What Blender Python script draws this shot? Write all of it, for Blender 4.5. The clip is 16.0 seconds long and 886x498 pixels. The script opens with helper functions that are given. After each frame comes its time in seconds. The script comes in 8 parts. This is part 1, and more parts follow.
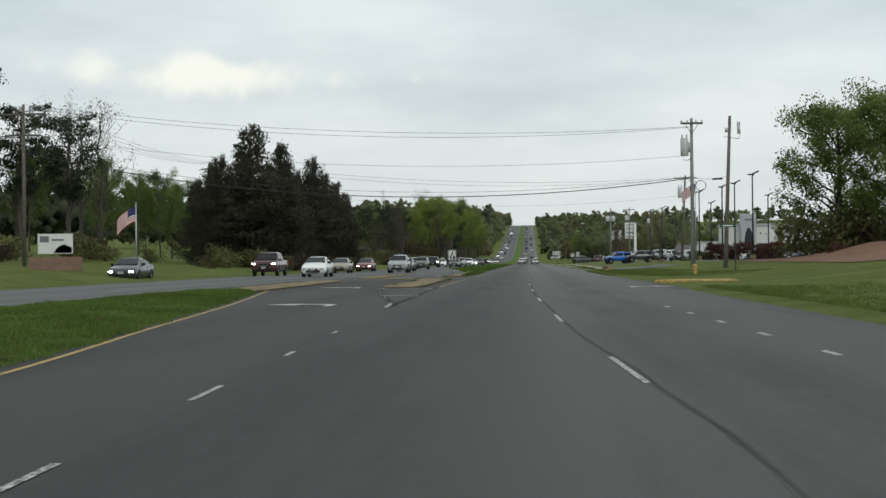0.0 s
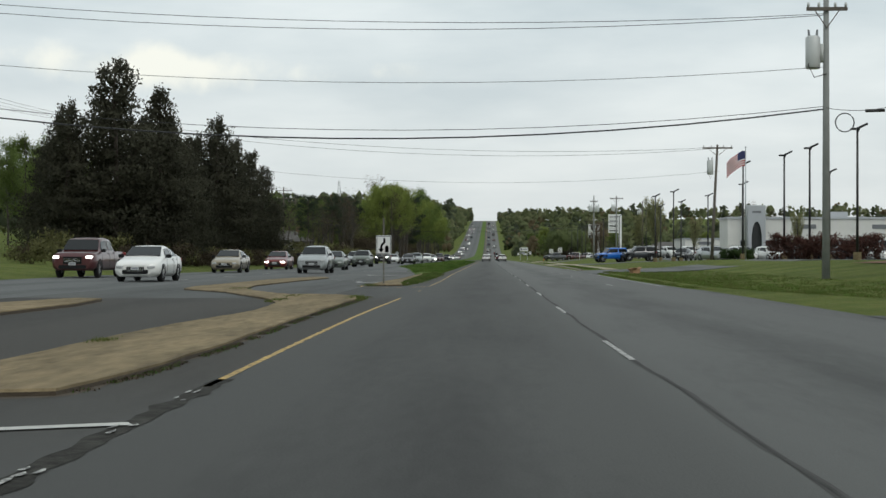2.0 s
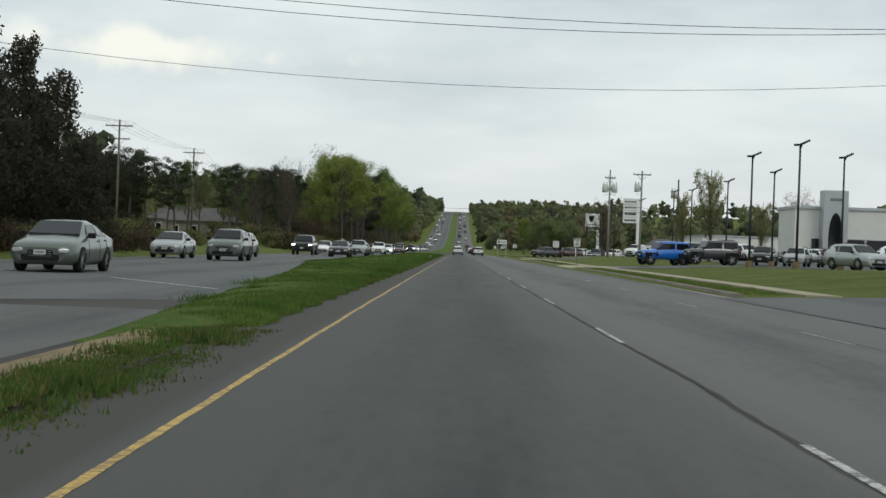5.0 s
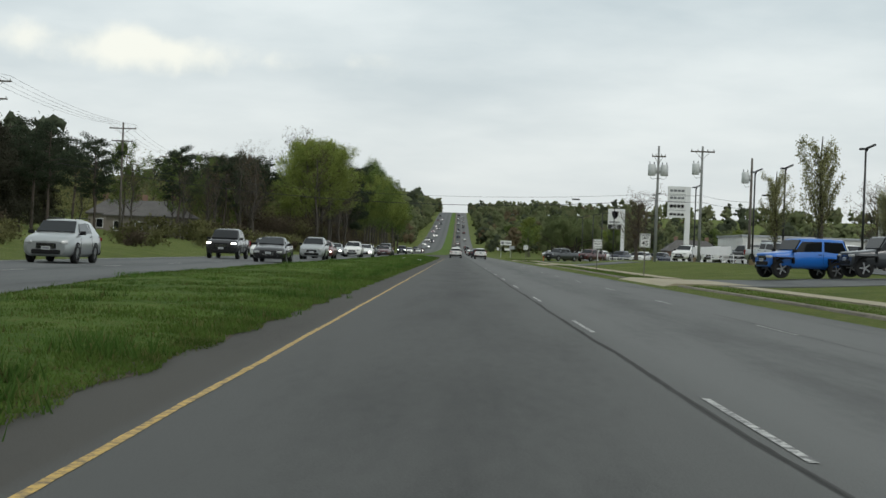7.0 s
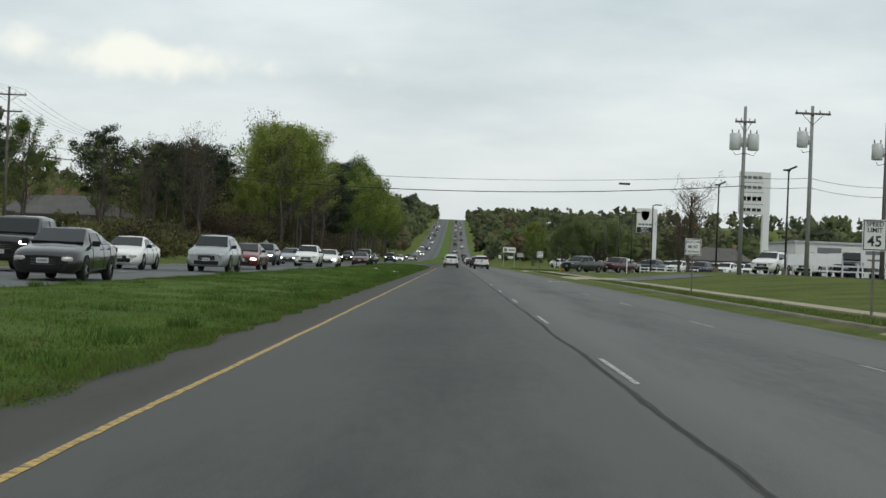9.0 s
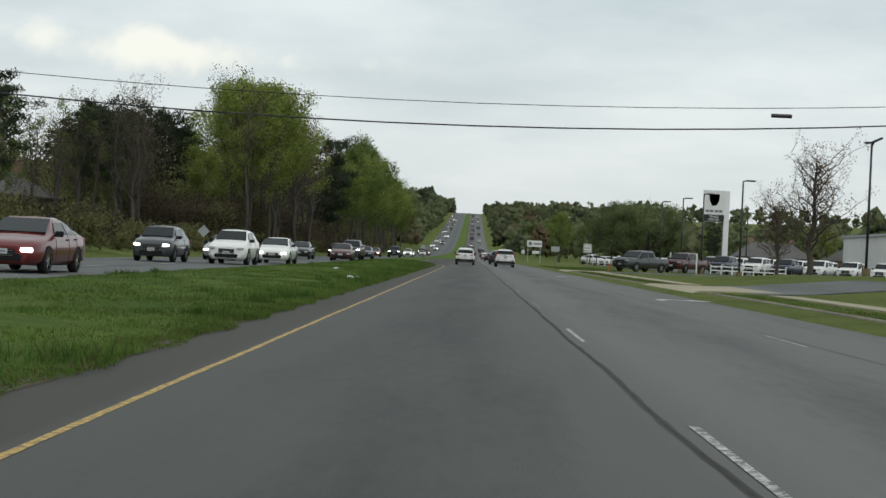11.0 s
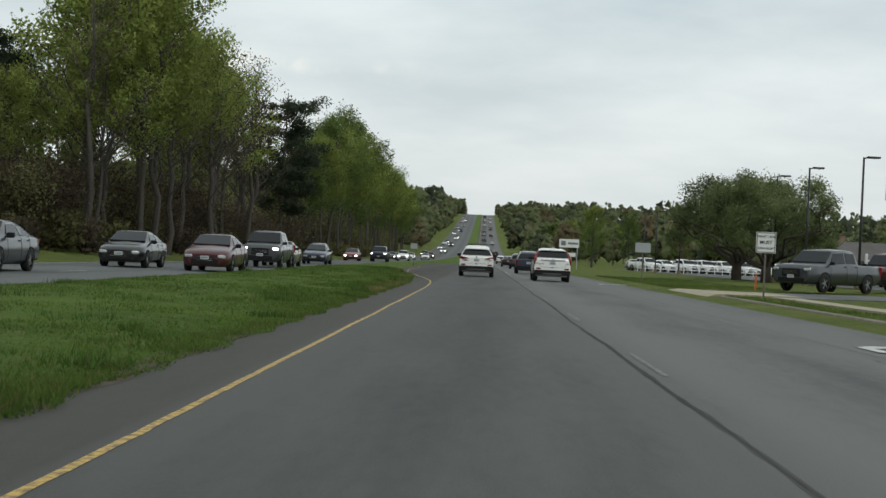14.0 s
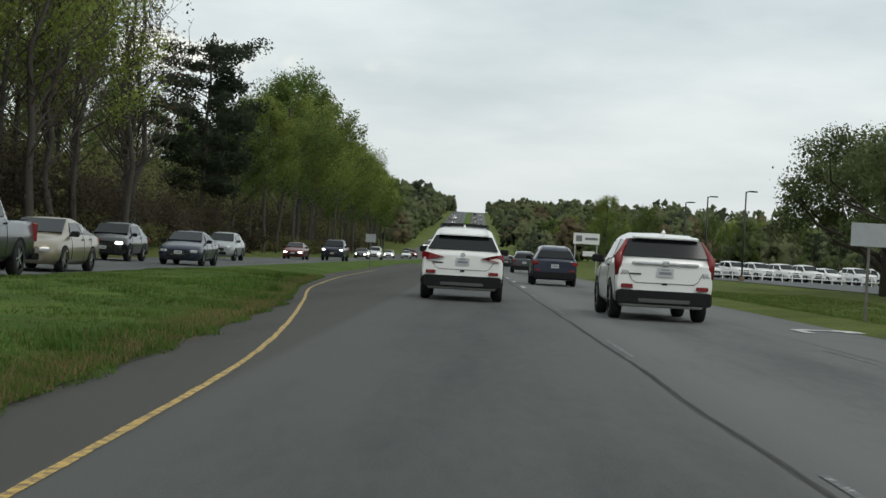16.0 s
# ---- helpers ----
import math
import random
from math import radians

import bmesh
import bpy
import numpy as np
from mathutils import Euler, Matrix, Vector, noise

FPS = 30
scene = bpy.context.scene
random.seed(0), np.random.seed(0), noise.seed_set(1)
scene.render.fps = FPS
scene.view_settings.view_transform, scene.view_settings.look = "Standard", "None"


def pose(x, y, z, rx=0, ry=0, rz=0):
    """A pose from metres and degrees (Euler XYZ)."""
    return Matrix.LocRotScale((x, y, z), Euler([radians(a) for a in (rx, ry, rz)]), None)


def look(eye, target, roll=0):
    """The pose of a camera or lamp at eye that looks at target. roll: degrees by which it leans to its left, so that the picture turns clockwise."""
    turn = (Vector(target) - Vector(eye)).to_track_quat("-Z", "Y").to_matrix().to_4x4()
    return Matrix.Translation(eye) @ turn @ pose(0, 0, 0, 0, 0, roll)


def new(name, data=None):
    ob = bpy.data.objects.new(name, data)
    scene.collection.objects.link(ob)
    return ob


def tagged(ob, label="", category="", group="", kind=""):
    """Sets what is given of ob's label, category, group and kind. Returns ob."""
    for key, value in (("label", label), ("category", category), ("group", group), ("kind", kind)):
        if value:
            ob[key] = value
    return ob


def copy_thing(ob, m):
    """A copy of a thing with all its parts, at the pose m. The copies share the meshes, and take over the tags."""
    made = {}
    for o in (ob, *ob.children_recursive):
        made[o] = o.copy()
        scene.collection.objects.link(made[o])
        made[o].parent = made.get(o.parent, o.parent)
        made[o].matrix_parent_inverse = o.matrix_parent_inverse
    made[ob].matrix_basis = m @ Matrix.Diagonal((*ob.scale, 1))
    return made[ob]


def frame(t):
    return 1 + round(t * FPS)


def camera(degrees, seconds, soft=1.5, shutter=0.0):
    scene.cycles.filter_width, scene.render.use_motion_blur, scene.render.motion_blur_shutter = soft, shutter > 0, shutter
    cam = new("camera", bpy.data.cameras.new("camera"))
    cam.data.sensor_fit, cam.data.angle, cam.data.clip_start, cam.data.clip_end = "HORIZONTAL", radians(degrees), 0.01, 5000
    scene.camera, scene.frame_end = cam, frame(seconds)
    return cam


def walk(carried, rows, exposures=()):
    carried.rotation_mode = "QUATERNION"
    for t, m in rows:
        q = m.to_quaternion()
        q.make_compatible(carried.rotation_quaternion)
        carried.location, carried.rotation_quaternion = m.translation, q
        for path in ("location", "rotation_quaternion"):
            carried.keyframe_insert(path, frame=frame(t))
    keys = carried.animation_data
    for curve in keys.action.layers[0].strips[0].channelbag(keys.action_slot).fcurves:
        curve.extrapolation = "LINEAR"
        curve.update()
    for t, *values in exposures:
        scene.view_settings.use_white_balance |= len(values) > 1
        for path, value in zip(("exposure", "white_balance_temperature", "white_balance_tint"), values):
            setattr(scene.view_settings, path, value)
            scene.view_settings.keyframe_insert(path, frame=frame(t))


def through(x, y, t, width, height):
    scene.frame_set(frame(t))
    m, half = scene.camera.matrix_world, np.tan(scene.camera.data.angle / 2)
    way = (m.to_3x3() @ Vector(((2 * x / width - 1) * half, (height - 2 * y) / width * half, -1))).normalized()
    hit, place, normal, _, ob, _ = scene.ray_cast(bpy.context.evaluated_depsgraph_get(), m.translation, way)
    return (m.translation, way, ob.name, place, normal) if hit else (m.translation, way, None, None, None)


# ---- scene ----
cam = camera(33.2, 16.0)
PATH = [
    (0, (3.503, -5.955, 1), (3.388, -3.959, 1.017), -0.6),
    (0.5, (3.058, 5.915, 1), (2.958, 7.912, 1.007), -0.5),
    (1, (2.671, 17.443, 1), (2.588, 19.441, 1.011), -0.2),
    (1.5, (2.384, 29.174, 1), (2.313, 31.173, 1.017), -0.1),
    (2, (2.149, 40.329, 1), (2.087, 42.328, 1.011), 0.1),
    (2.5, (1.95, 52.222, 1), (1.897, 54.221, 1.003), 0.7),
    (3, (1.843, 63.678, 1), (1.791, 65.677, 1.002), 0.6),
    (3.5, (1.808, 75.96, 1), (1.761, 77.96, 1.003), 1.3),
    (4, (1.75, 87.323, 1), (1.716, 89.322, 1.003), 1.8),
    (4.2, (1.615, 91.886, 1), (1.586, 93.886, 1.002), 1.8),
    (6.3, (1.565, 141.9, 1), (1.551, 143.9, 1), 2.3),
    (7, (1.639, 157.056, 1), (1.62, 159.055, 1.003), 2.2),
    (7.5, (1.749, 167.865, 1), (1.73, 169.865, 1.005), 2.4),
    (8, (1.869, 178.928, 1), (1.85, 180.928, 1.012), 2.5),
    (8.5, (1.894, 189.691, 1), (1.876, 191.691, 1.017), 2.3),
    (9, (1.87, 200.624, 1), (1.854, 202.623, 1.014), 2.4),
    (11.5, (2.075, 254.696, 1), (2.033, 256.696, 1.006), 2.8),
    (12, (2.046, 265.452, 1), (2.003, 267.452, 1.006), 2.8),
    (12.5, (2.003, 276.294, 1), (1.954, 278.293, 1.01), 2.7),
    (13, (1.955, 287.161, 1), (1.906, 289.161, 1.007), 2.7),
    (13.5, (1.862, 298.222, 1), (1.811, 300.221, 1.009), 2.7),
    (14, (1.762, 309.409, 1), (1.708, 311.408, 1.01), 2.7),
    (14.5, (1.747, 320.798, 1), (1.69, 322.798, 1.008), 2.9),
    (15, (1.726, 332, 1), (1.678, 333.999, 1.007), 3.1),
    (15.5, (1.676, 343.6, 1), (1.634, 345.6, 1.01), 3),
    (16, (1.652, 355.4, 1), (1.612, 357.399, 1.009), 3.2),
]
walk(cam, [(t, look(eye, target, roll)) for t, eye, target, roll in PATH])

# ---- world, sun ----
world = bpy.data.worlds.new("overcast_sky")
scene.world = world
world.use_nodes = True
wn, wl = world.node_tree.nodes, world.node_tree.links
wn.clear()


def wnode(kind, **values):
    nd = wn.new(kind)
    for key, value in values.items():
        if key in nd.inputs:
            nd.inputs[key].default_value = value
    return nd


SUN_EL, SUN_ROT = radians(48), radians(150)
sky = wn.new("ShaderNodeTexSky")
sky.sky_type, sky.sun_disc = "NISHITA", False
sky.sun_elevation, sky.sun_rotation, sky.dust_density = SUN_EL, SUN_ROT, 3.0
bg_sky, bg_cloud, bg_mix = wn.new("ShaderNodeBackground"), wn.new("ShaderNodeBackground"), wn.new("ShaderNodeMixShader")
wout = wn.new("ShaderNodeOutputWorld")
wl.new(sky.outputs[0], bg_sky.inputs[0])
bg_sky.inputs[1].default_value = 0.1
tc, sep = wn.new("ShaderNodeTexCoord"), wn.new("ShaderNodeSeparateXYZ")
wl.new(tc.outputs["Generated"], sep.inputs[0])
# cloud deck: the direction projected on a level sheet, so the banks flatten towards the horizon
zz = wn.new("ShaderNodeMath"); zz.operation = "ADD"; zz.inputs[1].default_value = 0.16
wl.new(sep.outputs[2], zz.inputs[0])
zm = wn.new("ShaderNodeMath"); zm.operation = "MAXIMUM"; zm.inputs[1].default_value = 0.08
wl.new(zz.outputs[0], zm.inputs[0])
div = wn.new("ShaderNodeVectorMath"); div.operation = "DIVIDE"
comb = wn.new("ShaderNodeCombineXYZ")
wl.new(tc.outputs["Generated"], div.inputs[0])
for k in range(3):
    wl.new(zm.outputs[0], comb.inputs[k])
wl.new(comb.outputs[0], div.inputs[1])
n1, n2 = wn.new("ShaderNodeTexNoise"), wn.new("ShaderNodeTexNoise")
n1.inputs["Scale"].default_value, n1.inputs["Detail"].default_value, n1.inputs["Roughness"].default_value = 1.5, 6.0, 0.52
n2.inputs["Scale"].default_value, n2.inputs["Detail"].default_value = 0.8, 3.0
mp = wn.new("ShaderNodeMapping")
mp.inputs["Location"].default_value = (3.1, 0.7, 0.0)
wl.new(div.outputs[0], mp.inputs[0])
wl.new(mp.outputs[0], n1.inputs["Vector"])
wl.new(div.outputs[0], n2.inputs["Vector"])
r1 = wn.new("ShaderNodeValToRGB")
r1.color_ramp.elements[0].position, r1.color_ramp.elements[0].color = 0.30, (0.565, 0.650, 0.680, 1)
r1.color_ramp.elements[1].position, r1.color_ramp.elements[1].color = 0.68, (0.81, 0.875, 0.875, 1)
wl.new(n1.outputs[0], r1.inputs[0])
# thinner, warmer cloud low over the horizon
mixw = wn.new("ShaderNodeMix"); mixw.data_type = "RGBA"
band = wn.new("ShaderNodeMapRange")
band.inputs["From Min"].default_value, band.inputs["From Max"].default_value = 0.0, 0.16
band.inputs["To Min"].default_value, band.inputs["To Max"].default_value = 0.75, 0.0
wl.new(sep.outputs[2], band.inputs[0])
wl.new(band.outputs[0], mixw.inputs[0])
wl.new(r1.outputs[0], mixw.inputs[6])
mixw.inputs[7].default_value = (0.765, 0.795, 0.785, 1)
# a bright break in the cloud, low ahead
gap = wnode("ShaderNodeVectorMath"); gap.operation = "SUBTRACT"
gap.inputs[1].default_value = (-0.212, 0.97, 0.126)
wl.new(tc.outputs["Generated"], gap.inputs[0])
gs = wnode("ShaderNodeVectorMath"); gs.operation = "MULTIPLY"
gs.inputs[1].default_value = (10.5, 3.0, 85.0)
wl.new(gap.outputs[0], gs.inputs[0])
gl = wnode("ShaderNodeVectorMath"); gl.operation = "LENGTH"
wl.new(gs.outputs[0], gl.inputs[0])
gn = wn.new("ShaderNodeTexNoise")
gn.inputs["Scale"].default_value, gn.inputs["Detail"].default_value = 22.0, 7.0
wl.new(tc.outputs["Generated"], gn.inputs["Vector"])
ga = wnode("ShaderNodeMath"); ga.operation, ga.inputs[1].default_value = "MULTIPLY_ADD", 4.2
wl.new(gn.outputs[0], ga.inputs[0])
wl.new(gl.outputs["Value"], ga.inputs[2])
gr = wnode("ShaderNodeMapRange"); gr.interpolation_type = "SMOOTHSTEP"
gr.inputs["From Min"].default_value, gr.inputs["From Max"].default_value = 2.1, 3.5
gr.inputs["To Min"].default_value, gr.inputs["To Max"].default_value = 0.85, 0.0
wl.new(ga.outputs[0], gr.inputs[0])
mixg = wn.new("ShaderNodeMix"); mixg.data_type = "RGBA"
wl.new(gr.outputs[0], mixg.inputs[0])
wl.new(mixw.outputs[2], mixg.inputs[6])
mixg.inputs[7].default_value = (1.0, 1.0, 0.89, 1)
wl.new(mixg.outputs[2], bg_cloud.inputs[0])
bg_cloud.inputs[1].default_value = 1.035
bg_mix.inputs[0].default_value = 0.93
wl.new(bg_sky.outputs[0], bg_mix.inputs[1])
wl.new(bg_cloud.outputs[0], bg_mix.inputs[2])
wl.new(bg_mix.outputs[0], wout.inputs[0])
sun = new("sun", bpy.data.lights.new("sun", "SUN"))
sun.data.energy, sun.data.angle, sun.data.color = 0.7, radians(20), (1.0, 0.96, 0.90)
sun.matrix_world = look((0, 0, 200), (200 * math.sin(SUN_ROT) * -0.9, -200 * math.cos(SUN_ROT) * 0.9, 0))


# ---- materials ----
def material(name, base, rough=0.7, metal=0.0, spots=(), scale=4.0, amount=0.25, bump=0.0, bump_scale=60.0, coat=0.0, rand=0.0, spec=0.5, drawn=1.0):
    """A principled surface whose colour drifts at two scales, with fine relief. rand: change from object to object; drawn: stretch of the stains along y."""
    m = bpy.data.materials.new(name)
    m.use_nodes = True
    nt = m.node_tree
    p = nt.nodes["Principled BSDF"]
    p.inputs["Roughness"].default_value, p.inputs["Metallic"].default_value = rough, metal
    p.inputs["Coat Weight"].default_value, p.inputs["Coat Roughness"].default_value = coat, 0.06
    p.inputs["Specular IOR Level"].default_value = spec
    co = nt.nodes.new("ShaderNodeTexCoord")
    big, fine = nt.nodes.new("ShaderNodeTexNoise"), nt.nodes.new("ShaderNodeTexNoise")
    mp = nt.nodes.new("ShaderNodeMapping")
    mp.inputs["Scale"].default_value = (1.0, 1.0 / drawn, 1.0)
    nt.links.new(co.outputs["Object"], mp.inputs[0])
    for nd, s in ((big, scale * 0.12), (fine, scale)):
        nd.inputs["Scale"].default_value, nd.inputs["Detail"].default_value = s, 5.0
        nt.links.new(mp.outputs[0], nd.inputs["Vector"])
    add = nt.nodes.new("ShaderNodeMath"); add.operation = "ADD"
    nt.links.new(big.outputs[0], add.inputs[0])
    nt.links.new(fine.outputs[0], add.inputs[1])
    fac = add
    if rand:
        oi, ad2 = nt.nodes.new("ShaderNodeObjectInfo"), nt.nodes.new("ShaderNodeMath")
        ad2.operation, ad2.inputs[1].default_value = "MULTIPLY_ADD", rand
        nt.links.new(oi.outputs["Random"], ad2.inputs[0])
        nt.links.new(add.outputs[0], ad2.inputs[2])
        fac = ad2
    rp = nt.nodes.new("ShaderNodeValToRGB")
    lo = tuple(c * (1 - amount) for c in base[:3])
    hi = tuple(min(1, c * (1 + amount)) for c in base[:3])
    rp.color_ramp.elements[0].position, rp.color_ramp.elements[0].color = 0.7 / 2, (*lo, 1)
    rp.color_ramp.elements[1].position, rp.color_ramp.elements[1].color = 1.0, (*hi, 1)
    half = nt.nodes.new("ShaderNodeMath"); half.operation, half.inputs[1].default_value = "MULTIPLY", 0.62
    nt.links.new(fac.outputs[0], half.inputs[0])
    nt.links.new(half.outputs[0], rp.inputs[0])
    for pos, colour in spots:
        e = rp.color_ramp.elements.new(pos)
        e.color = (*colour, 1)
    nt.links.new(rp.outputs[0], p.inputs["Base Color"])
    if bump:
        bn, bt = nt.nodes.new("ShaderNodeBump"), nt.nodes.new("ShaderNodeTexNoise")
        bt.inputs["Scale"].default_value, bt.inputs["Detail"].default_value = bump_scale, 4.0
        nt.links.new(co.outputs["Object"], bt.inputs["Vector"])
        nt.links.new(bt.outputs[0], bn.inputs["Height"])
        bn.inputs["Strength"].default_value, bn.inputs["Distance"].default_value = bump, 0.03
        nt.links.new(bn.outputs[0], p.inputs["Normal"])
    return m


def leafy(m, through=0.42):
    """Lets part of the light pass through thin leaves and blades."""
    nt = m.node_tree
    p = nt.nodes["Principled BSDF"]
    tr, mx = nt.nodes.new("ShaderNodeBsdfTranslucent"), nt.nodes.new("ShaderNodeMixShader")
    nt.links.new(p.inputs["Base Color"].links[0].from_socket, tr.inputs["Color"])
    mx.inputs[0].default_value = through
    nt.links.new(p.outputs[0], mx.inputs[1])
    nt.links.new(tr.outputs[0], mx.inputs[2])
    nt.links.new(mx.outputs[0], nt.nodes["Material Output"].inputs["Surface"])
    return m


M_CONC = material("stained_tan_concrete", (0.215, 0.168, 0.098), 0.95, scale=9.0, amount=0.62, bump=0.5, bump_scale=35, spec=0.2, drawn=5.0)
M_WHITE = material("white_line_paint", (0.5, 0.5, 0.47), 0.7, scale=9, amount=0.35)
M_BARK = material("bark", (0.075, 0.06, 0.048), 0.9, scale=6, amount=0.4, bump=0.6, bump_scale=14)


# ---- mesh helpers ----
def mesh_of(name, verts, faces, mats, smooth=False):
    me = bpy.data.meshes.new(name)
    me.from_pydata(verts, [], faces)
    for m in mats if isinstance(mats, (list, tuple)) else [mats]:
        me.materials.append(m)
    if smooth:
        me.polygons.foreach_set("use_smooth", [True] * len(me.polygons))
    me.update()
    return me


def part(name, me, parent, label="", m=None):
    """Links a mesh as one part under a thing or a part."""
    ob = new(name, me)
    ob.parent = parent
    if m is not None:
        ob.matrix_local = m
    if label:
        ob["label"] = label
    return ob


def thing(name, label, category, m, group="", kind=""):
    """An Empty at the base of a thing, under which its parts go."""
    ob = new(name)
    ob.empty_display_size = 0.3
    ob.matrix_basis = m
    return tagged(ob, label, category, group, kind)


class Shape:
    """Collects boxes, tubes and plates into one mesh."""

    def __init__(self):
        self.v, self.f, self.k = [], [], []

    def add(self, verts, faces, slot=0):
        n = len(self.v)
        self.v += [tuple(p) for p in verts]
        self.f += [tuple(i + n for i in face) for face in faces]
        self.k += [slot] * len(faces)
        return self

    def box(self, c, s, slot=0, taper=1.0, m=None, bevel=0.0):
        x, y, z = (a / 2 for a in s)
        if bevel:
            b = bevel
            ring = [(x - b, y), (x, y - b), (x, -y + b), (x - b, -y), (-x + b, -y), (-x, -y + b), (-x, y - b), (-x + b, y)]
            levels = [(-z, 1 - b / max(x, y)), (-z + b, 1), (z - b, taper), (z, taper * (1 - b / max(x, y)))]
            pts = [Vector((px * k, py * k, pz)) for pz, k in levels for px, py in ring]
            faces = [(r * 8 + i, r * 8 + (i + 1) % 8, r * 8 + 8 + (i + 1) % 8, r * 8 + 8 + i) for r in range(3) for i in range(8)]
            faces = [tuple(reversed(q)) for q in faces] + [tuple(range(8)), tuple(range(31, 23, -1))]
        else:
            pts = [Vector((a * x * (taper if k else 1), b * y * (taper if k else 1), (1 if k else -1) * z)) for k in (0, 1) for b in (-1, 1) for a in (-1, 1)]
            faces = [(0, 2, 3, 1), (4, 5, 7, 6), (0, 1, 5, 4), (2, 6, 7, 3), (0, 4, 6, 2), (1, 3, 7, 5)]
        if m is not None:
            pts = [m @ p for p in pts]
        return self.add([p + Vector(c) for p in pts], faces, slot)

    def tube(self, path, radii, sides=8, slot=0, caps=True):
        path = [Vector(p) for p in path]
        pts = []
        for i, p in enumerate(path):
            d = (path[min(i + 1, len(path) - 1)] - path[max(i - 1, 0)]).normalized()
            u = d.orthogonal().normalized()
            w = d.cross(u)
            r = radii[i] if isinstance(radii, (list, tuple)) else radii
            pts += [p + (u * math.cos(a) + w * math.sin(a)) * r for a in (2 * math.pi * k / sides for k in range(sides))]
        faces = [(j * sides + i, j * sides + (i + 1) % sides, (j + 1) * sides + (i + 1) % sides, (j + 1) * sides + i) for j in range(len(path) - 1) for i in range(sides)]
        if caps:
            faces += [tuple(range(sides - 1, -1, -1)), tuple(range((len(path) - 1) * sides, len(path) * sides))]
        return self.add(pts, faces, slot)

    def prism(self, outline, z0, z1, slot=0, inset=0.0):
        """A flat slab with the given outline, its top edge worn in by inset."""
        n = len(outline)
        cx, cy = sum(p[0] for p in outline) / n, sum(p[1] for p in outline) / n
        top = []
        for x, y in outline:
            d = math.hypot(x - cx, y - cy) or 1
            top.append((x - (x - cx) / d * inset, y - (y - cy) / d * inset))
        pts = [(x, y, z0) for x, y in outline] + [(x, y, z1 - inset) for x, y in outline] + [(x, y, z1) for x, y in top]
        faces = [(i, (i + 1) % n, n + (i + 1) % n, n + i) for i in range(n)] + [(n + i, n + (i + 1) % n, 2 * n + (i + 1) % n, 2 * n + i) for i in range(n)]
        return self.add(pts, faces + [tuple(range(2 * n, 3 * n))], slot)

    def mesh(self, name, mats, smooth=False):
        me = mesh_of(name, self.v, self.f, mats, smooth)
        if any(self.k):
            me.polygons.foreach_set("material_index", self.k)
        return me


def smooth01(t):
    t = min(1.0, max(0.0, t))
    return t * t * (3 - 2 * t)


def terrain(x, y):
    """Height of the ground: level by the road, lawns rising to the car lots, banks behind the far carriageway, the far hill."""
    far = max(0.0, y - 600.0)
    z = 44.0 * (1 - math.cos(min(1.0, far / 1300.0) * math.pi)) / 2
    if x > 9.0:
        edge = 10.6
        z += 0.10 + 0.78 * smooth01((x - edge - 1.5) / 10.0) * (0.55 + 0.45 * smooth01(abs(y - 225) / 55.0 - 0.2)) * (1 - 0.85 * smooth01((y - 325) / 25.0))
        z += 0.012 * max(0.0, x - 60)
    if x < -18.5:
        z += min(9.0, 0.06 * (-18.5 - x) + 0.15 * smooth01((-18.5 - x) / 4))
    return z


def median_left(y):
    """The far edge of the grass median along the road."""
    pts = [(-110, -7.4), (0, -8.0), (30, -8.9), (50, -8.0), (125, -2.0), (140, -3.0), (161, -4.3), (180, -5.8), (200, -7.6), (300, -7.7), (375, -7.9), (392, -8.7), (440, -9.2), (600, -9.6), (760, -5.0), (2180, -3.6)]
    for (a, p), (b, q) in zip(pts, pts[1:]):
        if a <= y <= b:
            return p + (q - p) * (y - a) / (b - a)
    return -8.0


def median_right(y):
    """The near edge of the grass median, where the turn lanes bite into it."""
    pts = [(-110, -1.2), (3, -1.35), (11.7, -2.0), (30.5, -4.1), (49.5, -6.6), (124.6, -0.9), (180, -0.85), (361.6, -0.95), (381, -1.7), (393.3, -2.9), (413, -4.0), (455, -4.6), (509.4, -5.4), (545.6, -1.0), (2180, -0.9)]
    for (a, p), (b, q) in zip(pts, pts[1:]):
        if a <= y <= b:
            return p + (q - p) * (y - a) / (b - a)
    return -0.9


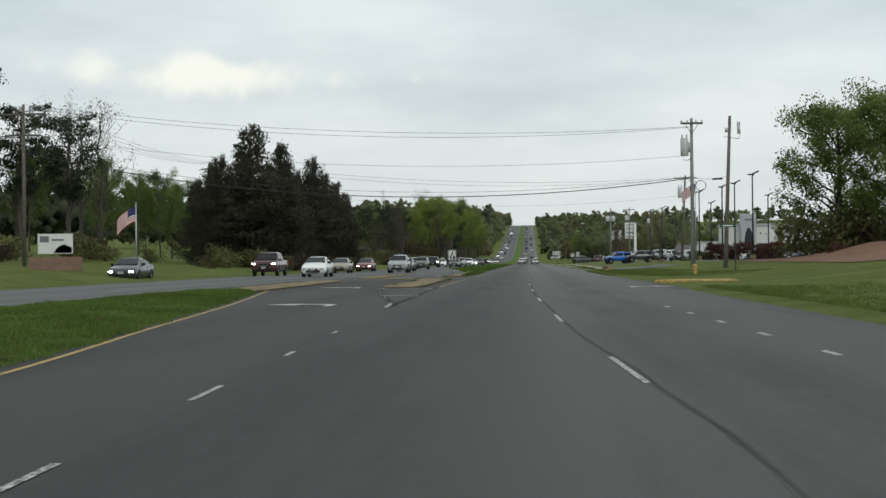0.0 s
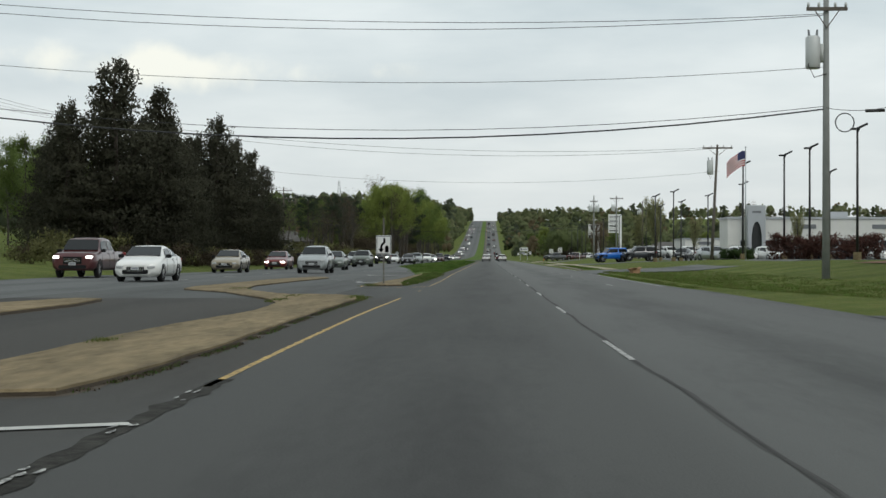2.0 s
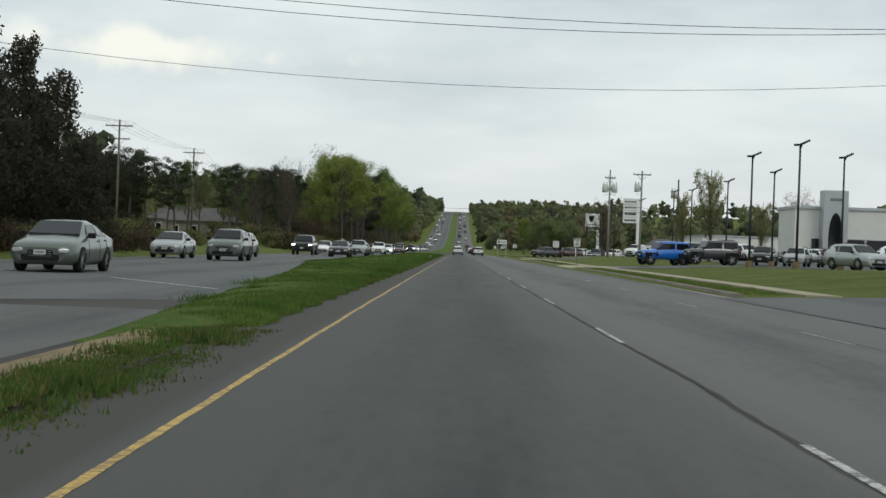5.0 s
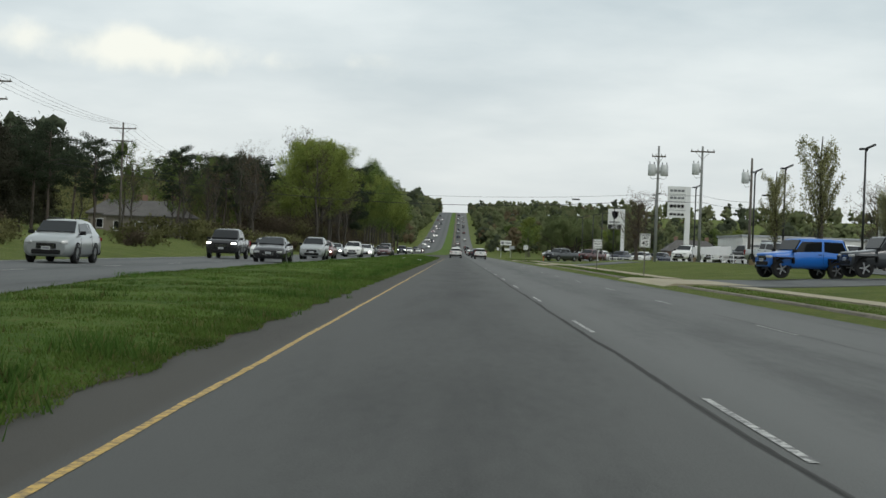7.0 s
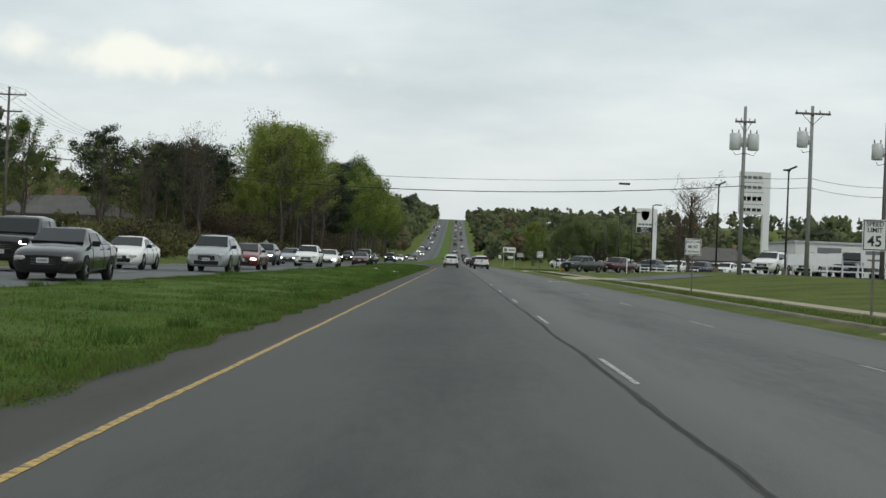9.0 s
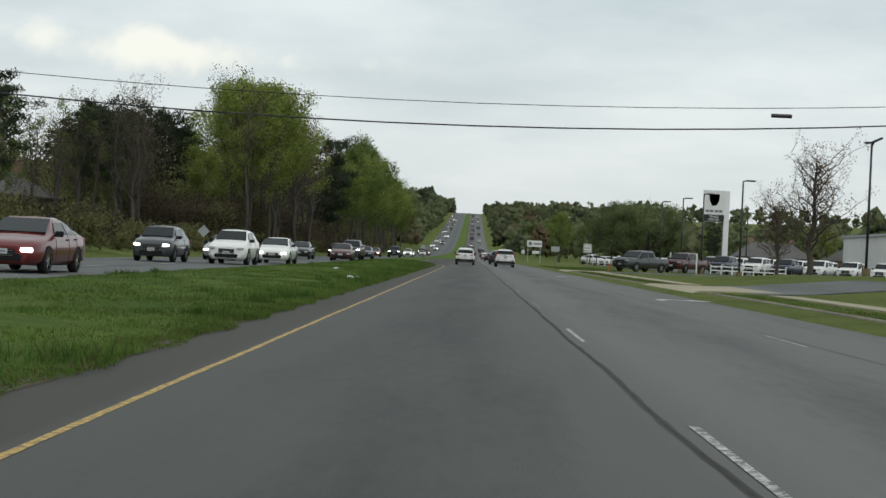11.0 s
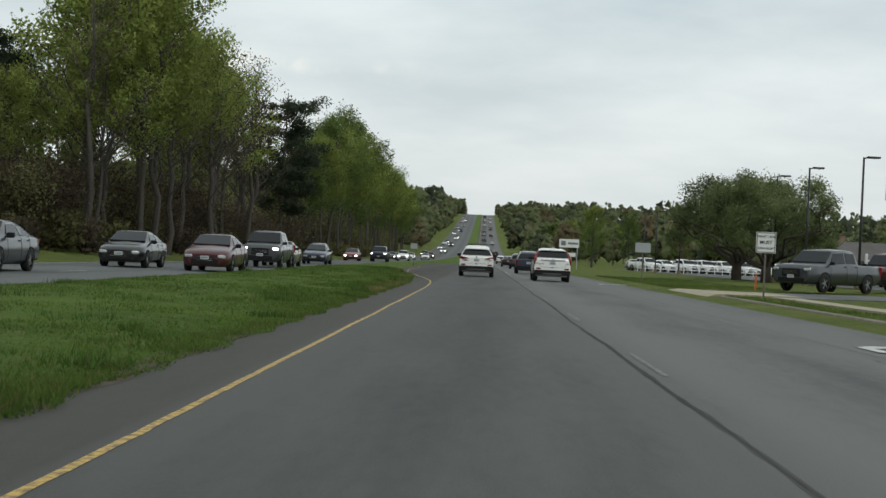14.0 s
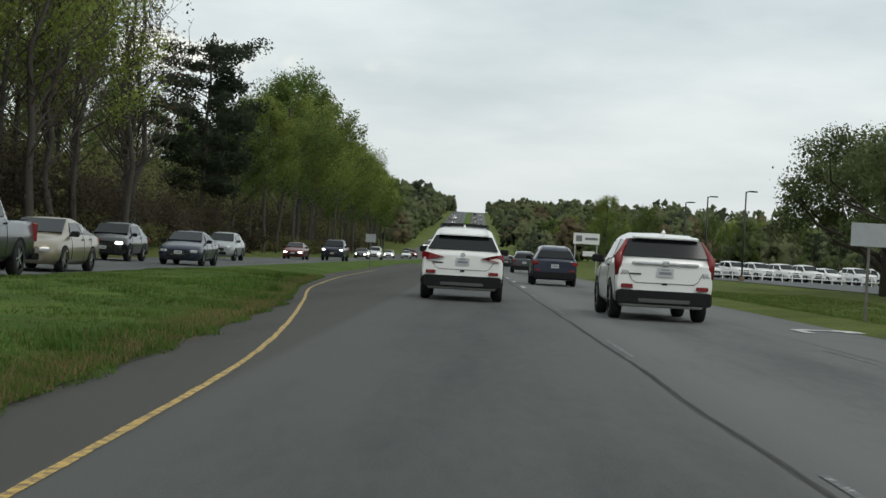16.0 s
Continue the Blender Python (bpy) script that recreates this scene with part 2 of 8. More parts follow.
# ---- more materials ----
def grass_material(name, a, b, c):
    m = bpy.data.materials.new(name)
    m.use_nodes = True
    nt = m.node_tree
    p = nt.nodes["Principled BSDF"]
    p.inputs["Roughness"].default_value, p.inputs["Specular IOR Level"].default_value = 0.95, 0.08
    co = nt.nodes.new("ShaderNodeTexCoord")
    cols = []
    for s in (0.35, 5.0, 40.0):
        nd = nt.nodes.new("ShaderNodeTexNoise")
        nd.inputs["Scale"].default_value, nd.inputs["Detail"].default_value = s, 5.0
        nt.links.new(co.outputs["Object"], nd.inputs["Vector"])
        cols.append(nd)
    r1, r2 = nt.nodes.new("ShaderNodeValToRGB"), nt.nodes.new("ShaderNodeValToRGB")
    r1.color_ramp.elements[0].position, r1.color_ramp.elements[1].position = 0.35, 0.68
    r1.color_ramp.elements[0].color, r1.color_ramp.elements[1].color = (*a, 1), (*b, 1)
    r2.color_ramp.elements[0].position, r2.color_ramp.elements[1].position = 0.52, 0.74
    mx = nt.nodes.new("ShaderNodeMix"); mx.data_type = "RGBA"
    mx.inputs[7].default_value = (*c, 1)
    nt.links.new(cols[0].outputs[0], r1.inputs[0])
    nt.links.new(cols[1].outputs[0], r2.inputs[0])
    nt.links.new(r2.outputs[0], mx.inputs[0])
    nt.links.new(r1.outputs[0], mx.inputs[6])
    nt.links.new(mx.outputs[2], p.inputs["Base Color"])
    bn = nt.nodes.new("ShaderNodeBump")
    bn.inputs["Strength"].default_value, bn.inputs["Distance"].default_value = 1.0, 0.06
    nt.links.new(cols[2].outputs[0], bn.inputs["Height"])
    nt.links.new(bn.outputs[0], p.inputs["Normal"])
    return m


def road_material(name, base, lane0, lane_w, tints=()):
    """Worn asphalt: aggregate grain, blotches, the darker drip band along the middle of each lane; tints: paving passes along x or y."""
    m = bpy.data.materials.new(name)
    m.use_nodes = True
    nt = m.node_tree
    p = nt.nodes["Principled BSDF"]
    p.inputs["Roughness"].default_value, p.inputs["Specular IOR Level"].default_value = 0.82, 0.3
    co, sp = nt.nodes.new("ShaderNodeTexCoord"), nt.nodes.new("ShaderNodeSeparateXYZ")
    nt.links.new(co.outputs["Object"], sp.inputs[0])
    mp2 = nt.nodes.new("ShaderNodeMapping")
    mp2.inputs["Scale"].default_value = (1.0, 0.07, 1.0)
    nt.links.new(co.outputs["Object"], mp2.inputs[0])
    mp3 = nt.nodes.new("ShaderNodeMapping")
    mp3.inputs["Scale"].default_value = (1.0, 0.2, 1.0)
    nt.links.new(co.outputs["Object"], mp3.inputs[0])
    grain, blot, streak, speck = (nt.nodes.new("ShaderNodeTexNoise") for _ in range(4))
    for nd, s, src in ((grain, 55.0, co.outputs["Object"]), (blot, 0.8, mp3.outputs[0]), (streak, 1.6, mp2.outputs[0]), (speck, 9.0, mp3.outputs[0])):
        nd.inputs["Scale"].default_value, nd.inputs["Detail"].default_value = s, 5.0
        nt.links.new(src, nd.inputs["Vector"])
    # band: cosine across the lanes
    ph = nt.nodes.new("ShaderNodeMath"); ph.operation = "MULTIPLY_ADD"
    ph.inputs[1].default_value, ph.inputs[2].default_value = 2 * math.pi / lane_w, -2 * math.pi * lane0 / lane_w
    nt.links.new(sp.outputs[0], ph.inputs[0])
    cs = nt.nodes.new("ShaderNodeMath"); cs.operation = "COSINE"
    nt.links.new(ph.outputs[0], cs.inputs[0])
    terms = [(grain, 0.50), (blot, 0.42), (streak, 0.62), (speck, 0.34), (cs, 0.13)]
    prev = None
    for nd, k in terms:
        ma = nt.nodes.new("ShaderNodeMath"); ma.operation = "MULTIPLY_ADD"
        ma.inputs[1].default_value = k
        nt.links.new(nd.outputs[0], ma.inputs[0])
        if prev is None:
            ma.inputs[2].default_value = 0.0
        else:
            nt.links.new(prev.outputs[0], ma.inputs[2])
        prev = ma
    rp = nt.nodes.new("ShaderNodeValToRGB")
    rp.color_ramp.elements[0].position, rp.color_ramp.elements[0].color = 0.62, (*(c * 0.68 for c in base), 1)
    rp.color_ramp.elements[1].position, rp.color_ramp.elements[1].color = 1.26, (*(c * 1.32 for c in base), 1)
    nt.links.new(prev.outputs[0], rp.inputs[0])
    last = rp.outputs[0]
    for axis, x0, x1, tint, *bare in tints:
        mr = nt.nodes.new("ShaderNodeMapRange")
        mr.inputs["From Min"].default_value, mr.inputs["From Max"].default_value = x0, x1
        nt.links.new(sp.outputs[axis], mr.inputs[0])
        upper = None
        for mid, near, far in bare:
            # the pass is broken off for a stretch of the road
            off, ab, gate = nt.nodes.new("ShaderNodeMath"), nt.nodes.new("ShaderNodeMath"), nt.nodes.new("ShaderNodeMapRange")
            off.operation, off.inputs[1].default_value, ab.operation = "SUBTRACT", mid, "ABSOLUTE"
            nt.links.new(sp.outputs[1], off.inputs[0])
            nt.links.new(off.outputs[0], ab.inputs[0])
            nt.links.new(ab.outputs[0], gate.inputs[0])
            gate.inputs["From Min"].default_value, gate.inputs["From Max"].default_value = near, far
            if upper:
                nt.links.new(upper, gate.inputs["To Max"])
            upper = gate.outputs[0]
        if upper:
            nt.links.new(upper, mr.inputs["To Max"])
        mx = nt.nodes.new("ShaderNodeMix"); mx.data_type, mx.blend_type = "RGBA", "MULTIPLY"
        nt.links.new(mr.outputs[0], mx.inputs[0])
        nt.links.new(last, mx.inputs[6])
        mx.inputs[7].default_value = (*tint, 1)
        last = mx.outputs[2]
    nt.links.new(last, p.inputs["Base Color"])
    bn = nt.nodes.new("ShaderNodeBump")
    bn.inputs["Strength"].default_value, bn.inputs["Distance"].default_value = 0.5, 0.01
    nt.links.new(grain.outputs[0], bn.inputs["Height"])
    nt.links.new(bn.outputs[0], p.inputs["Normal"])
    return m


def worn_paint(name, base, under, worn=0.33):
    """Line paint with the asphalt showing through where traffic has worn it."""
    m = material(name, base, 0.7)
    nt = m.node_tree
    p = nt.nodes["Principled BSDF"]
    co, nz = nt.nodes.new("ShaderNodeTexCoord"), nt.nodes.new("ShaderNodeTexNoise")
    nz.inputs["Scale"].default_value, nz.inputs["Detail"].default_value, nz.inputs["Roughness"].default_value = 11.0, 9.0, 0.72
    nt.links.new(co.outputs["Object"], nz.inputs["Vector"])
    rp = nt.nodes.new("ShaderNodeValToRGB")
    rp.color_ramp.elements[0].position, rp.color_ramp.elements[0].color = worn, (*under, 1)
    rp.color_ramp.elements[1].position, rp.color_ramp.elements[1].color = worn + 0.13, (*base, 1)
    nt.links.new(nz.outputs[0], rp.inputs[0])
    nt.links.new(rp.outputs[0], p.inputs["Base Color"])
    return m


M_ROAD = road_material("worn_asphalt", (0.0690, 0.0700, 0.0665), 0.0, 3.6, ((0, 3.0, 1.4, (0.85, 0.85, 0.85)), (0, 0.0, -0.15, (0.74, 0.68, 0.61), (85.0, 5.5, 11.0), (-20.0, 66.0, 73.0)), (0, 3.15, 3.85, (1.42, 1.43, 1.44)), (0, 0.1, -3.0, (0.95, 0.95, 0.95)), (1, 150.0, 30.0, (0.66, 0.66, 0.66)), (1, 36.0, 12.0, (0.83, 0.83, 0.83))))
M_ROAD2 = road_material("pale_asphalt", (0.083, 0.087, 0.085), -9.0, 3.7)
M_ROAD3 = road_material("turn_lane_asphalt", (0.060, 0.062, 0.060), -9.0, 3.7, ((1, 84.0, 125.0, (1.3, 1.3, 1.3)),))
M_TAR = material("tar_seam", (0.050, 0.049, 0.044), 0.95, scale=9, amount=0.85, bump=0.6, bump_scale=40, spec=0.08)
M_SEAM = material("old_sealed_seam", (0.060, 0.060, 0.058), 0.95, scale=3, amount=0.45, bump=0.4, bump_scale=30, spec=0.1)
M_LAWN = grass_material("lawn", (0.078, 0.110, 0.026), (0.135, 0.165, 0.043), (0.19, 0.17, 0.07))
M_MEDIAN = grass_material("rough_grass", (0.062, 0.112, 0.022), (0.112, 0.172, 0.036), (0.15, 0.155, 0.055))
M_BLADE = leafy(material("grass_blades", (0.108, 0.172, 0.037), 0.9, scale=0.8, amount=0.6, spec=0.1))
M_WEED = leafy(material("dark_weed_leaves", (0.075, 0.140, 0.030), 0.9, scale=0.9, amount=0.5, spec=0.1))
M_BLADE_DRY = leafy(material("dry_grass", (0.135, 0.14, 0.05), 0.9, scale=0.9, amount=0.4, spec=0.1))
M_BLADE_TAN = leafy(material("straw_grass", (0.215, 0.175, 0.080), 0.9, scale=0.9, amount=0.4, spec=0.1))
M_SOIL = material("dusty_soil", (0.072, 0.055, 0.037), 0.95, scale=3, amount=0.5, bump=0.6, bump_scale=20)
M_DIRT = material("red_clay", (0.17, 0.085, 0.045), 0.95, scale=2, amount=0.4, bump=0.8, bump_scale=12)
M_KERB = material("kerb_concrete", (0.21, 0.185, 0.14), 0.9, scale=3, amount=0.55, bump=0.5)
M_WALK = material("sidewalk_concrete", (0.33, 0.29, 0.20), 0.85, scale=2, amount=0.2, bump=0.3)
M_YEL = worn_paint("worn_yellow_paint", (0.53, 0.345, 0.080), (0.16, 0.115, 0.055), 0.42)
M_WHT = worn_paint("worn_white_paint", (0.50, 0.50, 0.47), (0.085, 0.085, 0.083), 0.43)
M_GONE = worn_paint("nearly_gone_white_paint", (0.42, 0.42, 0.39), (0.092, 0.093, 0.090), 0.53)
M_WOOD_POLE = material("weathered_pole_wood", (0.13, 0.115, 0.098), 0.9, scale=5, amount=0.35, bump=0.5, bump_scale=25)
M_CONC_POLE = material("grey_utility_pole", (0.24, 0.25, 0.24), 0.8, scale=3, amount=0.2, bump=0.3)
M_METAL = material("galvanised_steel", (0.42, 0.44, 0.45), 0.45, 0.8, scale=6, amount=0.15)
M_BLACK = material("black_painted_steel", (0.02, 0.02, 0.021), 0.5, scale=6, amount=0.3)
M_WHITE_PAINT = material("white_paint", (0.74, 0.75, 0.74), 0.5, scale=4, amount=0.08)
M_SIGN = material("white_sign_face", (0.70, 0.71, 0.69), 0.45, scale=5, amount=0.08)
M_SIGN_BLACK = material("black_sign_print", (0.012, 0.012, 0.012), 0.5, scale=5, amount=0.2)
M_GREY_SIGN = material("grey_sign_print", (0.16, 0.17, 0.18), 0.5, scale=5, amount=0.2)
M_RED = material("red_print", (0.42, 0.035, 0.04), 0.6, scale=5, amount=0.15)
M_NAVY = material("navy_print", (0.02, 0.03, 0.11), 0.6, scale=5, amount=0.15)
M_TRANS = material("transformer_enamel", (0.52, 0.54, 0.53), 0.4, 0.1, scale=3, amount=0.12)
M_WALL = material("white_stucco_wall", (0.66, 0.66, 0.62), 0.8, scale=0.6, amount=0.12, bump=0.1)
M_SILVER = material("silver_panel", (0.46, 0.48, 0.50), 0.35, 0.5, scale=0.8, amount=0.1)
M_BRICK = material("brown_brick_wall", (0.24, 0.15, 0.11), 0.9, scale=3, amount=0.3, bump=0.3)
M_TANWALL = material("tan_siding", (0.21, 0.185, 0.155), 0.85, scale=2, amount=0.15)
M_ROOF = material("brown_shingle_roof", (0.105, 0.098, 0.092), 0.9, scale=4, amount=0.3, bump=0.5, bump_scale=20)
M_BOX = material("cardboard_box", (0.34, 0.20, 0.11), 0.85, scale=4, amount=0.2)
M_ORANGE = material("orange_plastic", (0.6, 0.13, 0.03), 0.5)


def glass_material(name, tint, rough=0.05):
    m = bpy.data.materials.new(name)
    m.use_nodes = True
    p = m.node_tree.nodes["Principled BSDF"]
    p.inputs["Base Color"].default_value = (*tint, 1)
    p.inputs["Roughness"].default_value, p.inputs["IOR"].default_value = rough, 1.5
    p.inputs["Specular IOR Level"].default_value = 0.36
    return m


M_GLASS = glass_material("dark_window_glass", (0.010, 0.012, 0.013))

# ---- ground ----
gx = [-3000, -1500, -700, -350, -200, -120, -80, -60, -48, -40, -34, -30, -27, -24, -22, -20.5, -18.5, -17.2, -13, -8, -4, 0, 4, 8, 9.2, 10.6, 11.5, 13, 14.5, 16, 18, 20, 22.5, 26, 32, 40, 60, 90, 140, 220, 350, 700, 1500, 3000]
gy = [-900, -400, -160] + list(range(-110, 602, 10)) + list(range(620, 1980, 40)) + [2100, 2600, 4000]
nx = len(gx)
gv = [(x, y, terrain(x, y) - (0.06 if -18.5 < x < 9.3 else 0.0) + (0.05 * noise.noise((x * 0.1, y * 0.1, 0)) if abs(x) > 16 else 0)) for y in gy for x in gx]
gf = [(j * nx + i, j * nx + i + 1, j * nx + nx + 1 + i, j * nx + nx + i) for j in range(len(gy) - 1) for i in range(nx - 1)]
tagged(new("ground", mesh_of("ground", gv, gf, M_LAWN, True)), "spring lawn and rough grass beside the highway", "ground", kind="structure")



def strip(name, edges, ys, z, mat, label, category="road"):
    """A strip of paving; edges gives x of its sides at y, and it follows the terrain of the carriageway."""
    v, f = [], []
    for y in ys:
        a, b = edges(y)
        h = terrain(0, y) + z
        v += [(a, y, h), (b, y, h)]
    f = [(2 * j, 2 * j + 1, 2 * j + 3, 2 * j + 2) for j in range(len(ys) - 1)]
    return tagged(new(name, mesh_of(name, v, f, mat)), label, category, kind="structure")


def right_edge(y):
    """The kerb line of the near carriageway."""
    pts = [(-110, 9.0), (20, 9.1), (45, 9.0), (58, 9.7), (72, 11.0), (80, 9.5), (88, 8.5), (100, 8.35), (120, 8.3), (135, 8.6), (165, 9.2), (195, 9.55), (230, 9.5), (285, 10.1), (330, 9.7), (370, 9.8), (600, 10.2), (2180, 10.2)]
    for (a, p), (b, q) in zip(pts, pts[1:]):
        if a <= y <= b:
            return p + (q - p) * (y - a) / (b - a)
    return 9.4


FY = list(range(-110, 602, 6)) + list(range(620, 1960, 25))
strip("road", lambda y: (-9.6 if 35 < y < 150 else (-9.0 if y < 35 else (median_right(y) - 0.3 if y > 350 else -1.2)), right_edge(y)), FY, 0.0, M_ROAD, "worn dark asphalt highway carriageway")
strip("road_opposite", lambda y: (-24.5 + 8.6 * smooth01((y - 60) / 90), median_left(y) if not 44 < y < 132 else -9.4), FY, 0.004, M_ROAD2, "pale worn asphalt of the opposite carriageway")
strip("road_turn_lane", lambda y: (-9.5, -2.05), [76, 90, 105, 118, 132], 0.003, M_ROAD3, "asphalt of the turn lanes in the opening")
strip("road_side_street", lambda y: (8.6, 80), [44, 66], 0.012, M_ROAD, "asphalt side street meeting the highway")


def grass_sheet(name, y0, y1, step, left, right, crown, mat, label):
    ys = [y0 + (y1 - y0) * k / max(1, round((y1 - y0) / step)) for k in range(max(1, round((y1 - y0) / step)) + 1)]
    v, f, n = [], [], 9
    for y in ys:
        a, b = left(y), right(y)
        for i in range(n):
            t = i / (n - 1)
            wob = 0.10 * noise.noise((y * 0.8, t * 9, 3.0)) if 0 < i < n - 1 else 0
            edge = 0.16 * noise.noise((y * 0.9, 5.0 * t, 7.7)) if i in (0, n - 1) else 0
            ends = smooth01((y - y0) / 3.0) * smooth01((y1 - y) / 3.0) if y1 < 500 or y - y0 < 5 else 1.0
            z = (0.012 if 0 < i < n - 1 and ends > 0 else 0.003) + ends * (crown * math.sin(math.pi * t) ** 0.7 + max(0, wob) * crown * 3)
            v.append((a + (b - a) * t + edge, y, terrain(0, y) + z))
    f = [(j * n + i, j * n + i + 1, j * n + n + i + 1, j * n + n + i) for j in range(len(ys) - 1) for i in range(n - 1)]
    return tagged(new(name, mesh_of(name, v, f, mat, True)), label, "grass", kind="structure")


grass_sheet("ground_median_start", -110, 45, 1.0, median_left, median_right, 0.10, M_MEDIAN, "green grass median before the junction")
grass_sheet("ground_median", 125, 560, 1.0, median_left, median_right, 0.12, M_MEDIAN, "lush green grass median between the carriageways")
grass_sheet("ground_median_far", 560, 1960, 25, median_left, median_right, 0.12, M_MEDIAN, "far grass median climbing the hill")
# bare edge where the grass gives out
grass_sheet("ground_median_edge", 125, 455, 1.0, lambda y: median_right(y) - 0.22, lambda y: median_right(y) + 0.10 + 0.05 * math.sin(1.7 * y) * math.sin(0.43 * y), 0.004, M_SOIL, "bare soil along the median edge")


def blades(name, count, seed, where, height, mats, label, dry=0.12):
    """Grass tufts as one mesh of bent blades; where(rng, n) gives places, the ground there and how tall they grow."""
    rng = np.random.default_rng(seed)
    x, y, z, tall = where(rng, count)
    per = 4
    x, y, z, tall = (np.repeat(q, per) for q in (x, y, z, tall))
    n = len(x)
    h = height * tall * rng.uniform(0.45, 1.3, n)
    a = rng.uniform(0, 2 * math.pi, n)
    lean, w = rng.uniform(0.2, 1.0, n) * h, 0.0075 * rng.uniform(0.7, 1.6, n)
    ca, sa = np.cos(a), np.sin(a)
    x, y = x + rng.uniform(-0.07, 0.07, n), y + rng.uniform(-0.07, 0.07, n)
    v = np.stack([np.stack([x - sa * w, y + ca * w, z], 1), np.stack([x + sa * w, y - ca * w, z], 1), np.stack([x + ca * lean, y + sa * lean, z + h], 1)], 1).reshape(-1, 3)
    me = mesh_of(name, v.tolist(), np.arange(3 * n).reshape(-1, 3).tolist(), mats)
    me.polygons.foreach_set("material_index", np.repeat(rng.random(count) < dry, per).astype(np.int32))
    return tagged(new(name, me), label, "grass", kind="stuff")


def clumps(x, y):
    """How tall the grass grows, in soft clumps about a metre across."""
    s = np.sin(1.9 * x + 0.7 * np.sin(0.9 * y)) * np.sin(1.3 * y + 1.1 * np.sin(1.7 * x)) + 0.6 * np.sin(4.1 * x + 2.3 * y) * np.sin(3.3 * y - 2.9 * x)
    big = np.sin(0.33 * x + 0.8 * np.sin(0.21 * y)) * np.sin(0.27 * y + 1.3)
    return np.clip(0.72 + 0.55 * np.clip(s, -0.9, 1.4) + 0.25 * big, 0.3, 2.0)


def in_median(y0, y1, bias):
    ys = np.arange(y0, y1 + 1.0)
    right, left = np.array([median_right(q) for q in ys]), np.array([median_left(q) for q in ys])

    def where(rng, n):
        y = rng.uniform(y0, y1, n)
        t = rng.random(n) ** bias
        a, b = np.interp(y, ys, right) + 0.12 + 0.07 * np.sin(2.1 * y), np.interp(y, ys, left) + 0.1
        x = a + (b - a) * t
        return x, y, 0.012 + 0.11 * np.sin(math.pi * t) ** 0.7, clumps(x, y)
    return where


def in_nose(rng, n):
    """A ragged strip of grass along the road side of the nose, with gaps."""
    y = 92.0 + 36 * rng.random(n)
    keep = np.sin(1.1 * y) + 0.7 * np.sin(2.7 * y + 1.0)
    y = np.where(keep > -0.6, y, 96.0 + 30 * rng.random(n))
    wide = np.interp(y, [92, 93.2, 95, 104, 120, 128], [0.02, 0.05, 0.15, 0.17, 0.22, 0.30])
    x = -0.80 - 0.25 * np.clip((y - 112) / 16, 0, 1) + wide * rng.normal(size=n) * 0.8
    return x, y, np.where(x < -0.86, 0.058, 0.002), clumps(x, y) * 1.25


def island_weeds(rng, n):
    """Weeds in the dirt at the edges of the islands."""
    spots = [(-0.95, 74.8, 0.25), (-1.05, 76.3, 0.22), (-2.6, 76.6, 0.3), (-2.5, 73.2, 0.2), (-2.2, 57, 0.12), (-5.4, 84.8, 0.3), (-6.2, 46, 0.25), (-6.1, 52, 0.15), (-1.9, 91.7, 0.25)]
    k = rng.integers(0, len(spots), n)
    c = np.array(spots)[k]
    return c[:, 0] + c[:, 2] * 0.5 * rng.normal(size=n), c[:, 1] + c[:, 2] * 1.6 * rng.normal(size=n), np.full(n, 0.01), rng.uniform(0.5, 1.2, n)


blades("median_grass", 125000, 3, in_median(128, 408, 1.8), 0.055, [M_BLADE, M_BLADE_DRY], "green grass tufts along the median")
def in_tufts(rng, n):
    """Taller weeds standing in clumps on the median."""
    cy = rng.uniform(130, 405, 330)
    ct = rng.random(330) ** 1.5
    cx = np.array([median_right(q) + (median_left(q) - median_right(q)) * (0.03 + 0.9 * u) for q, u in zip(cy, ct)])
    k = rng.integers(0, 330, n)
    wide = rng.uniform(0.08, 0.30, 330)[k]
    return cx[k] + wide * rng.normal(size=n), cy[k] + 1.4 * wide * rng.normal(size=n), np.full(n, 0.06), rng.uniform(0.6, 1.3, 330)[k]


blades("median_weeds", 13000, 9, in_tufts, 0.135, [M_WEED, M_BLADE_DRY], "tall weed tufts on the median", 0.10)
blades("median_grass_start", 22000, 4, in_median(-2, 44.5, 1.2), 0.075, [M_BLADE, M_BLADE_DRY], "green grass tufts on the first median")
EDGE_Y = np.arange(125.0, 412.0)
EDGE_X = np.array([median_right(q) for q in EDGE_Y])
blades("median_edge_grass", 30000, 6, lambda r, n: (lambda y: (np.interp(y, EDGE_Y, EDGE_X) + 0.02 + 0.09 * np.sin(2.1 * y) * np.sin(0.7 * y) - np.abs(0.16 * r.normal(size=n)), y, np.full(n, 0.008), clumps(y * 0.3, y)))(r.uniform(126, 410, n)), 0.062, [M_BLADE, M_BLADE_DRY], "ragged grass along the edge of the median", 0.35)
blades("median_dry_edge", 15000, 10, lambda r, n: (lambda y: (np.interp(y, EDGE_Y, EDGE_X) + 0.06 - np.abs(0.45 * r.normal(size=n)), y, np.full(n, 0.02), 0.6 + 0.5 * r.random(n)))(r.uniform(346, 408, n)), 0.085, [M_BLADE_TAN, M_BLADE], "dry yellow grass along the curving edge", 0.3)


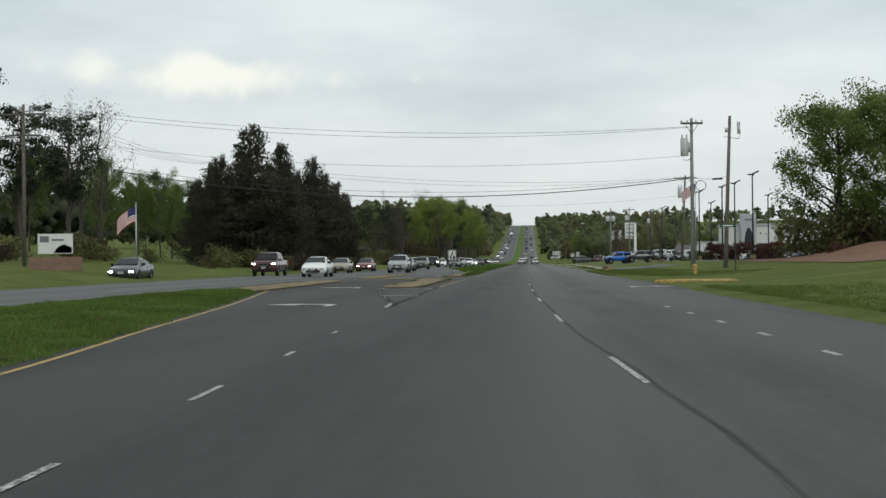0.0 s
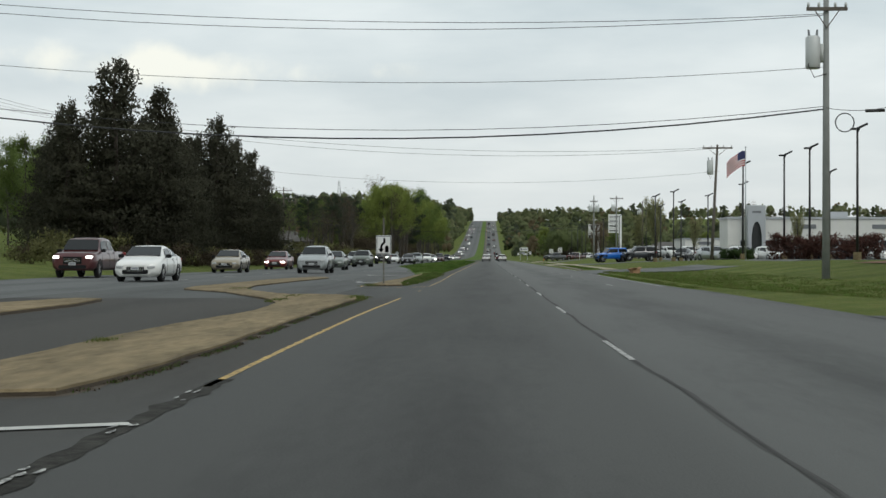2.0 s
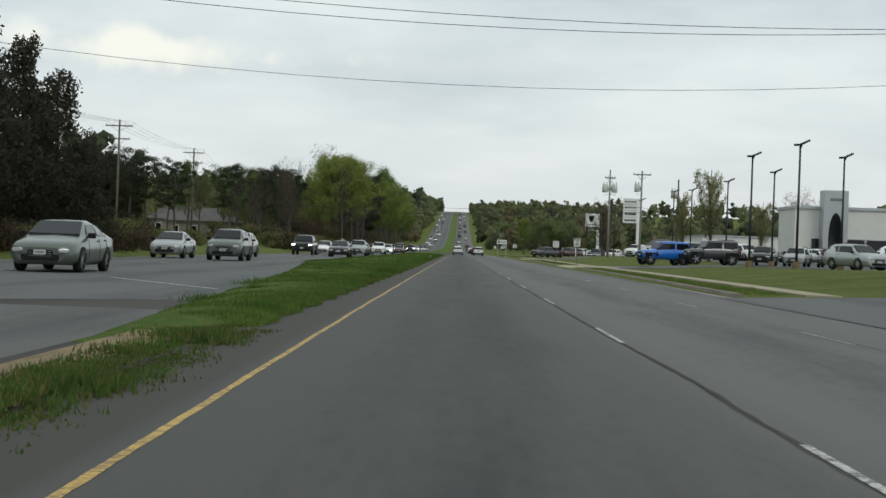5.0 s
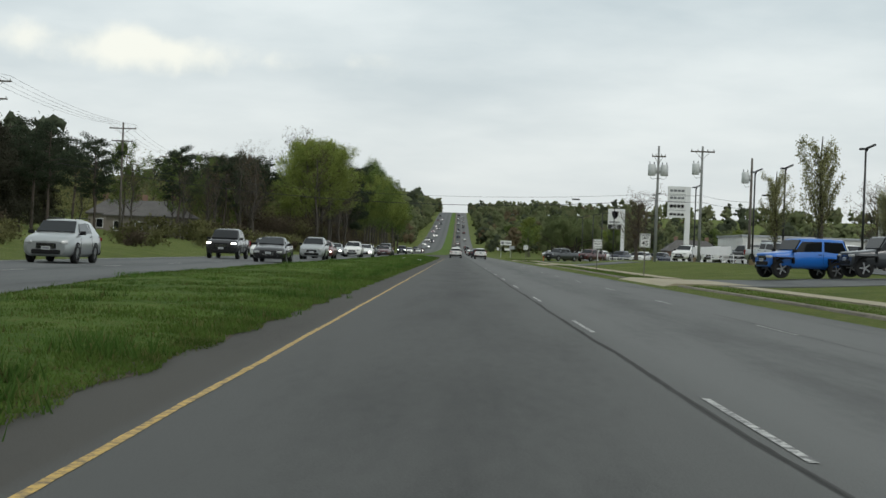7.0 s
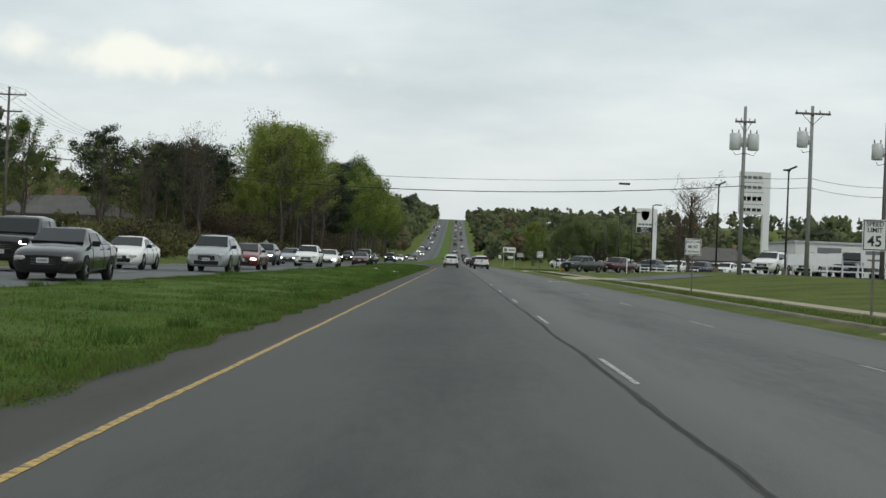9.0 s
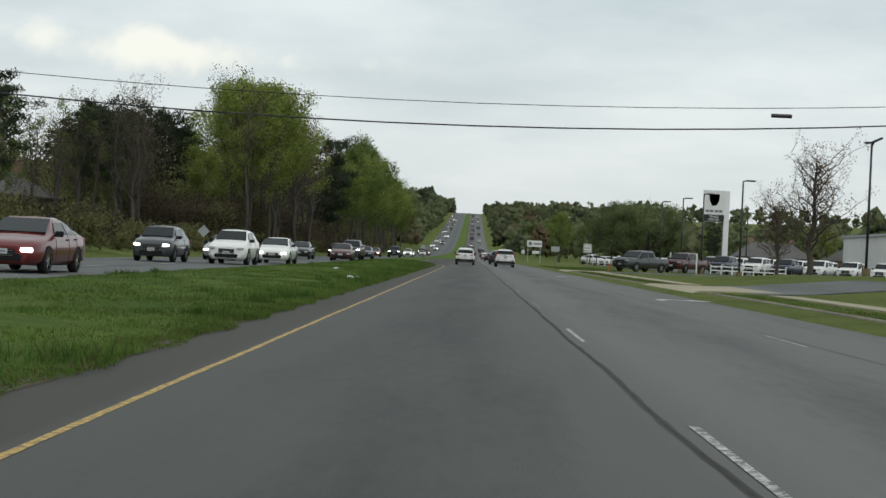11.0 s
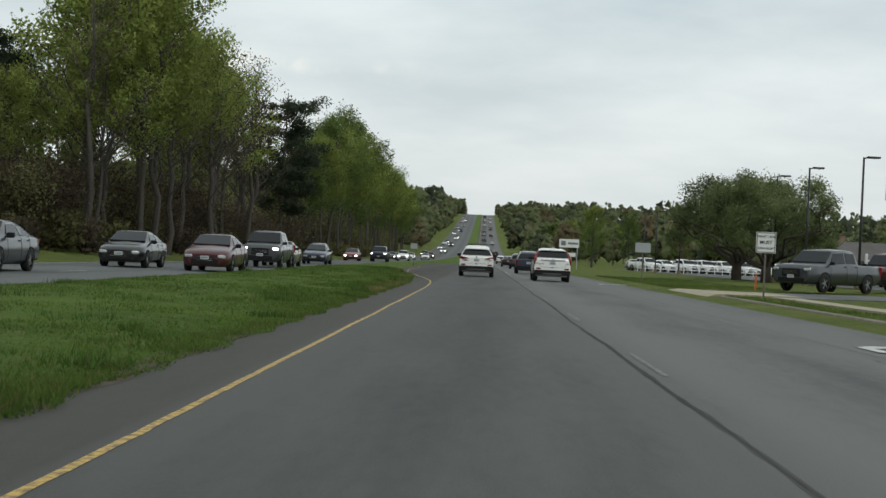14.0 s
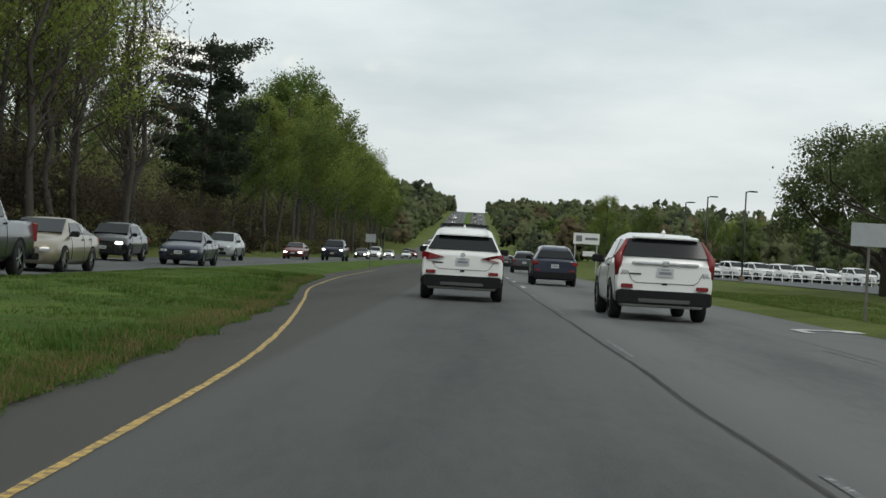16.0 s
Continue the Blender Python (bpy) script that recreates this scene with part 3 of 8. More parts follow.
def in_verge(y0, y1, wide):
    ys = np.arange(y0, y1 + 1.0)
    edge = np.array([right_edge(q) for q in ys])

    def where(rng, n):
        y = rng.uniform(y0, y1, n)
        x = np.interp(y, ys, edge) + 0.22 + wide * rng.random(n) ** 1.6
        return x, y, np.array([terrain(float(p), float(q)) for p, q in zip(x, y)]) - 0.004, clumps(x, y)
    return where


for k, (y0, y1, wide, count, dry) in enumerate(((10, 44, 5.0, 6000, 0.3), (74, 130, 6.0, 16000, 0.45), (150, 208, 1.4, 3500, 0.2), (228, 293, 1.4, 4000, 0.2), (312, 360, 1.4, 3000, 0.2), (372, 420, 6.0, 11000, 0.3))):
    blades("verge_grass", count, 40 + k, in_verge(y0, y1, wide), 0.075, [M_BLADE, M_BLADE_DRY], "rough green and dry grass along the verge", dry)
blades("island_weeds", 1500, 8, island_weeds, 0.07, [M_BLADE, M_BLADE_DRY], "dry weeds growing at the island edges", 0.6)
def island_fringe(rng, n):
    """Short dusty weeds in the dirt along the road side of the main island."""
    y = rng.uniform(51.2, 76.8, n)
    y = np.where(np.sin(1.7 * y) + np.sin(4.3 * y + 2) > -0.5, y, rng.uniform(66, 77, n))
    x = np.interp(y, [51, 53, 57, 62, 66, 74.4, 76.6], [-0.95, -0.8, -0.76, -0.85, -0.9, -0.88, -1.1]) + 0.03 + 0.03 * rng.normal(size=n)
    return x, y, np.full(n, 0.002), rng.uniform(0.4, 1.1, n)


blades("island_fringe", 3400, 12, island_fringe, 0.026, [M_SOIL, M_WEED], "short dusty weeds along the island edge", 0.25)
blades("nose_grass", 11000, 5, in_nose, 0.060, [M_WEED, M_BLADE_DRY], "ragged grass growing along the concrete island", 0.45)


# ---- markings ----
def mark(points, mat, name="trim_line", label="worn painted road line", z=0.006):
    """A painted patch, given as its outline on the road."""
    v = [(x, y, terrain(0, y) + z) for x, y in points]
    return tagged(new(name, mesh_of(name, v, [tuple(range(len(v)))], mat)), label, "road marking", kind="structure")


def ribbon(path, width, mat, name, label, z=0.006, wobble=0.0, ragged=0.15, step=1.5):
    v, f = [], []
    pts = [Vector((x, y, 0)) for x, y in path]
    fine = []
    for j, (a, b) in enumerate(zip(pts, pts[1:])):
        n = max(1, int((b - a).length / step))
        before, after = pts[max(j - 1, 0)], pts[min(j + 2, len(pts) - 1)]
        ta, tb = (b - before) / 2, (after - a) / 2
        lim = (b - a).length
        ta, tb = ta * min(1, lim / max(ta.length, 1e-6)), tb * min(1, lim / max(tb.length, 1e-6))
        for k in range(n):
            t = k / n
            fine.append(a * (2 * t ** 3 - 3 * t ** 2 + 1) + ta * (t ** 3 - 2 * t ** 2 + t) + b * (3 * t ** 2 - 2 * t ** 3) + tb * (t ** 3 - t ** 2))
    fine.append(pts[-1])
    for i, p in enumerate(fine):
        d = (fine[min(i + 1, len(fine) - 1)] - fine[max(i - 1, 0)]).normalized()
        side = Vector((d.y, -d.x, 0)) * width / 2
        off = Vector((wobble * noise.noise((p.y * 0.25, 4.0, p.x)), 0, 0))
        for q in (p - side * (1 + ragged * noise.noise((p.x, 2.3 * p.y, 1))) + off, p + side * (1 + ragged * noise.noise((p.x, 2.3 * p.y, 6))) + off):
            v.append((q.x, q.y, terrain(0, q.y) + z))
    f = [(2 * i, 2 * i + 1, 2 * i + 3, 2 * i + 2) for i in range(len(fine) - 1)]
    return tagged(new(name, mesh_of(name, v, f, mat)), label, "road marking", kind="structure")


ribbon([(-0.02, 51.7), (-0.06, 56), (-0.09, 65.7), (0.0, 76.5)], 0.066, M_YEL, "trim_yellow_line", "worn yellow edge line beside the island", z=0.003, wobble=0.012, ragged=0.55, step=0.11)
ribbon([(0.12, 91.3), (0.14, 100), (0.1, 112), (0.02, 130), (0, 180), (0, 300), (0, 350), (-0.02, 358), (-0.2, 366.5), (-0.5, 372), (-1.0, 378), (-1.55, 384), (-2.36, 392.4), (-2.78, 400), (-3.2, 410.3), (-3.7, 440)], 0.058, M_YEL, "trim_yellow_line", "yellow edge line along the median", z=0.003, wobble=0.02, ragged=0.45, step=0.25)
ribbon([(0.1, 91.3), (-0.3, 89.7), (-0.95, 88.9), (-1.7, 89.2), (-2.2, 90.6), (-2.15, 92.3)], 0.06, M_YEL, "trim_yellow_nose", "yellow line curving round the island nose", z=0.004, ragged=0.5, step=0.1)
ribbon([(-1.0, -55), (-1.1, 3), (-1.5, 8.9), (-2.3, 16), (-3.9, 31.2), (-6.2, 49.5)], 0.08, M_YEL, "trim_yellow_line", "yellow edge line leading into the turn lane")
ribbon([(0, 560), (0, 900), (0, 1900)], 0.14, M_YEL, "trim_yellow_far", "far yellow edge line")
LANE = [(-80, 4.7), (1, 4.6), (7.3, 4.42), (15, 4.1), (25, 3.9), (38, 3.65), (60, 3.5), (170, 3.46), (600, 3.46)]


def lane_x(y):
    """The line between the two through lanes, which swings in after the junction."""
    for (a, p), (b, q) in zip(LANE, LANE[1:]):
        if a <= y <= b:
            return p + (q - p) * (y - a) / (b - a)
    return 3.46


for k in range(-3, 48):
    y0 = 7.0 + 12.19 * k
    if y0 < 400:
        ribbon([(lane_x(y0) + 0.02, y0 - 0.9), (lane_x(y0 + 3) + 0.02, y0 + 2.4)], 0.062, M_WHT if y0 < 270 else M_GONE, "trim_dash", "worn white lane dash")
    else:
        ribbon([(3.6, y0), (3.6, y0 + 3.0)], 0.12, M_WHITE, "trim_dash", "white lane dash")
    if 85 < y0 < 460:
        ribbon([(6.5, y0 + 0.5), (6.5, y0 + 3.3)], 0.05, M_WHT if y0 < 270 else M_GONE, "trim_dash", "worn white lane dash")
for y0, y1 in ((0.3, 1.4), (4.8, 6.1), (9.9, 10.7), (14.9, 15.6)):
    ribbon([(1.16 - 0.029 * y0, y0), (1.16 - 0.029 * y1, y1)], 0.055, M_WHT, "trim_short_dash", "short worn white dash of the turn lane")
for y0 in (9.8, 13.8, 17.8, 21.6, 25.6):
    ribbon([(6.8 - 0.015 * y0, y0 - 0.4), (6.79 - 0.015 * y0, y0 + 0.4)], 0.1, M_WHT, "trim_short_dash", "short worn white dash of the turn lane")
for y0 in range(102, 440, 12):
    ribbon([(-11.0, y0), (-11.0, y0 + 3)], 0.12, M_WHT, "trim_dash", "worn white dash of the opposite lanes", z=0.010)
ribbon([(-15.5, 150.2), (-15.5, 316.5), (-15.5, 600)], 0.12, M_WHT, "trim_edge_line", "worn white edge line of the opposite lanes", z=0.010)
ribbon([(right_edge(92) - 0.3, 92), (right_edge(135) - 0.25, 135), (right_edge(195) - 0.3, 195)], 0.1, M_WHT, "trim_edge_line", "worn white edge line")
# gore before the island: two crumbling tar bands with scraps of old paint
SEAM_L = [(0.37, 26.5), (0.31, 27.2), (0.2, 29.4), (-0.12, 32.3), (-0.80, 37.9), (-1.05, 39.6), (-1.60, 44.6), (-2.0, 49.0), (-2.35, 52.4)]
SEAM_R = [(0.37, 26.5), (0.33, 28.8), (0.25, 32.5), (0.2, 38.0), (0.08, 42.5), (0.02, 48.0), (0.0, 52.4)]
ribbon(SEAM_R, 0.16, M_TAR, "trim_tar", "crumbling dark tar seam", z=0.003, wobble=0.05, ragged=0.9, step=0.08)
ribbon(SEAM_L, 0.16, M_TAR, "trim_tar", "crumbling dark tar seam", z=0.0015, wobble=0.05, ragged=0.9, step=0.08)
ribbon([(0.36, 26.6), (0.3, 27.4), (0.24, 28.6), (0.16, 29.9)], 0.10, M_WHT, "trim_gore", "bright worn tip of the gore", z=0.006, ragged=0.95, step=0.07)


def along(path, y):
    for (xa, ya), (xb, yb) in zip(path, path[1:]):
        if ya <= y <= yb:
            return xa + (xb - xa) * (y - ya) / (yb - ya)
    return path[-1][0]


scraps = random.Random(17)
for path, y0, y1, n in ((SEAM_L, 30.0, 50.0, 52), (SEAM_R, 31.0, 51.5, 46)):
    for _ in range(n):
        y = scraps.uniform(y0, y1)
        x, L, w = along(path, y) + scraps.uniform(-0.06, 0.06), scraps.uniform(0.06, 0.34), scraps.uniform(0.010, 0.032)
        turn = along(path, y + L) - along(path, y)
        mark([(x - w, y), (x + w * 0.6, y + 0.1 * L), (x + w + turn * 0.6, y + 0.6 * L), (x + turn, y + L), (x - 0.7 * w + turn * 0.5, y + 0.5 * L)], M_WHT, "trim_paint_scrap", "scrap of old white paint on the tar", z=0.0125)
ribbon([(-0.92, 38.2), (-0.4, 38.15), (0.16, 38.5)], 0.16, M_WHITE, "trim_chevron", "white bar across the gore", z=0.010)
ribbon([(-2.05, 48.9), (-1.1, 48.6), (0.02, 49.1)], 0.16, M_WHITE, "trim_chevron", "white bar across the gore", z=0.010)
# the long tar seam between the lanes, with side cracks
M_BAND = material("rubbed_joint_asphalt", (0.080, 0.080, 0.077), 0.95, scale=2.5, amount=0.45, spec=0.1, drawn=6.0)
ribbon([(lane_x(q) + 0.05 - 0.18 * smooth01((q - 110) / 60), q) for q in (-27.5, 1, 7.3, 15, 25, 38, 60, 84, 110, 140, 180, 225, 273, 320, 380, 455)], 0.062, M_BAND, "trim_joint", "dark rubbed band along the paving joint", z=0.002, wobble=0.05, ragged=0.7, step=0.4)
ribbon([(lane_x(q) + 0.05 - 0.18 * smooth01((q - 110) / 60), q) for q in (-27.5, 1, 7.3, 15, 25, 38, 60, 84, 110, 140, 180, 225, 273, 320, 380, 455)], 0.024, M_SEAM, "trim_tar", "long dark tar seam between the lanes", z=0.004, wobble=0.05)
ribbon([(6.6, 104.8), (6.55, 180), (6.7, 316.5), (6.7, 455)], 0.012, M_SEAM, "trim_tar", "thin dark tar seam", z=0.004, wobble=0.06)
ribbon([(0.085, 83.75), (0.09, 84.0), (0.105, 84.35)], 0.055, M_YEL, "trim_yellow_mark", "short yellow mark on the lane", ragged=0.8, step=0.06)
ribbon([(0.02, 88.0), (0.05, 88.5)], 0.035, M_YEL, "trim_yellow_mark", "short yellow mark on the lane", ragged=0.8, step=0.06)
ribbon([(-0.82, 89.0), (-0.85, 86.0), (-0.82, 84.4), (-0.9, 81.0)], 0.014, M_SEAM, "trim_crack", "thin dark crack in the asphalt", z=0.002, wobble=0.10, ragged=0.98, step=0.1)
ribbon([(2.2, 89), (3.3, 88), (4.3, 90.4)], 0.03, M_SEAM, "trim_crack", "thin sealed crack", z=0.004, wobble=0.2)


def turn_arrow(x, y, side, mat, heading=1):
    """A pavement arrow that bends to one side."""
    s, h = side, heading
    pts = [(x - 0.10 * s, y), (x + 0.10 * s, y), (x + 0.10 * s, y + 1.0 * h), (x + 0.46 * s, y + 1.3 * h), (x + 0.85 * s, y + 1.3 * h), (x + 0.85 * s, y + 0.85 * h), (x + 1.68 * s, y + 1.5 * h), (x + 0.85 * s, y + 2.15 * h), (x + 0.85 * s, y + 1.7 * h), (x + 0.2 * s, y + 1.65 * h), (x - 0.10 * s, y + 1.2 * h)]
    return mark(pts, mat, "trim_arrow", "white turn arrow painted on the lane", z=0.014)


for x, y, s in ((-1.13, 27.8, -1), (-3.2, 51.2, -1), (7.3, 48.0, 1), (7.3, 284.3, 1), (7.1, 329.0, 1), (7.6, 381.4, 1)):
    turn_arrow(x, y, s, M_WHITE)
for x, y in ((-3.0, 99.5), (-4.4, 122.0)):
    turn_arrow(x, y, 1, M_WHITE, -1)
for pts in (((-4.7, 105.2), (-3.2, 103.2)), ((-7.0, 147.8), (-3.4, 141.8)), ((-6.3, 120.8), (-5.6, 119.9)), ((-10.9, 111.3), (-10.4, 113.7))):
    ribbon(pts, 0.16, M_WHT, "trim_stroke", "worn white stroke on the turn lanes", z=0.013)

# ---- islands and kerbs ----
def island(name, outline, z, label, dirt=True):
    """A low worn slab of concrete whose edge is broken and dusty, with dirt washed up against it."""
    fine = []
    n = len(outline)
    for i in range(n):
        (x0, y0), (x1, y1) = outline[i], outline[(i + 1) % n]
        k = max(1, int(math.hypot(x1 - x0, y1 - y0) / 0.7))
        for j in range(k):
            t = j / k
            x, y = x0 + (x1 - x0) * t, y0 + (y1 - y0) * t
            fine.append((x + 0.045 * noise.noise((x * 1.7, y * 0.9, 2.0)), y + 0.06 * noise.noise((x, y * 1.3, 9.0))))
    sh = Shape()
    sh.prism(fine, 0.0, z, inset=0.022)
    sh.k[:len(fine)] = [1] * len(fine)
    tagged(new(name, sh.mesh(name, [M_CONC, M_SOIL])), label, "island", kind="structure")
    if dirt:
        ribbon(fine + fine[:1], 0.13, M_SOIL, "trim_island_dirt", "dark dirt washed up along the island edge", z=0.002, wobble=0.06, ragged=0.9, step=0.12)


MAIN_ISLAND = [(-2.05, 51.0), (-1.5, 50.75), (-0.95, 50.9), (-0.8, 53), (-0.76, 57), (-0.85, 62), (-0.9, 66), (-0.9, 71), (-0.88, 74.4), (-1.1, 76.6), (-1.7, 78.0), (-2.4, 78.5), (-2.92, 78.45), (-2.27, 71.3), (-2.0, 66.6), (-2.14, 64.5), (-2.32, 61), (-2.36, 56.8), (-2.3, 53.6)]
island("pavement_island", MAIN_ISLAND, 0.055, "stained tan concrete traffic island with worn low edge")
island("pavement_island_lobe", [(-2.31, 71.4), (-3.0, 74.6), (-3.6, 76.4), (-5.1, 81), (-7.0, 84.6), (-7.4, 88), (-7.2, 96), (-7.1, 103.6), (-6.3, 111.4), (-5.6, 111), (-5.2, 108.4), (-5.6, 99), (-5.7, 90), (-5.3, 85.5), (-4.4, 82), (-3.4, 79.3), (-2.97, 78.5)], 0.051, "stained tan concrete island curving between the turn lanes")
island("pavement_island_strip", [(-6.0, 43.4), (-5.95, 50), (-6.1, 62), (-6.15, 70), (-6.5, 73.3), (-7.2, 73.6), (-7.8, 70), (-8.0, 60), (-7.9, 50), (-7.5, 43.6)], 0.07, "tan concrete strip at the end of the grass median")
NOSE = [(-1.87, 91.6), (-1.36, 91.2), (-0.88, 91.45), (-0.84, 93.5), (-0.82, 104), (-0.9, 118), (-1.2, 127), (-1.5, 129.5), (-1.72, 126), (-1.7, 121), (-1.76, 105), (-1.98, 99), (-1.95, 93)]
island("pavement_island_nose", NOSE, 0.06, "tan concrete island nose with grass along it")
ribbon([(-1.35, 92.0), (-1.42, 97), (-1.3, 103), (-1.38, 112), (-1.42, 124)], 0.03, M_SOIL, "trim_island_joint", "dirt filled joint of the island", z=0.063, wobble=0.08)
for pts in (((-2.2, 66), (-1.6, 66.4), (-0.92, 66.2)), ((-2.3, 71.5), (-1.7, 72.4), (-0.9, 72.2)), ((-2.3, 58.2), (-0.8, 58.0)), ((-2.0, 76.6), (-1.2, 75.4))):
    ribbon(pts, 0.025, M_SOIL, "trim_island_joint", "dirt filled crack across the island", z=0.059, wobble=0.15)


def kerb(y0, y1, off=0.0, x0=None):
    """A kerb stone with gutter along the near carriageway, cast in lengths."""
    sh = Shape()
    n = max(1, int((y1 - y0) / 3))
    for k in range(n):
        a, b = y0 + (y1 - y0) * k / n, y0 + (y1 - y0) * (k + 1) / n - 0.015
        xa, xb = right_edge(a) + off, right_edge(b) + off
        prof = [(-0.24, 0.004), (-0.02, 0.012), (0.02, 0.10), (0.05, 0.12), (0.17, 0.12), (0.20, 0.0)]
        v = [(xa + px, a, pz) for px, pz in prof] + [(xb + px, b, pz) for px, pz in prof]
        m = len(prof)
        sh.add(v, [(i + 1, i, m + i, m + i + 1) for i in range(m - 1)] + [tuple(range(m)), tuple(range(2 * m - 1, m - 1, -1))])
    return tagged(new("pavement_kerb", sh.mesh("pavement_kerb", M_KERB)), "weathered concrete kerb and gutter", "kerb", kind="structure")


for y0, y1 in ((150, 210), (227, 294), (311, 360)):
    kerb(y0, y1)


def walk_strip(y0, y1):
    sh = Shape()
    n = int((y1 - y0) / 1.5)
    for k in range(n):
        a, b = y0 + 1.5 * k, y0 + 1.5 * k + 1.485
        x = right_edge(a) + 1.7
        z = terrain(x + 0.5, a) + 0.05
        sh.box((x + 0.6, (a + b) / 2, z - 0.055), (0.95, b - a, 0.1))
    return tagged(new("pavement_sidewalk", sh.mesh("pavement_sidewalk", M_WALK)), "pale concrete sidewalk of cast slabs", "sidewalk", kind="structure")


for y0, y1 in ((150, 210), (227, 293), (312, 360)):
    walk_strip(y0, y1)


def driveway(y0, y1, x1, mat, label, lift=0.0):
    """An apron that rises from the gutter to the lawn, flared at the road."""
    v, f = [], []
    cols = 9
    for i in range(cols):
        t = i / (cols - 1)
        x = right_edge((y0 + y1) / 2) - 0.4 + (x1 - right_edge((y0 + y1) / 2)) * t
        fl = 2.2 * (1 - t) ** 3
        for y in (y0 - fl, (y0 + y1) / 2, y1 + fl):
            v.append((x, y, (max(0.012, terrain(x, y) + 0.03) if i else 0.012) + lift))
    f = [(3 * i + j, 3 * i + 3 + j, 3 * i + 4 + j, 3 * i + 1 + j) for i in range(cols - 1) for j in range(2)]
    n = len(v)
    v += [(x, y, z - 0.4) for x, y, z in v]
    f += [(3 * i, n + 3 * i, n + 3 * i + 3, 3 * i + 3) for i in range(cols - 1)] + [(3 * i + 2, 3 * i + 5, n + 3 * i + 5, n + 3 * i + 2) for i in range(cols - 1)]
    return tagged(new("pavement_driveway", mesh_of("pavement_driveway", v, f, mat)), label, "driveway", kind="structure")


driveway(131, 147, 60, M_ROAD2, "asphalt driveway rising to the car lot")
driveway(213, 224, 34, M_ROAD2, "asphalt driveway to the parked off-road cars")
driveway(297, 308, 45, M_ROAD2, "asphalt driveway to the truck lot")
driveway(362.5, 369.5, 40, M_ROAD2, "asphalt driveway beside the parked trucks")
for y0, y1 in ((213, 224), (297, 308), (362.5, 369.5)):
    driveway(y0, y1, 13.6, M_WALK, "pale concrete driveway apron", 0.014)


def lot(name, x0, x1, y0, y1):
    """Asphalt of a car lot, laid over the lawn."""
    v, f = [], []
    xs, ys = [x0 + (x1 - x0) * i / 12 for i in range(13)], [y0 + (y1 - y0) * j / 12 for j in range(13)]
    v = [(x, y, terrain(x, y) + 0.05) for y in ys for x in xs]
    f = [(j * 13 + i, j * 13 + i + 1, j * 13 + 14 + i, j * 13 + 13 + i) for j in range(12) for i in range(12)]
    return tagged(new(name, mesh_of(name, v, f, M_ROAD2)), "asphalt car lot of the dealership", "car lot", kind="structure")


lot("pavement_lot_south", 27, 95, 160, 292)
lot("pavement_lot_middle", 30, 100, 296, 388)
lot("pavement_lot_north", 23.0, 95, 392, 560)
# clay bank with planting by the side street
bank = Shape()
bv = [(x, y, terrain(x, y) + 0.03 + 1.3 * smooth01((x - 20) / 7) * (1 - abs(y - 89) / 24)) for y in (68, 74, 82, 89, 96, 104, 112) for x in (19.5, 22, 25, 29, 37, 50)]
bank.add(bv, [(j * 6 + i, j * 6 + i + 1, j * 6 + 7 + i, j * 6 + 6 + i) for j in range(6) for i in range(5)])
tagged(new("ground_clay_bank", bank.mesh("ground_clay_bank", M_DIRT, True)), "bare red clay bank with planting", "bank", kind="structure")

# ---- trees ----
M_BARK_PALE = material("pale_bark", (0.070, 0.061, 0.050), 0.9, scale=6, amount=0.4, bump=0.5, bump_scale=14)
M_NEEDLE = leafy(material("dark_pine_needles", (0.050, 0.066, 0.040), 0.85, scale=0.7, amount=0.55, rand=0.3, spec=0.12))
M_CEDAR = leafy(material("cedar_foliage", (0.068, 0.068, 0.047), 0.85, scale=0.6, amount=0.55, rand=0.3, spec=0.12))
M_SPRING = leafy(material("spring_green_leaves", (0.225, 0.272, 0.068), 0.8, scale=0.5, amount=0.5, rand=0.45, spec=0.15))
M_GREEN = leafy(material("mid_green_leaves", (0.128, 0.175, 0.050), 0.8, scale=0.5, amount=0.5, rand=0.45, spec=0.15))
M_OLIVE = leafy(material("olive_evergreen_leaves", (0.165, 0.200, 0.086), 0.8, scale=0.6, amount=0.5, rand=0.3, spec=0.15))
M_BUDS = leafy(material("brown_buds", (0.13, 0.10, 0.065), 0.9, scale=0.6, amount=0.4, rand=0.4, spec=0.1))
M_BLOSSOM = leafy(material("pale_spring_buds", (0.31, 0.31, 0.15), 0.9, scale=0.6, amount=0.35, spec=0.1))
M_SHRUB = leafy(material("undergrowth_leaves", (0.135, 0.135, 0.058), 0.85, scale=0.7, amount=0.6, rand=0.5, spec=0.1))
M_THICKET = leafy(material("brown_thicket_twigs", (0.088, 0.071, 0.049), 0.9, scale=0.8, amount=0.5, rand=0.4, spec=0.1))
# far leaf colours: own tones lightened so the base colour stands in for haze
M_FAR = leafy(material("hazed_far_spring_leaves", (0.175, 0.205, 0.098), 0.9, scale=0.25, amount=0.35, spec=0.05), 0.45)
M_FARPALE = leafy(material("hazed_far_pale_leaves", (0.22, 0.24, 0.125), 0.9, scale=0.25, amount=0.35, spec=0.05), 0.45)
M_FARDARK = leafy(material("hazed_far_evergreen_leaves", (0.095, 0.115, 0.070), 0.9, scale=0.25, amount=0.35, spec=0.05), 0.45)
M_FARBROWN = leafy(material("hazed_far_budding_leaves", (0.19, 0.155, 0.09), 0.9, scale=0.25, amount=0.35, spec=0.05), 0.45)
M_HEDGE = leafy(material("red_brown_hedge_leaves", (0.135, 0.068, 0.054), 0.85, scale=1.2, amount=0.5, spec=0.12))
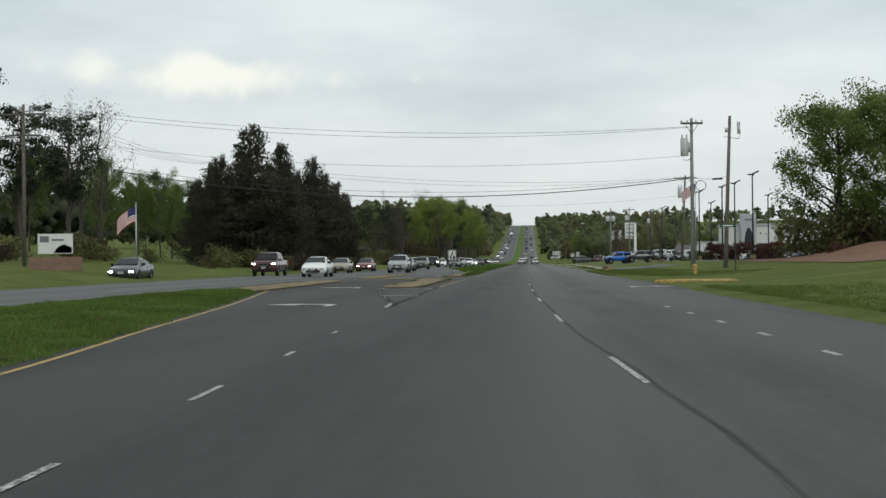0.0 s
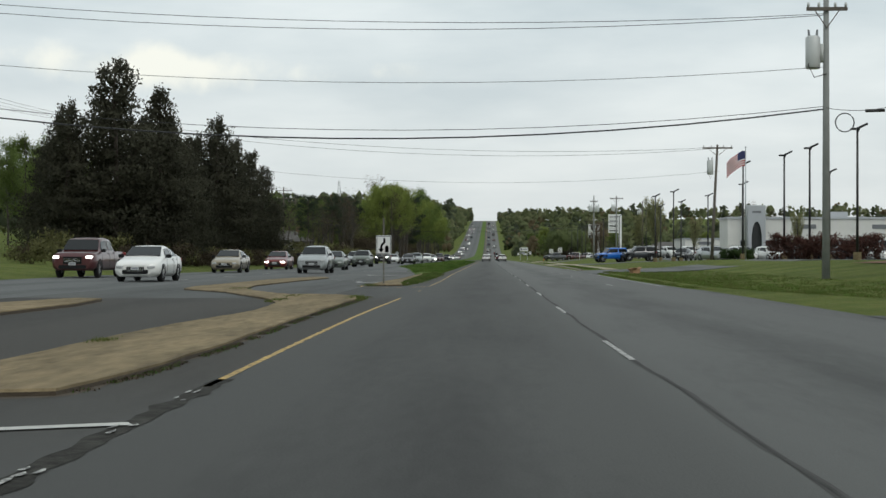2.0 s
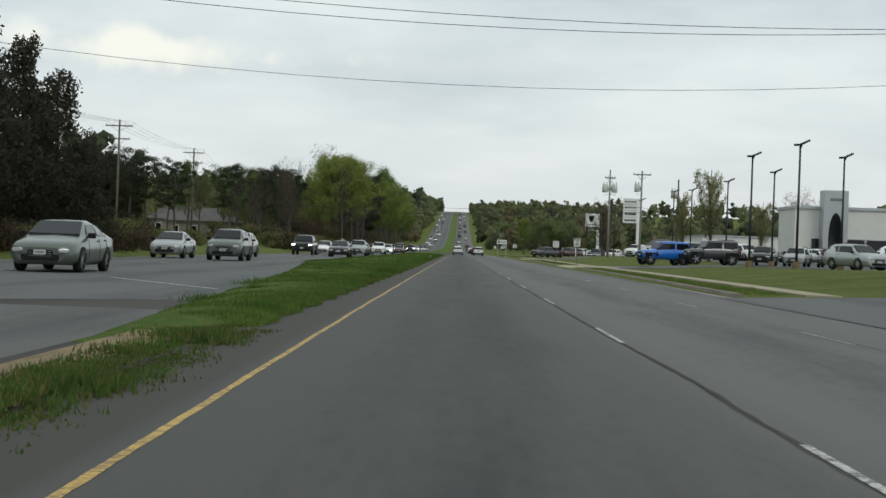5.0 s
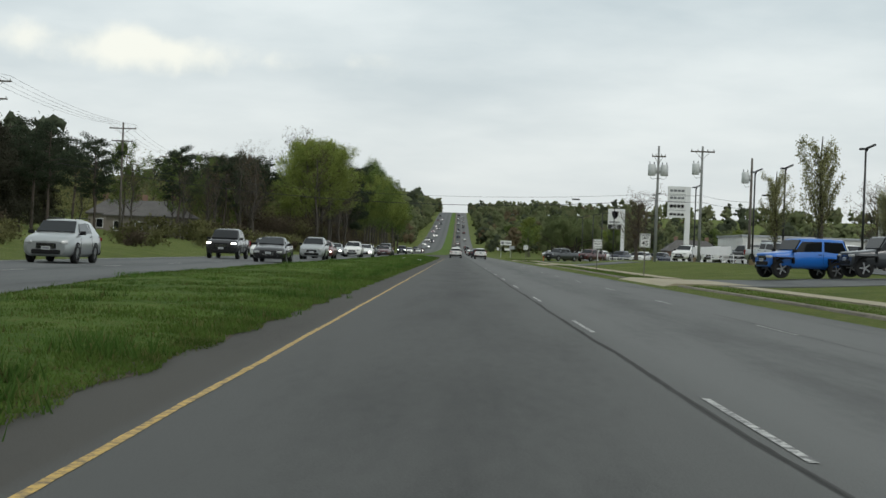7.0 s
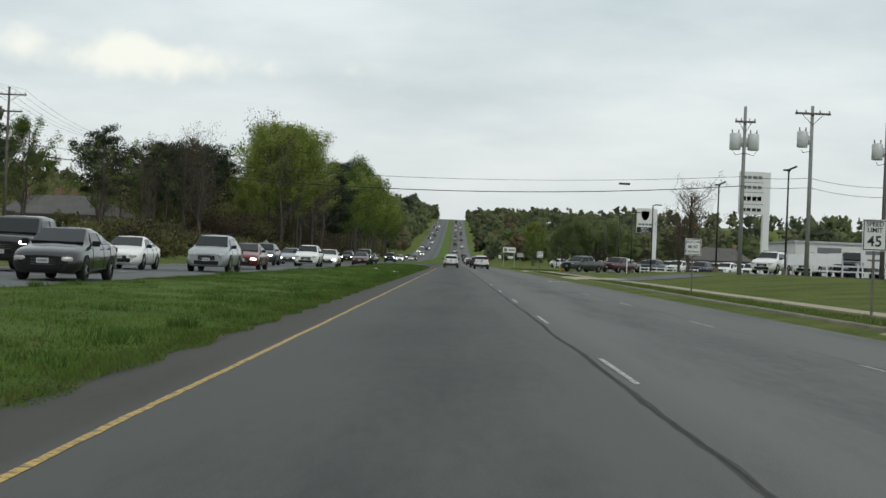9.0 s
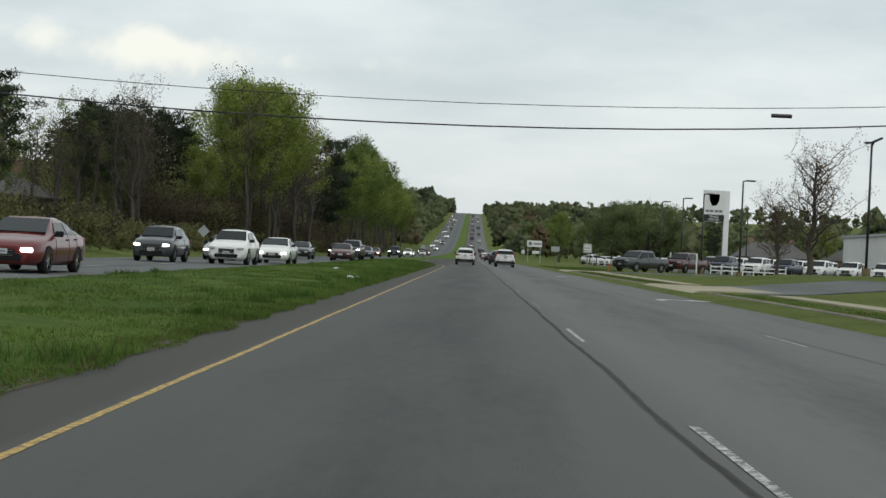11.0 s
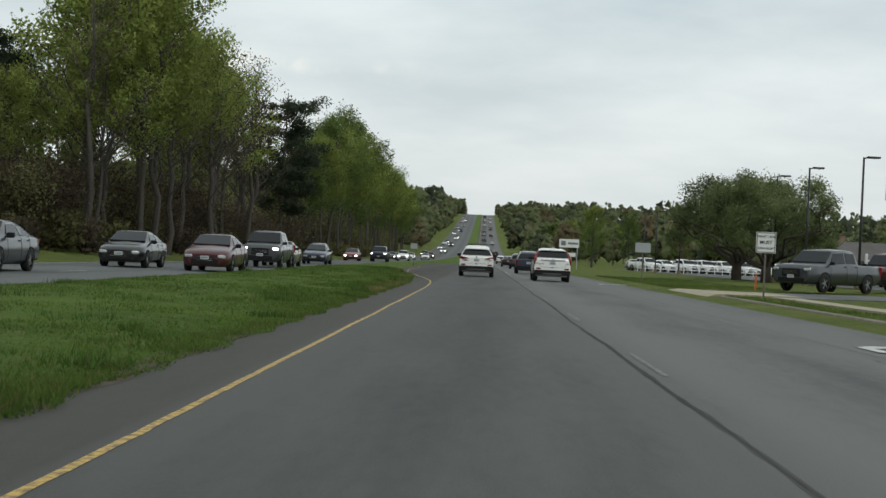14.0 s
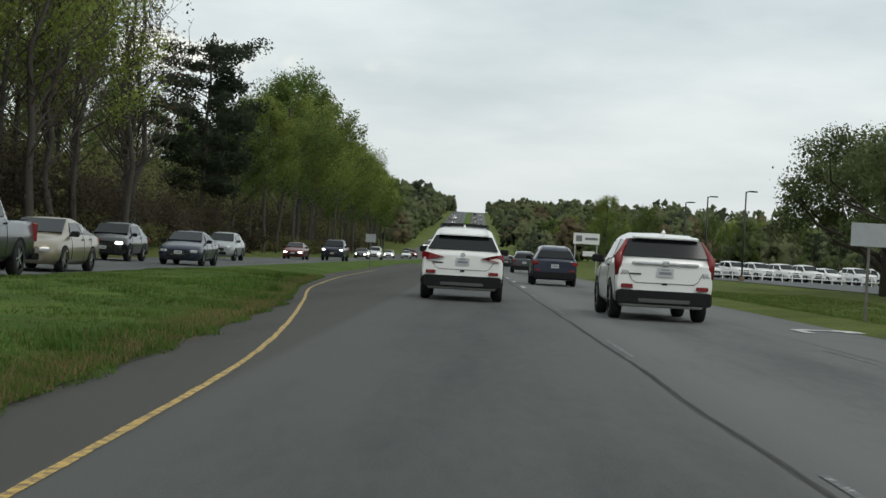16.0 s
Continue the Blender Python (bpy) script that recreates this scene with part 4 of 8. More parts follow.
M_BOXWOOD = leafy(material("green_hedge_leaves", (0.055, 0.090, 0.030), 0.85, scale=1.2, amount=0.5, spec=0.12))


def outward(me, normals):
    """Shades a crown as a soft mass: its leaves take the direction in which they lie from the crown's middle."""
    normals = normals / np.maximum(np.linalg.norm(normals, axis=1), 1e-6)[:, None]
    normals[:, 2] += 0.28
    normals /= np.linalg.norm(normals, axis=1)[:, None]
    me.normals_split_custom_set_from_vertices(normals.tolist())


def leaf_cloud(name, rng, lobes, size, mat, droop=0.0, fuzz=0.25, soft=True):
    """Leaves as small bent diamonds spread through the lobes: rows of centre, radii, count."""
    cs, ds = [], []
    mid = np.mean([np.array(c) for c, r, n in lobes], 0) if soft else None
    for c, r, n in lobes:
        d = rng.normal(size=(n, 3))
        d /= np.linalg.norm(d, axis=1)[:, None]
        q = rng.random(n) ** 0.45
        d = d * q[:, None] * (1 + fuzz * np.clip(rng.normal(size=(n, 1)), -1.2, 1.2))
        cs.append(np.array(c) + d * np.array(r))
        if soft:
            far = np.array(c) - mid
            ds.append(0.8 * d + 0.8 * far / max(np.linalg.norm(far), 1e-3))
    p = np.concatenate(cs)
    n = len(p)
    a = rng.normal(size=(n, 3)); a /= np.linalg.norm(a, axis=1)[:, None]
    b = np.cross(a, rng.normal(size=(n, 3))); b /= np.linalg.norm(b, axis=1)[:, None]
    s = size * rng.uniform(0.5, 1.35, size=(n, 1))
    a[:, 2] -= droop
    v = np.stack([p - a * s, p + b * s * 0.55, p + a * s, p - b * s * 0.55], 1)
    if soft:
        out = np.concatenate(ds) + 0.35 * rng.normal(size=(n, 3))
        away = (np.cross(v[:, 1] - v[:, 0], v[:, 2] - v[:, 0]) * out).sum(1) < 0
        v[away] = v[away][:, ::-1]
    v = v.reshape(-1, 3)
    f = np.arange(4 * n).reshape(-1, 4)
    me = bpy.data.meshes.new(name)
    me.from_pydata(v.tolist(), [], f.tolist())
    me.materials.append(mat)
    me.update()
    if soft:
        outward(me, np.repeat(out, 4, 0))
    return me


def limb(sh, rng, start, end, r, bend=0.12, n=4):
    start, end = Vector(start), Vector(end)
    L = (end - start).length
    pts = []
    for i in range(n + 1):
        t = i / n
        p = start.lerp(end, t)
        k = bend * L * math.sin(math.pi * t)
        pts.append(p + Vector((k * rng.uniform(-1, 1), k * rng.uniform(-1, 1), k * rng.uniform(-0.3, 0.5))))
    sh.tube(pts, [r * (1 - 0.8 * i / n) for i in range(n + 1)], 5, caps=False)
    return pts


def make_tree(kind, seed, H, name, label):
    rng = np.random.default_rng(seed)
    sh, lobes = Shape(), []
    bark, mat, size, droop = M_BARK, M_SPRING, 0.2, 0.0
    if kind in ("poplar", "green"):
        top = Vector((rng.uniform(-.6, .6), rng.uniform(-.6, .6), H * 0.93))
        limb(sh, rng, (0, 0, -0.3), top, 0.0115 * H, 0.012, 8)
        for k in range(24):
            t = (0.36 if kind == "poplar" else 0.22) + (0.60 if kind == "poplar" else 0.74) * k / 24
            base = Vector((0, 0, 0)).lerp(top, t)
            a = rng.uniform(0, 6.28)
            reach = H * (0.24 * math.sin(math.pi * min(1, t * 0.9 + 0.12)) + 0.03) * rng.uniform(0.6, 1.15)
            tip = base + Vector((math.cos(a) * reach, math.sin(a) * reach, reach * rng.uniform(0.5, 1.2)))
            limb(sh, rng, base, tip, 0.0055 * H * (1.15 - t), 0.1)
            for q in (0.55, 0.8, 1.0):
                c = base.lerp(tip, q)
                rr = H * 0.055 * rng.uniform(0.7, 1.3)
                lobes.append((c, (rr, rr, rr * 1.25), int(165 * rng.uniform(0.6, 1.4))))
        mat, size, bark = (M_SPRING if kind == "poplar" else M_GREEN), 0.0070 * H, M_BARK_PALE
    elif kind == "pine":
        top = Vector((rng.uniform(-.5, .5), rng.uniform(-.5, .5), H * 0.97))
        limb(sh, rng, (0, 0, -0.3), top, 0.018 * H, 0.015, 7)
        for k in range(30):
            t = 0.42 + 0.56 * k / 30
            base = Vector((0, 0, 0)).lerp(top, t)
            a = k * 2.4 + rng.uniform(-.5, .5)
            reach = H * 0.24 * (math.sin(math.pi * min(1, (t - 0.36) / 0.70)) ** 0.7 + 0.1) * rng.uniform(0.55, 1.1)
            tip = base + Vector((math.cos(a) * reach, math.sin(a) * reach, reach * rng.uniform(0.05, 0.5)))
            limb(sh, rng, base, tip, 0.004 * H, 0.1, 3)
            for q in (0.6, 1.0):
                rr = H * 0.062 * rng.uniform(0.7, 1.25)
                lobes.append((base.lerp(tip, q) + Vector((0, 0, 0.2)), (rr, rr, rr * 0.62), int(120 * rng.uniform(0.7, 1.3))))
        mat, size = M_NEEDLE, 0.0088 * H
    elif kind == "broad_pine":
        top = Vector((0.3, -0.4, H * 0.97))
        limb(sh, rng, (0, 0, -0.3), top, 0.014 * H, 0.012, 8)
        for k in range(46):
            t = 0.26 + 0.67 * k / 46
            base = Vector((0, 0, 0)).lerp(top, t)
            a = k * 2.4 + rng.uniform(-.5, .5)
            reach = H * (0.13 + 0.105 * math.sin(math.pi * min(1, max(0, (t - 0.22) / 0.84))) ** 0.5) * rng.uniform(0.7, 1.1)
            tip = base + Vector((math.cos(a) * reach, math.sin(a) * reach, reach * rng.uniform(-0.05, 0.4)))
            limb(sh, rng, base, tip, 0.0035 * H, 0.1, 3)
            for q in (0.45, 0.75, 1.0):
                rr = H * 0.048 * rng.uniform(0.7, 1.3)
                lobes.append((base.lerp(tip, q) + Vector((0, 0, 0.2)), (rr, rr, rr * 0.66), int(130 * rng.uniform(0.7, 1.3))))
        mat, size = M_NEEDLE, 0.0088 * H
    elif kind == "cedar":
        limb(sh, rng, (0, 0, -0.3), (0, 0, H * 0.95), 0.02 * H, 0.01, 6)
        for k in range(52):
            t = 0.06 + 0.92 * k / 52
            a = k * 2.4 + rng.uniform(-.6, .6)
            R = H * 0.35 * (1 - t) ** 0.60 * rng.uniform(0.35, 1.2) + 0.18
            c = (math.cos(a) * R * 0.62, math.sin(a) * R * 0.62, H * t)
            rr = max(0.35, R * 0.62)
            lobes.append((c, (rr * 0.85, rr * 0.85, H * rng.uniform(0.035, 0.075)), int(150 + 300 * (1 - t))))
            if k % 3 == 0:
                limb(sh, rng, (0, 0, H * t * 0.95), c, 0.003 * H, 0.05, 2)
        mat, size, droop = M_CEDAR, 0.0098 * H, -0.3
    elif kind == "bare":
        bark = M_BARK_PALE
        top = Vector((rng.uniform(-.6, .6), rng.uniform(-.6, .6), H * 0.9))
        limb(sh, rng, (0, 0, -0.3), top, 0.016 * H, 0.03, 8)
        for k in range(26):
            t = 0.28 + 0.7 * k / 26
            base = Vector((0, 0, 0)).lerp(top, t)
            a = rng.uniform(0, 6.28)
            reach = H * 0.26 * (1.05 - 0.55 * t) * rng.uniform(0.5, 1.1)
            tip = base + Vector((math.cos(a) * reach, math.sin(a) * reach, reach * rng.uniform(0.6, 1.3)))
            pts = limb(sh, rng, base, tip, 0.0055 * H * (1.1 - t), 0.1)
            for q in range(4):
                s = pts[1 + q % 4]
                e = s + Vector((rng.uniform(-1, 1), rng.uniform(-1, 1), rng.uniform(0.3, 1.4))) * H * 0.07
                limb(sh, rng, s, e, 0.0016 * H, 0.12, 2)
                lobes.append((e, (H * 0.045,) * 3, 9))
        mat, size = M_BUDS, 0.006 * H
    elif kind == "pear":
        limb(sh, rng, (0, 0, -0.3), (0, 0, H * 0.9), 0.018 * H, 0.02, 6)
        for k in range(34):
            t = 0.16 + 0.6 * k / 34
            a = k * 2.4 + rng.uniform(-.5, .5)
            reach = H * 0.15 * rng.uniform(0.4, 1.1)
            base = Vector((0, 0, H * t))
            tip = base + Vector((math.cos(a) * reach, math.sin(a) * reach, H * 0.32 * (1.15 - t)))
            limb(sh, rng, base, tip, 0.004 * H, 0.06, 4)
            for q in (0.3, 0.5, 0.7, 0.88, 1.0):
                lobes.append((base.lerp(tip, q), (H * 0.028, H * 0.028, H * 0.05), 44))
        mat, size, bark = M_BLOSSOM, 0.0075 * H, M_BARK_PALE
    elif kind == "round":
        for k in range(11):
            a = 6.28 * k / 11
            R = H * rng.uniform(0.35, 0.8)
            limb(sh, rng, (0, 0, H * 0.12), (math.cos(a) * R, math.sin(a) * R, H * rng.uniform(0.45, 0.85)), 0.018 * H, 0.12, 5)
        sh.tube([(0, 0, -0.3), (0, 0, H * 0.3)], [0.05 * H, 0.04 * H], 7)
        for k in range(98):
            a, u = rng.uniform(0, 6.28), rng.random() ** 0.55
            zc = rng.uniform(0.34, 0.88)
            R = H * 0.64 * u * math.sqrt(max(0.05, 1 - ((zc - 0.46) / 0.52) ** 2))
            rr = H * rng.uniform(0.09, 0.16)
            lobes.append(((math.cos(a) * R, math.sin(a) * R, H * zc), (rr, rr, rr * 0.8), 420))
        mat, size = M_OLIVE, 0.0105 * H
    elif kind == "oak":
        top = Vector((0.3, 0, H * 0.8))
        limb(sh, rng, (0, 0, -0.3), top, 0.022 * H, 0.03, 6)
        for k in range(28):
            t = 0.18 + 0.75 * k / 28
            base = Vector((0, 0, 0)).lerp(top, t)
            a = k * 2.4
            reach = H * 0.34 * (math.sin(math.pi * (0.25 + 0.65 * t))) * rng.uniform(0.6, 1.1)
            tip = base + Vector((math.cos(a) * reach, math.sin(a) * reach, reach * rng.uniform(0.4, 0.9)))
            limb(sh, rng, base, tip, 0.006 * H, 0.12)
            for q in (0.5, 0.75, 1.0):
                rr = H * 0.065 * rng.uniform(0.7, 1.3)
                lobes.append((base.lerp(tip, q), (rr, rr, rr * 0.9), 260))
        mat, size = M_GREEN, 0.0075 * H
    elif kind == "budding":
        sh_top = Vector((0.2, 0.1, H * 0.75))
        limb(sh, rng, (0, 0, -0.3), sh_top, 0.024 * H, 0.03, 6)
        for k in range(30):
            t = 0.2 + 0.75 * k / 30
            base = Vector((0, 0, 0)).lerp(sh_top, t)
            a = k * 2.4 + rng.uniform(-.4, .4)
            reach = H * 0.38 * (1.1 - 0.6 * t) * rng.uniform(0.6, 1.1)
            tip = base + Vector((math.cos(a) * reach, math.sin(a) * reach, reach * rng.uniform(0.5, 1.1)))
            pts = limb(sh, rng, base, tip, 0.006 * H, 0.1, 5)
            for q in range(6):
                s = pts[1 + q % 5]
                e = s + Vector((rng.uniform(-1, 1), rng.uniform(-1, 1), rng.uniform(0.1, 1.2))) * H * 0.09
                limb(sh, rng, s, e, 0.002 * H, 0.12, 2)
                lobes.append((e, (H * 0.05,) * 3, 30))
        mat, size = M_BUDS, 0.006 * H
    root = thing(name, label, "tree", pose(0, 0, 0))
    part("trunk", sh.mesh("trunk", bark, True), root, "bark covered trunk with branching limbs")
    part("crown", leaf_cloud("crown", rng, lobes, size, mat, droop), root)
    return root


def make_shrub(seed, H, W, name, label, mat=M_SHRUB, size=0.10, n=26):
    rng = np.random.default_rng(seed)
    lobes = [((rng.uniform(-W, W) * 0.5, rng.uniform(-W, W) * 0.5, H * rng.uniform(0.15, 0.8)), (W * 0.3, W * 0.3, H * 0.24), 42) for _ in range(n)]
    sh = Shape()
    for k in range(9):
        a = 6.28 * k / 9
        limb(sh, rng, (0, 0, -0.1), (math.cos(a) * W * 0.5, math.sin(a) * W * 0.5, H * rng.uniform(0.6, 1.0)), 0.02 + 0.008 * H, 0.1, 3)
    root = thing(name, label, "shrub", pose(0, 0, 0))
    part("stem", sh.mesh("stem", M_THICKET, True), root)
    part("foliage", leaf_cloud("foliage", rng, lobes, size, mat), root)
    return root


def plant(proto, places, group):
    """Sets a thing and its copies at rows of x, y, scale, turn."""
    spots = [pose(x, y, terrain(x, y) - 0.02, 0, 0, turn) @ Matrix.Scale(s, 4) for x, y, s, turn in places]
    for ob, m in [(copy_thing(proto, m), m) for m in spots[1:]] + [(proto, spots[0])]:
        ob.matrix_basis = m
        ob["group"] = group


rs = random.Random(11)
POPLARS = [make_tree("poplar", 21 + k, 20, "poplar_tree", "tall slender tree in fresh yellow-green spring leaf") for k in range(3)]
GREENS = [make_tree("green", 31 + k, 17, "broadleaf_tree", "tall broadleaf tree in mid-green spring leaf") for k in range(2)]
PINES = [make_tree("pine", 41 + k, 18, "pine_tree", "tall dark pine with bare lower trunk") for k in range(3)]
CEDARS = [make_tree("cedar", 51 + k, 13, "cedar_tree", "dense dark cedar tree with an uneven top") for k in range(3)]
BARES = [make_tree("bare", 61 + k, 17, "bare_tree", "leafless brown tree with budding twigs") for k in range(2)]
rows = {}


def want(kind, i, x, y, s):
    s *= {"bare": 0.75, "cedar": 1.07, "green": 1.08, "pine": 0.90, "poplar": 0.96}[kind]
    rows.setdefault((kind, i), []).append((x, y, s, rs.uniform(0, 360)))


# roadside wood beyond the opposite lanes: a front row, then deeper rows
for x, y, s in ((-24.5, 390, .54), (-21.0, 396, .72), (-19.6, 401, .98), (-23.5, 402, 1.0), (-21.4, 408, 1.02), (-25, 411, .98), (-22.5, 417, 1.02), (-25, 424, .98), (-22.5, 430, 1.0), (-24, 437, .94), (-22.8, 445, .94), (-25.5, 451, .95)):
    want("poplar", rs.randrange(3), x, y, s)
for x, y, s in ((-23.4, 499.5, 0.84), (-32.5, 409, 0.86), (-35.5, 415, 0.95), (-38.5, 408, 0.88), (-34.5, 424, 0.96), (-40.5, 417, 0.92)):
    want("pine", rs.randrange(3), x, y, s)
for x, y, s in ((-21.2, 455, 1.5), (-22.6, 458, 1.56), (-23.8, 462, 1.4)):
    want("bare", rs.randrange(2), x, y, s)
for k in range(34):
    y = 506 + 7.6 * k
    want("poplar" if k % 3 else "green", rs.randrange(3) if k % 3 else rs.randrange(2), -20.6 - rs.uniform(0, 3.5), y, (rs.uniform(1.0, 1.18) if k % 3 else rs.uniform(1.1, 1.36)) * min(1.0, 0.76 + 0.045 * k))
for k in range(18):
    want("green", rs.randrange(2), -33 - rs.uniform(0, 8), 392 + 13 * k + rs.uniform(-4, 4), rs.uniform(0.8, 1.0) * (0.62 if k < 4 else 1.0))
for k in range(16):
    want(("bare", "pine", "bare", "green")[k % 4], rs.randrange(2), -31 - rs.uniform(0, 17), 338 + 5.2 * k + rs.uniform(-2, 2), rs.uniform(0.6, 0.82))
for x, y, s in ((-38.3, 430.2, 1.1), (-41.9, 437.6, 1.2), (-46.8, 445.1, 1.2), (-52.9, 455, 1.26), (-57.8, 462.2, 1.2), (-63.9, 408.8, 1.14), (-71.2, 417.7, 1.2), (-77.3, 401.6, 1.14), (-68.8, 392.2, 1.08), (-81, 383.2, 1.14), (-73.6, 371.5, 1.08), (-88.3, 408.8, 1.2)):
    want("pine", rs.randrange(3), x, y, s * 0.80)
for x, y, s in ((-49.2, 425.2, 1.2), (-55.3, 433.9, 1.26), (-46.8, 408.8, 1.08), (-32.2, 396.4, 1.08), (-37, 391.1, 1.14), (-30.3, 385.5, 1.02), (-35.8, 377.4, 1.02)):
    want("bare", rs.randrange(2), x, y, s * 0.86)
for x, y, s in ((-21.2, 399, 1.0), (-20.6, 414, 1.3), (-21.5, 422, 1.25), (-20.8, 433, 1.35), (-21.4, 441, 1.25), (-20.6, 450, 1.3), (-21.0, 394, 1.3), (-19.9, 406, 1.35), (-20.2, 427, 1.4)):
    want("bare", rs.randrange(2), x, y, s)
for x, y, s in ((-30, 386, 1.16), (-33, 390, 1.2), (-29, 379, 1.05), (-31.5, 382, 1.05), (-27, 415, 1.65), (-35.5, 385, 1.1)):
    want("bare", rs.randrange(2), x, y, s)
# dark clump on the rise
for k in range(13):
    want(("pine", "cedar", "pine")[k % 3], rs.randrange(3), -39 - rs.uniform(0, 15), 300 + 2.8 * k, rs.uniform(0.60, 0.76))
# dark cedars before the open bank
for x, y, s in ((-25.9, 150.8, 1.10), (-28.9, 149, .84), (-27.8, 157, .94), (-25.2, 158, .84), (-31.5, 158, .74), (-24.6, 172, .74), (-27.2, 172, .8), (-23.9, 181.6, 1.00), (-26.2, 183, .88), (-23.2, 186.5, .88), (-22.2, 191, .82), (-25, 190.5, .86), (-21.8, 196.5, .74), (-24, 199, .66), (-21.5, 203, .50), (-34.5, 163, .7), (-30, 172, .72), (-23.2, 154, .98), (-23.8, 160, .84), (-24.4, 166, .76), (-25.5, 176, .82), (-28, 178, .8), (-30.5, 153, .8)):
    want("cedar", rs.randrange(3), x, y, s)
for x, y, s in ((-28.5, 198, .62), (-26.5, 206, .6), (-33, 190, .72)):
    want("pine", rs.randrange(3), x, y, s)
# wood at the start
for x, y, s in ((-56.6, 124.6, 1.26), (-52.9, 134.1, 1.28), (-60.2, 142.1, 1.38), (-48.6, 143.8, 0.98), (-65.1, 134.1, 1.2), (-45.6, 150.2, 0.96), (-71.2, 118.9, 1.26), (-43.8, 113.3, 0.72), (-54.1, 107.6, 0.72)):
    want("pine", rs.randrange(3), x, y, s)
for x, y, s in ((-48.2, 172, 1.5), (-50.5, 167, 1.4), (-52.0, 175, 1.5), (-50.5, 148.6, 1.02), (-61.4, 116.1, 0.84)):
    want("bare", rs.randrange(2), x, y, s)
for x, y, s in ((-54.1, 194.3, 0.74), (-49.2, 204.7, 0.72), (-59, 207, 0.79), (-46.8, 214, 0.66), (-63.9, 191.4, 0.84), (-56.6, 220.1, 0.72), (-70, 180, 0.84), (-49.2, 235.4, 0.6), (-61.4, 243, 0.66), (-44.4, 191.4, 0.6)):
    want("green", rs.randrange(2), x, y, s)
for k in range(46):
    y = 560 + 5.5 * k
    want(("green", "poplar", "green", "pine", "bare")[k % 5], rs.randrange(2), 21 + rs.uniform(0, 1) ** 1.4 * 62, y, rs.uniform(0.42, 0.66))
TABLE = {"poplar": POPLARS, "green": GREENS, "pine": PINES, "cedar": CEDARS, "bare": BARES}
for (kind, i), places in sorted(rows.items()):
    plant(TABLE[kind][i], places, {"cedar": "cedars by the opposite lanes"}.get(kind, "roadside wood"))
plant(make_tree("broad_pine", 45, 20, "pine_tree", "tall dark pine with a dense broad crown at the wood edge"), [(-23.0, 488, 1.0, 30)], "roadside wood")
# right-hand trees
plant(make_tree("round", 71, 8.9, "evergreen_tree", "broad rounded dark evergreen tree beside the car lot"), [(22.0, 428.5, 0.98, 0), (21.6, 414.0, 0.90, 80)], "round evergreens")
plant(make_tree("oak", 72, 12.5, "maple_tree", "leafy green tree with open branching on the clay bank"), [(24.9, 99.1, 1.08, 20), (28.6, 95.5, 1.14, 140), (33.4, 104.8, 1.12, 200)], "trees on the bank")
plant(make_tree("pear", 73, 11.5, "pear_tree", "upright ornamental tree with pale opening buds"), [(26.7, 260.4, 0.90, 0), (24.7, 265.5, 0.68, 90), (50.8, 276.6, 0.72, 40), (33.5, 268, 0.62, 200)], "ornamental trees on the lawn")
plant(make_tree("budding", 74, 8.6, "oak_tree", "spreading bare tree just coming into bud"), [(23.5, 338.7, 1.12, 0), (26.2, 361.6, 0.90, 130), (55.7, 348.3, 1.5, 70), (63, 361.6, 1.4, 10)], "budding trees by the lot")
THICKETS = [make_shrub(84 + k, 5.2, 4.6, "thicket_shrub", "tall tangled brown thicket between the trunks", (M_THICKET, M_SHRUB)[k], 0.10, 150) for k in range(2)]
for k in range(2):
    plant(THICKETS[k], [(-22.4 - rs.uniform(0, 4.5), 384 + 2.0 * q + rs.uniform(-0.6, 0.6), rs.uniform(0.7, 1.15) * (1 if q < 36 else 0.8), rs.uniform(0, 360)) for q in range(54) if (q % 5 == 2) == (k == 1)], "thicket between the trunks")
UNDER = [make_shrub(81 + k, 2.2, 2.6, "undergrowth_shrub", "tangled green undergrowth shrub at the wood edge", (M_SHRUB, M_THICKET, M_SHRUB)[k], 0.13) for k in range(3)]
under_rows = {0: [], 1: [], 2: []}
for k in range(90):
    y = 300 + 3.3 * k
    under_rows[k % 3].append((-20.5 - rs.uniform(0, 3), y, rs.uniform(0.6, 1.15), rs.uniform(0, 360)))
for k in range(26):
    under_rows[k % 3].append((-23 - rs.uniform(0, 5), 128 + 6.5 * k, rs.uniform(0.5, 1.1), rs.uniform(0, 360)))
for k in range(14):
    under_rows[k % 3].append((-35 - rs.uniform(0, 14), 92 + 4.5 * k, rs.uniform(0.7, 1.3), rs.uniform(0, 360)))
for k in range(10):
    under_rows[k % 3].append((-29 - rs.uniform(0, 9), 350 + 2.6 * k, rs.uniform(1.0, 1.6), rs.uniform(0, 360)))
for k in range(44):
    under_rows[(1, 1, 0)[k % 3]].append((-19.6 - rs.uniform(0, 3.2), 139 + 1.75 * k, rs.uniform(0.45, 0.85), rs.uniform(0, 360)))
for k, (x, y) in enumerate(((24.5, 97), (26.5, 100), (28.5, 96.5), (30.5, 99), (32.5, 95.5), (27.5, 103), (23.5, 101))):
    under_rows[k % 3].append((x, y, rs.uniform(1.2, 1.6), 50 * k))
for i in range(3):
    plant(UNDER[i], under_rows[i], "undergrowth along the wood")
ball = make_shrub(91, 1.0, 1.0, "yellow_green_shrub", "clipped round yellow-green shrub on the clay bank", M_SPRING, 0.06, 20)
plant(ball, [(26.4, 86.1, 0.98, 0), (24.7, 92, 0.73, 50), (28.2, 90.4, 0.73, 90), (30.7, 87, 1.1, 10), (26.2, 80, 0.98, 60)], "shrubs on the clay bank")
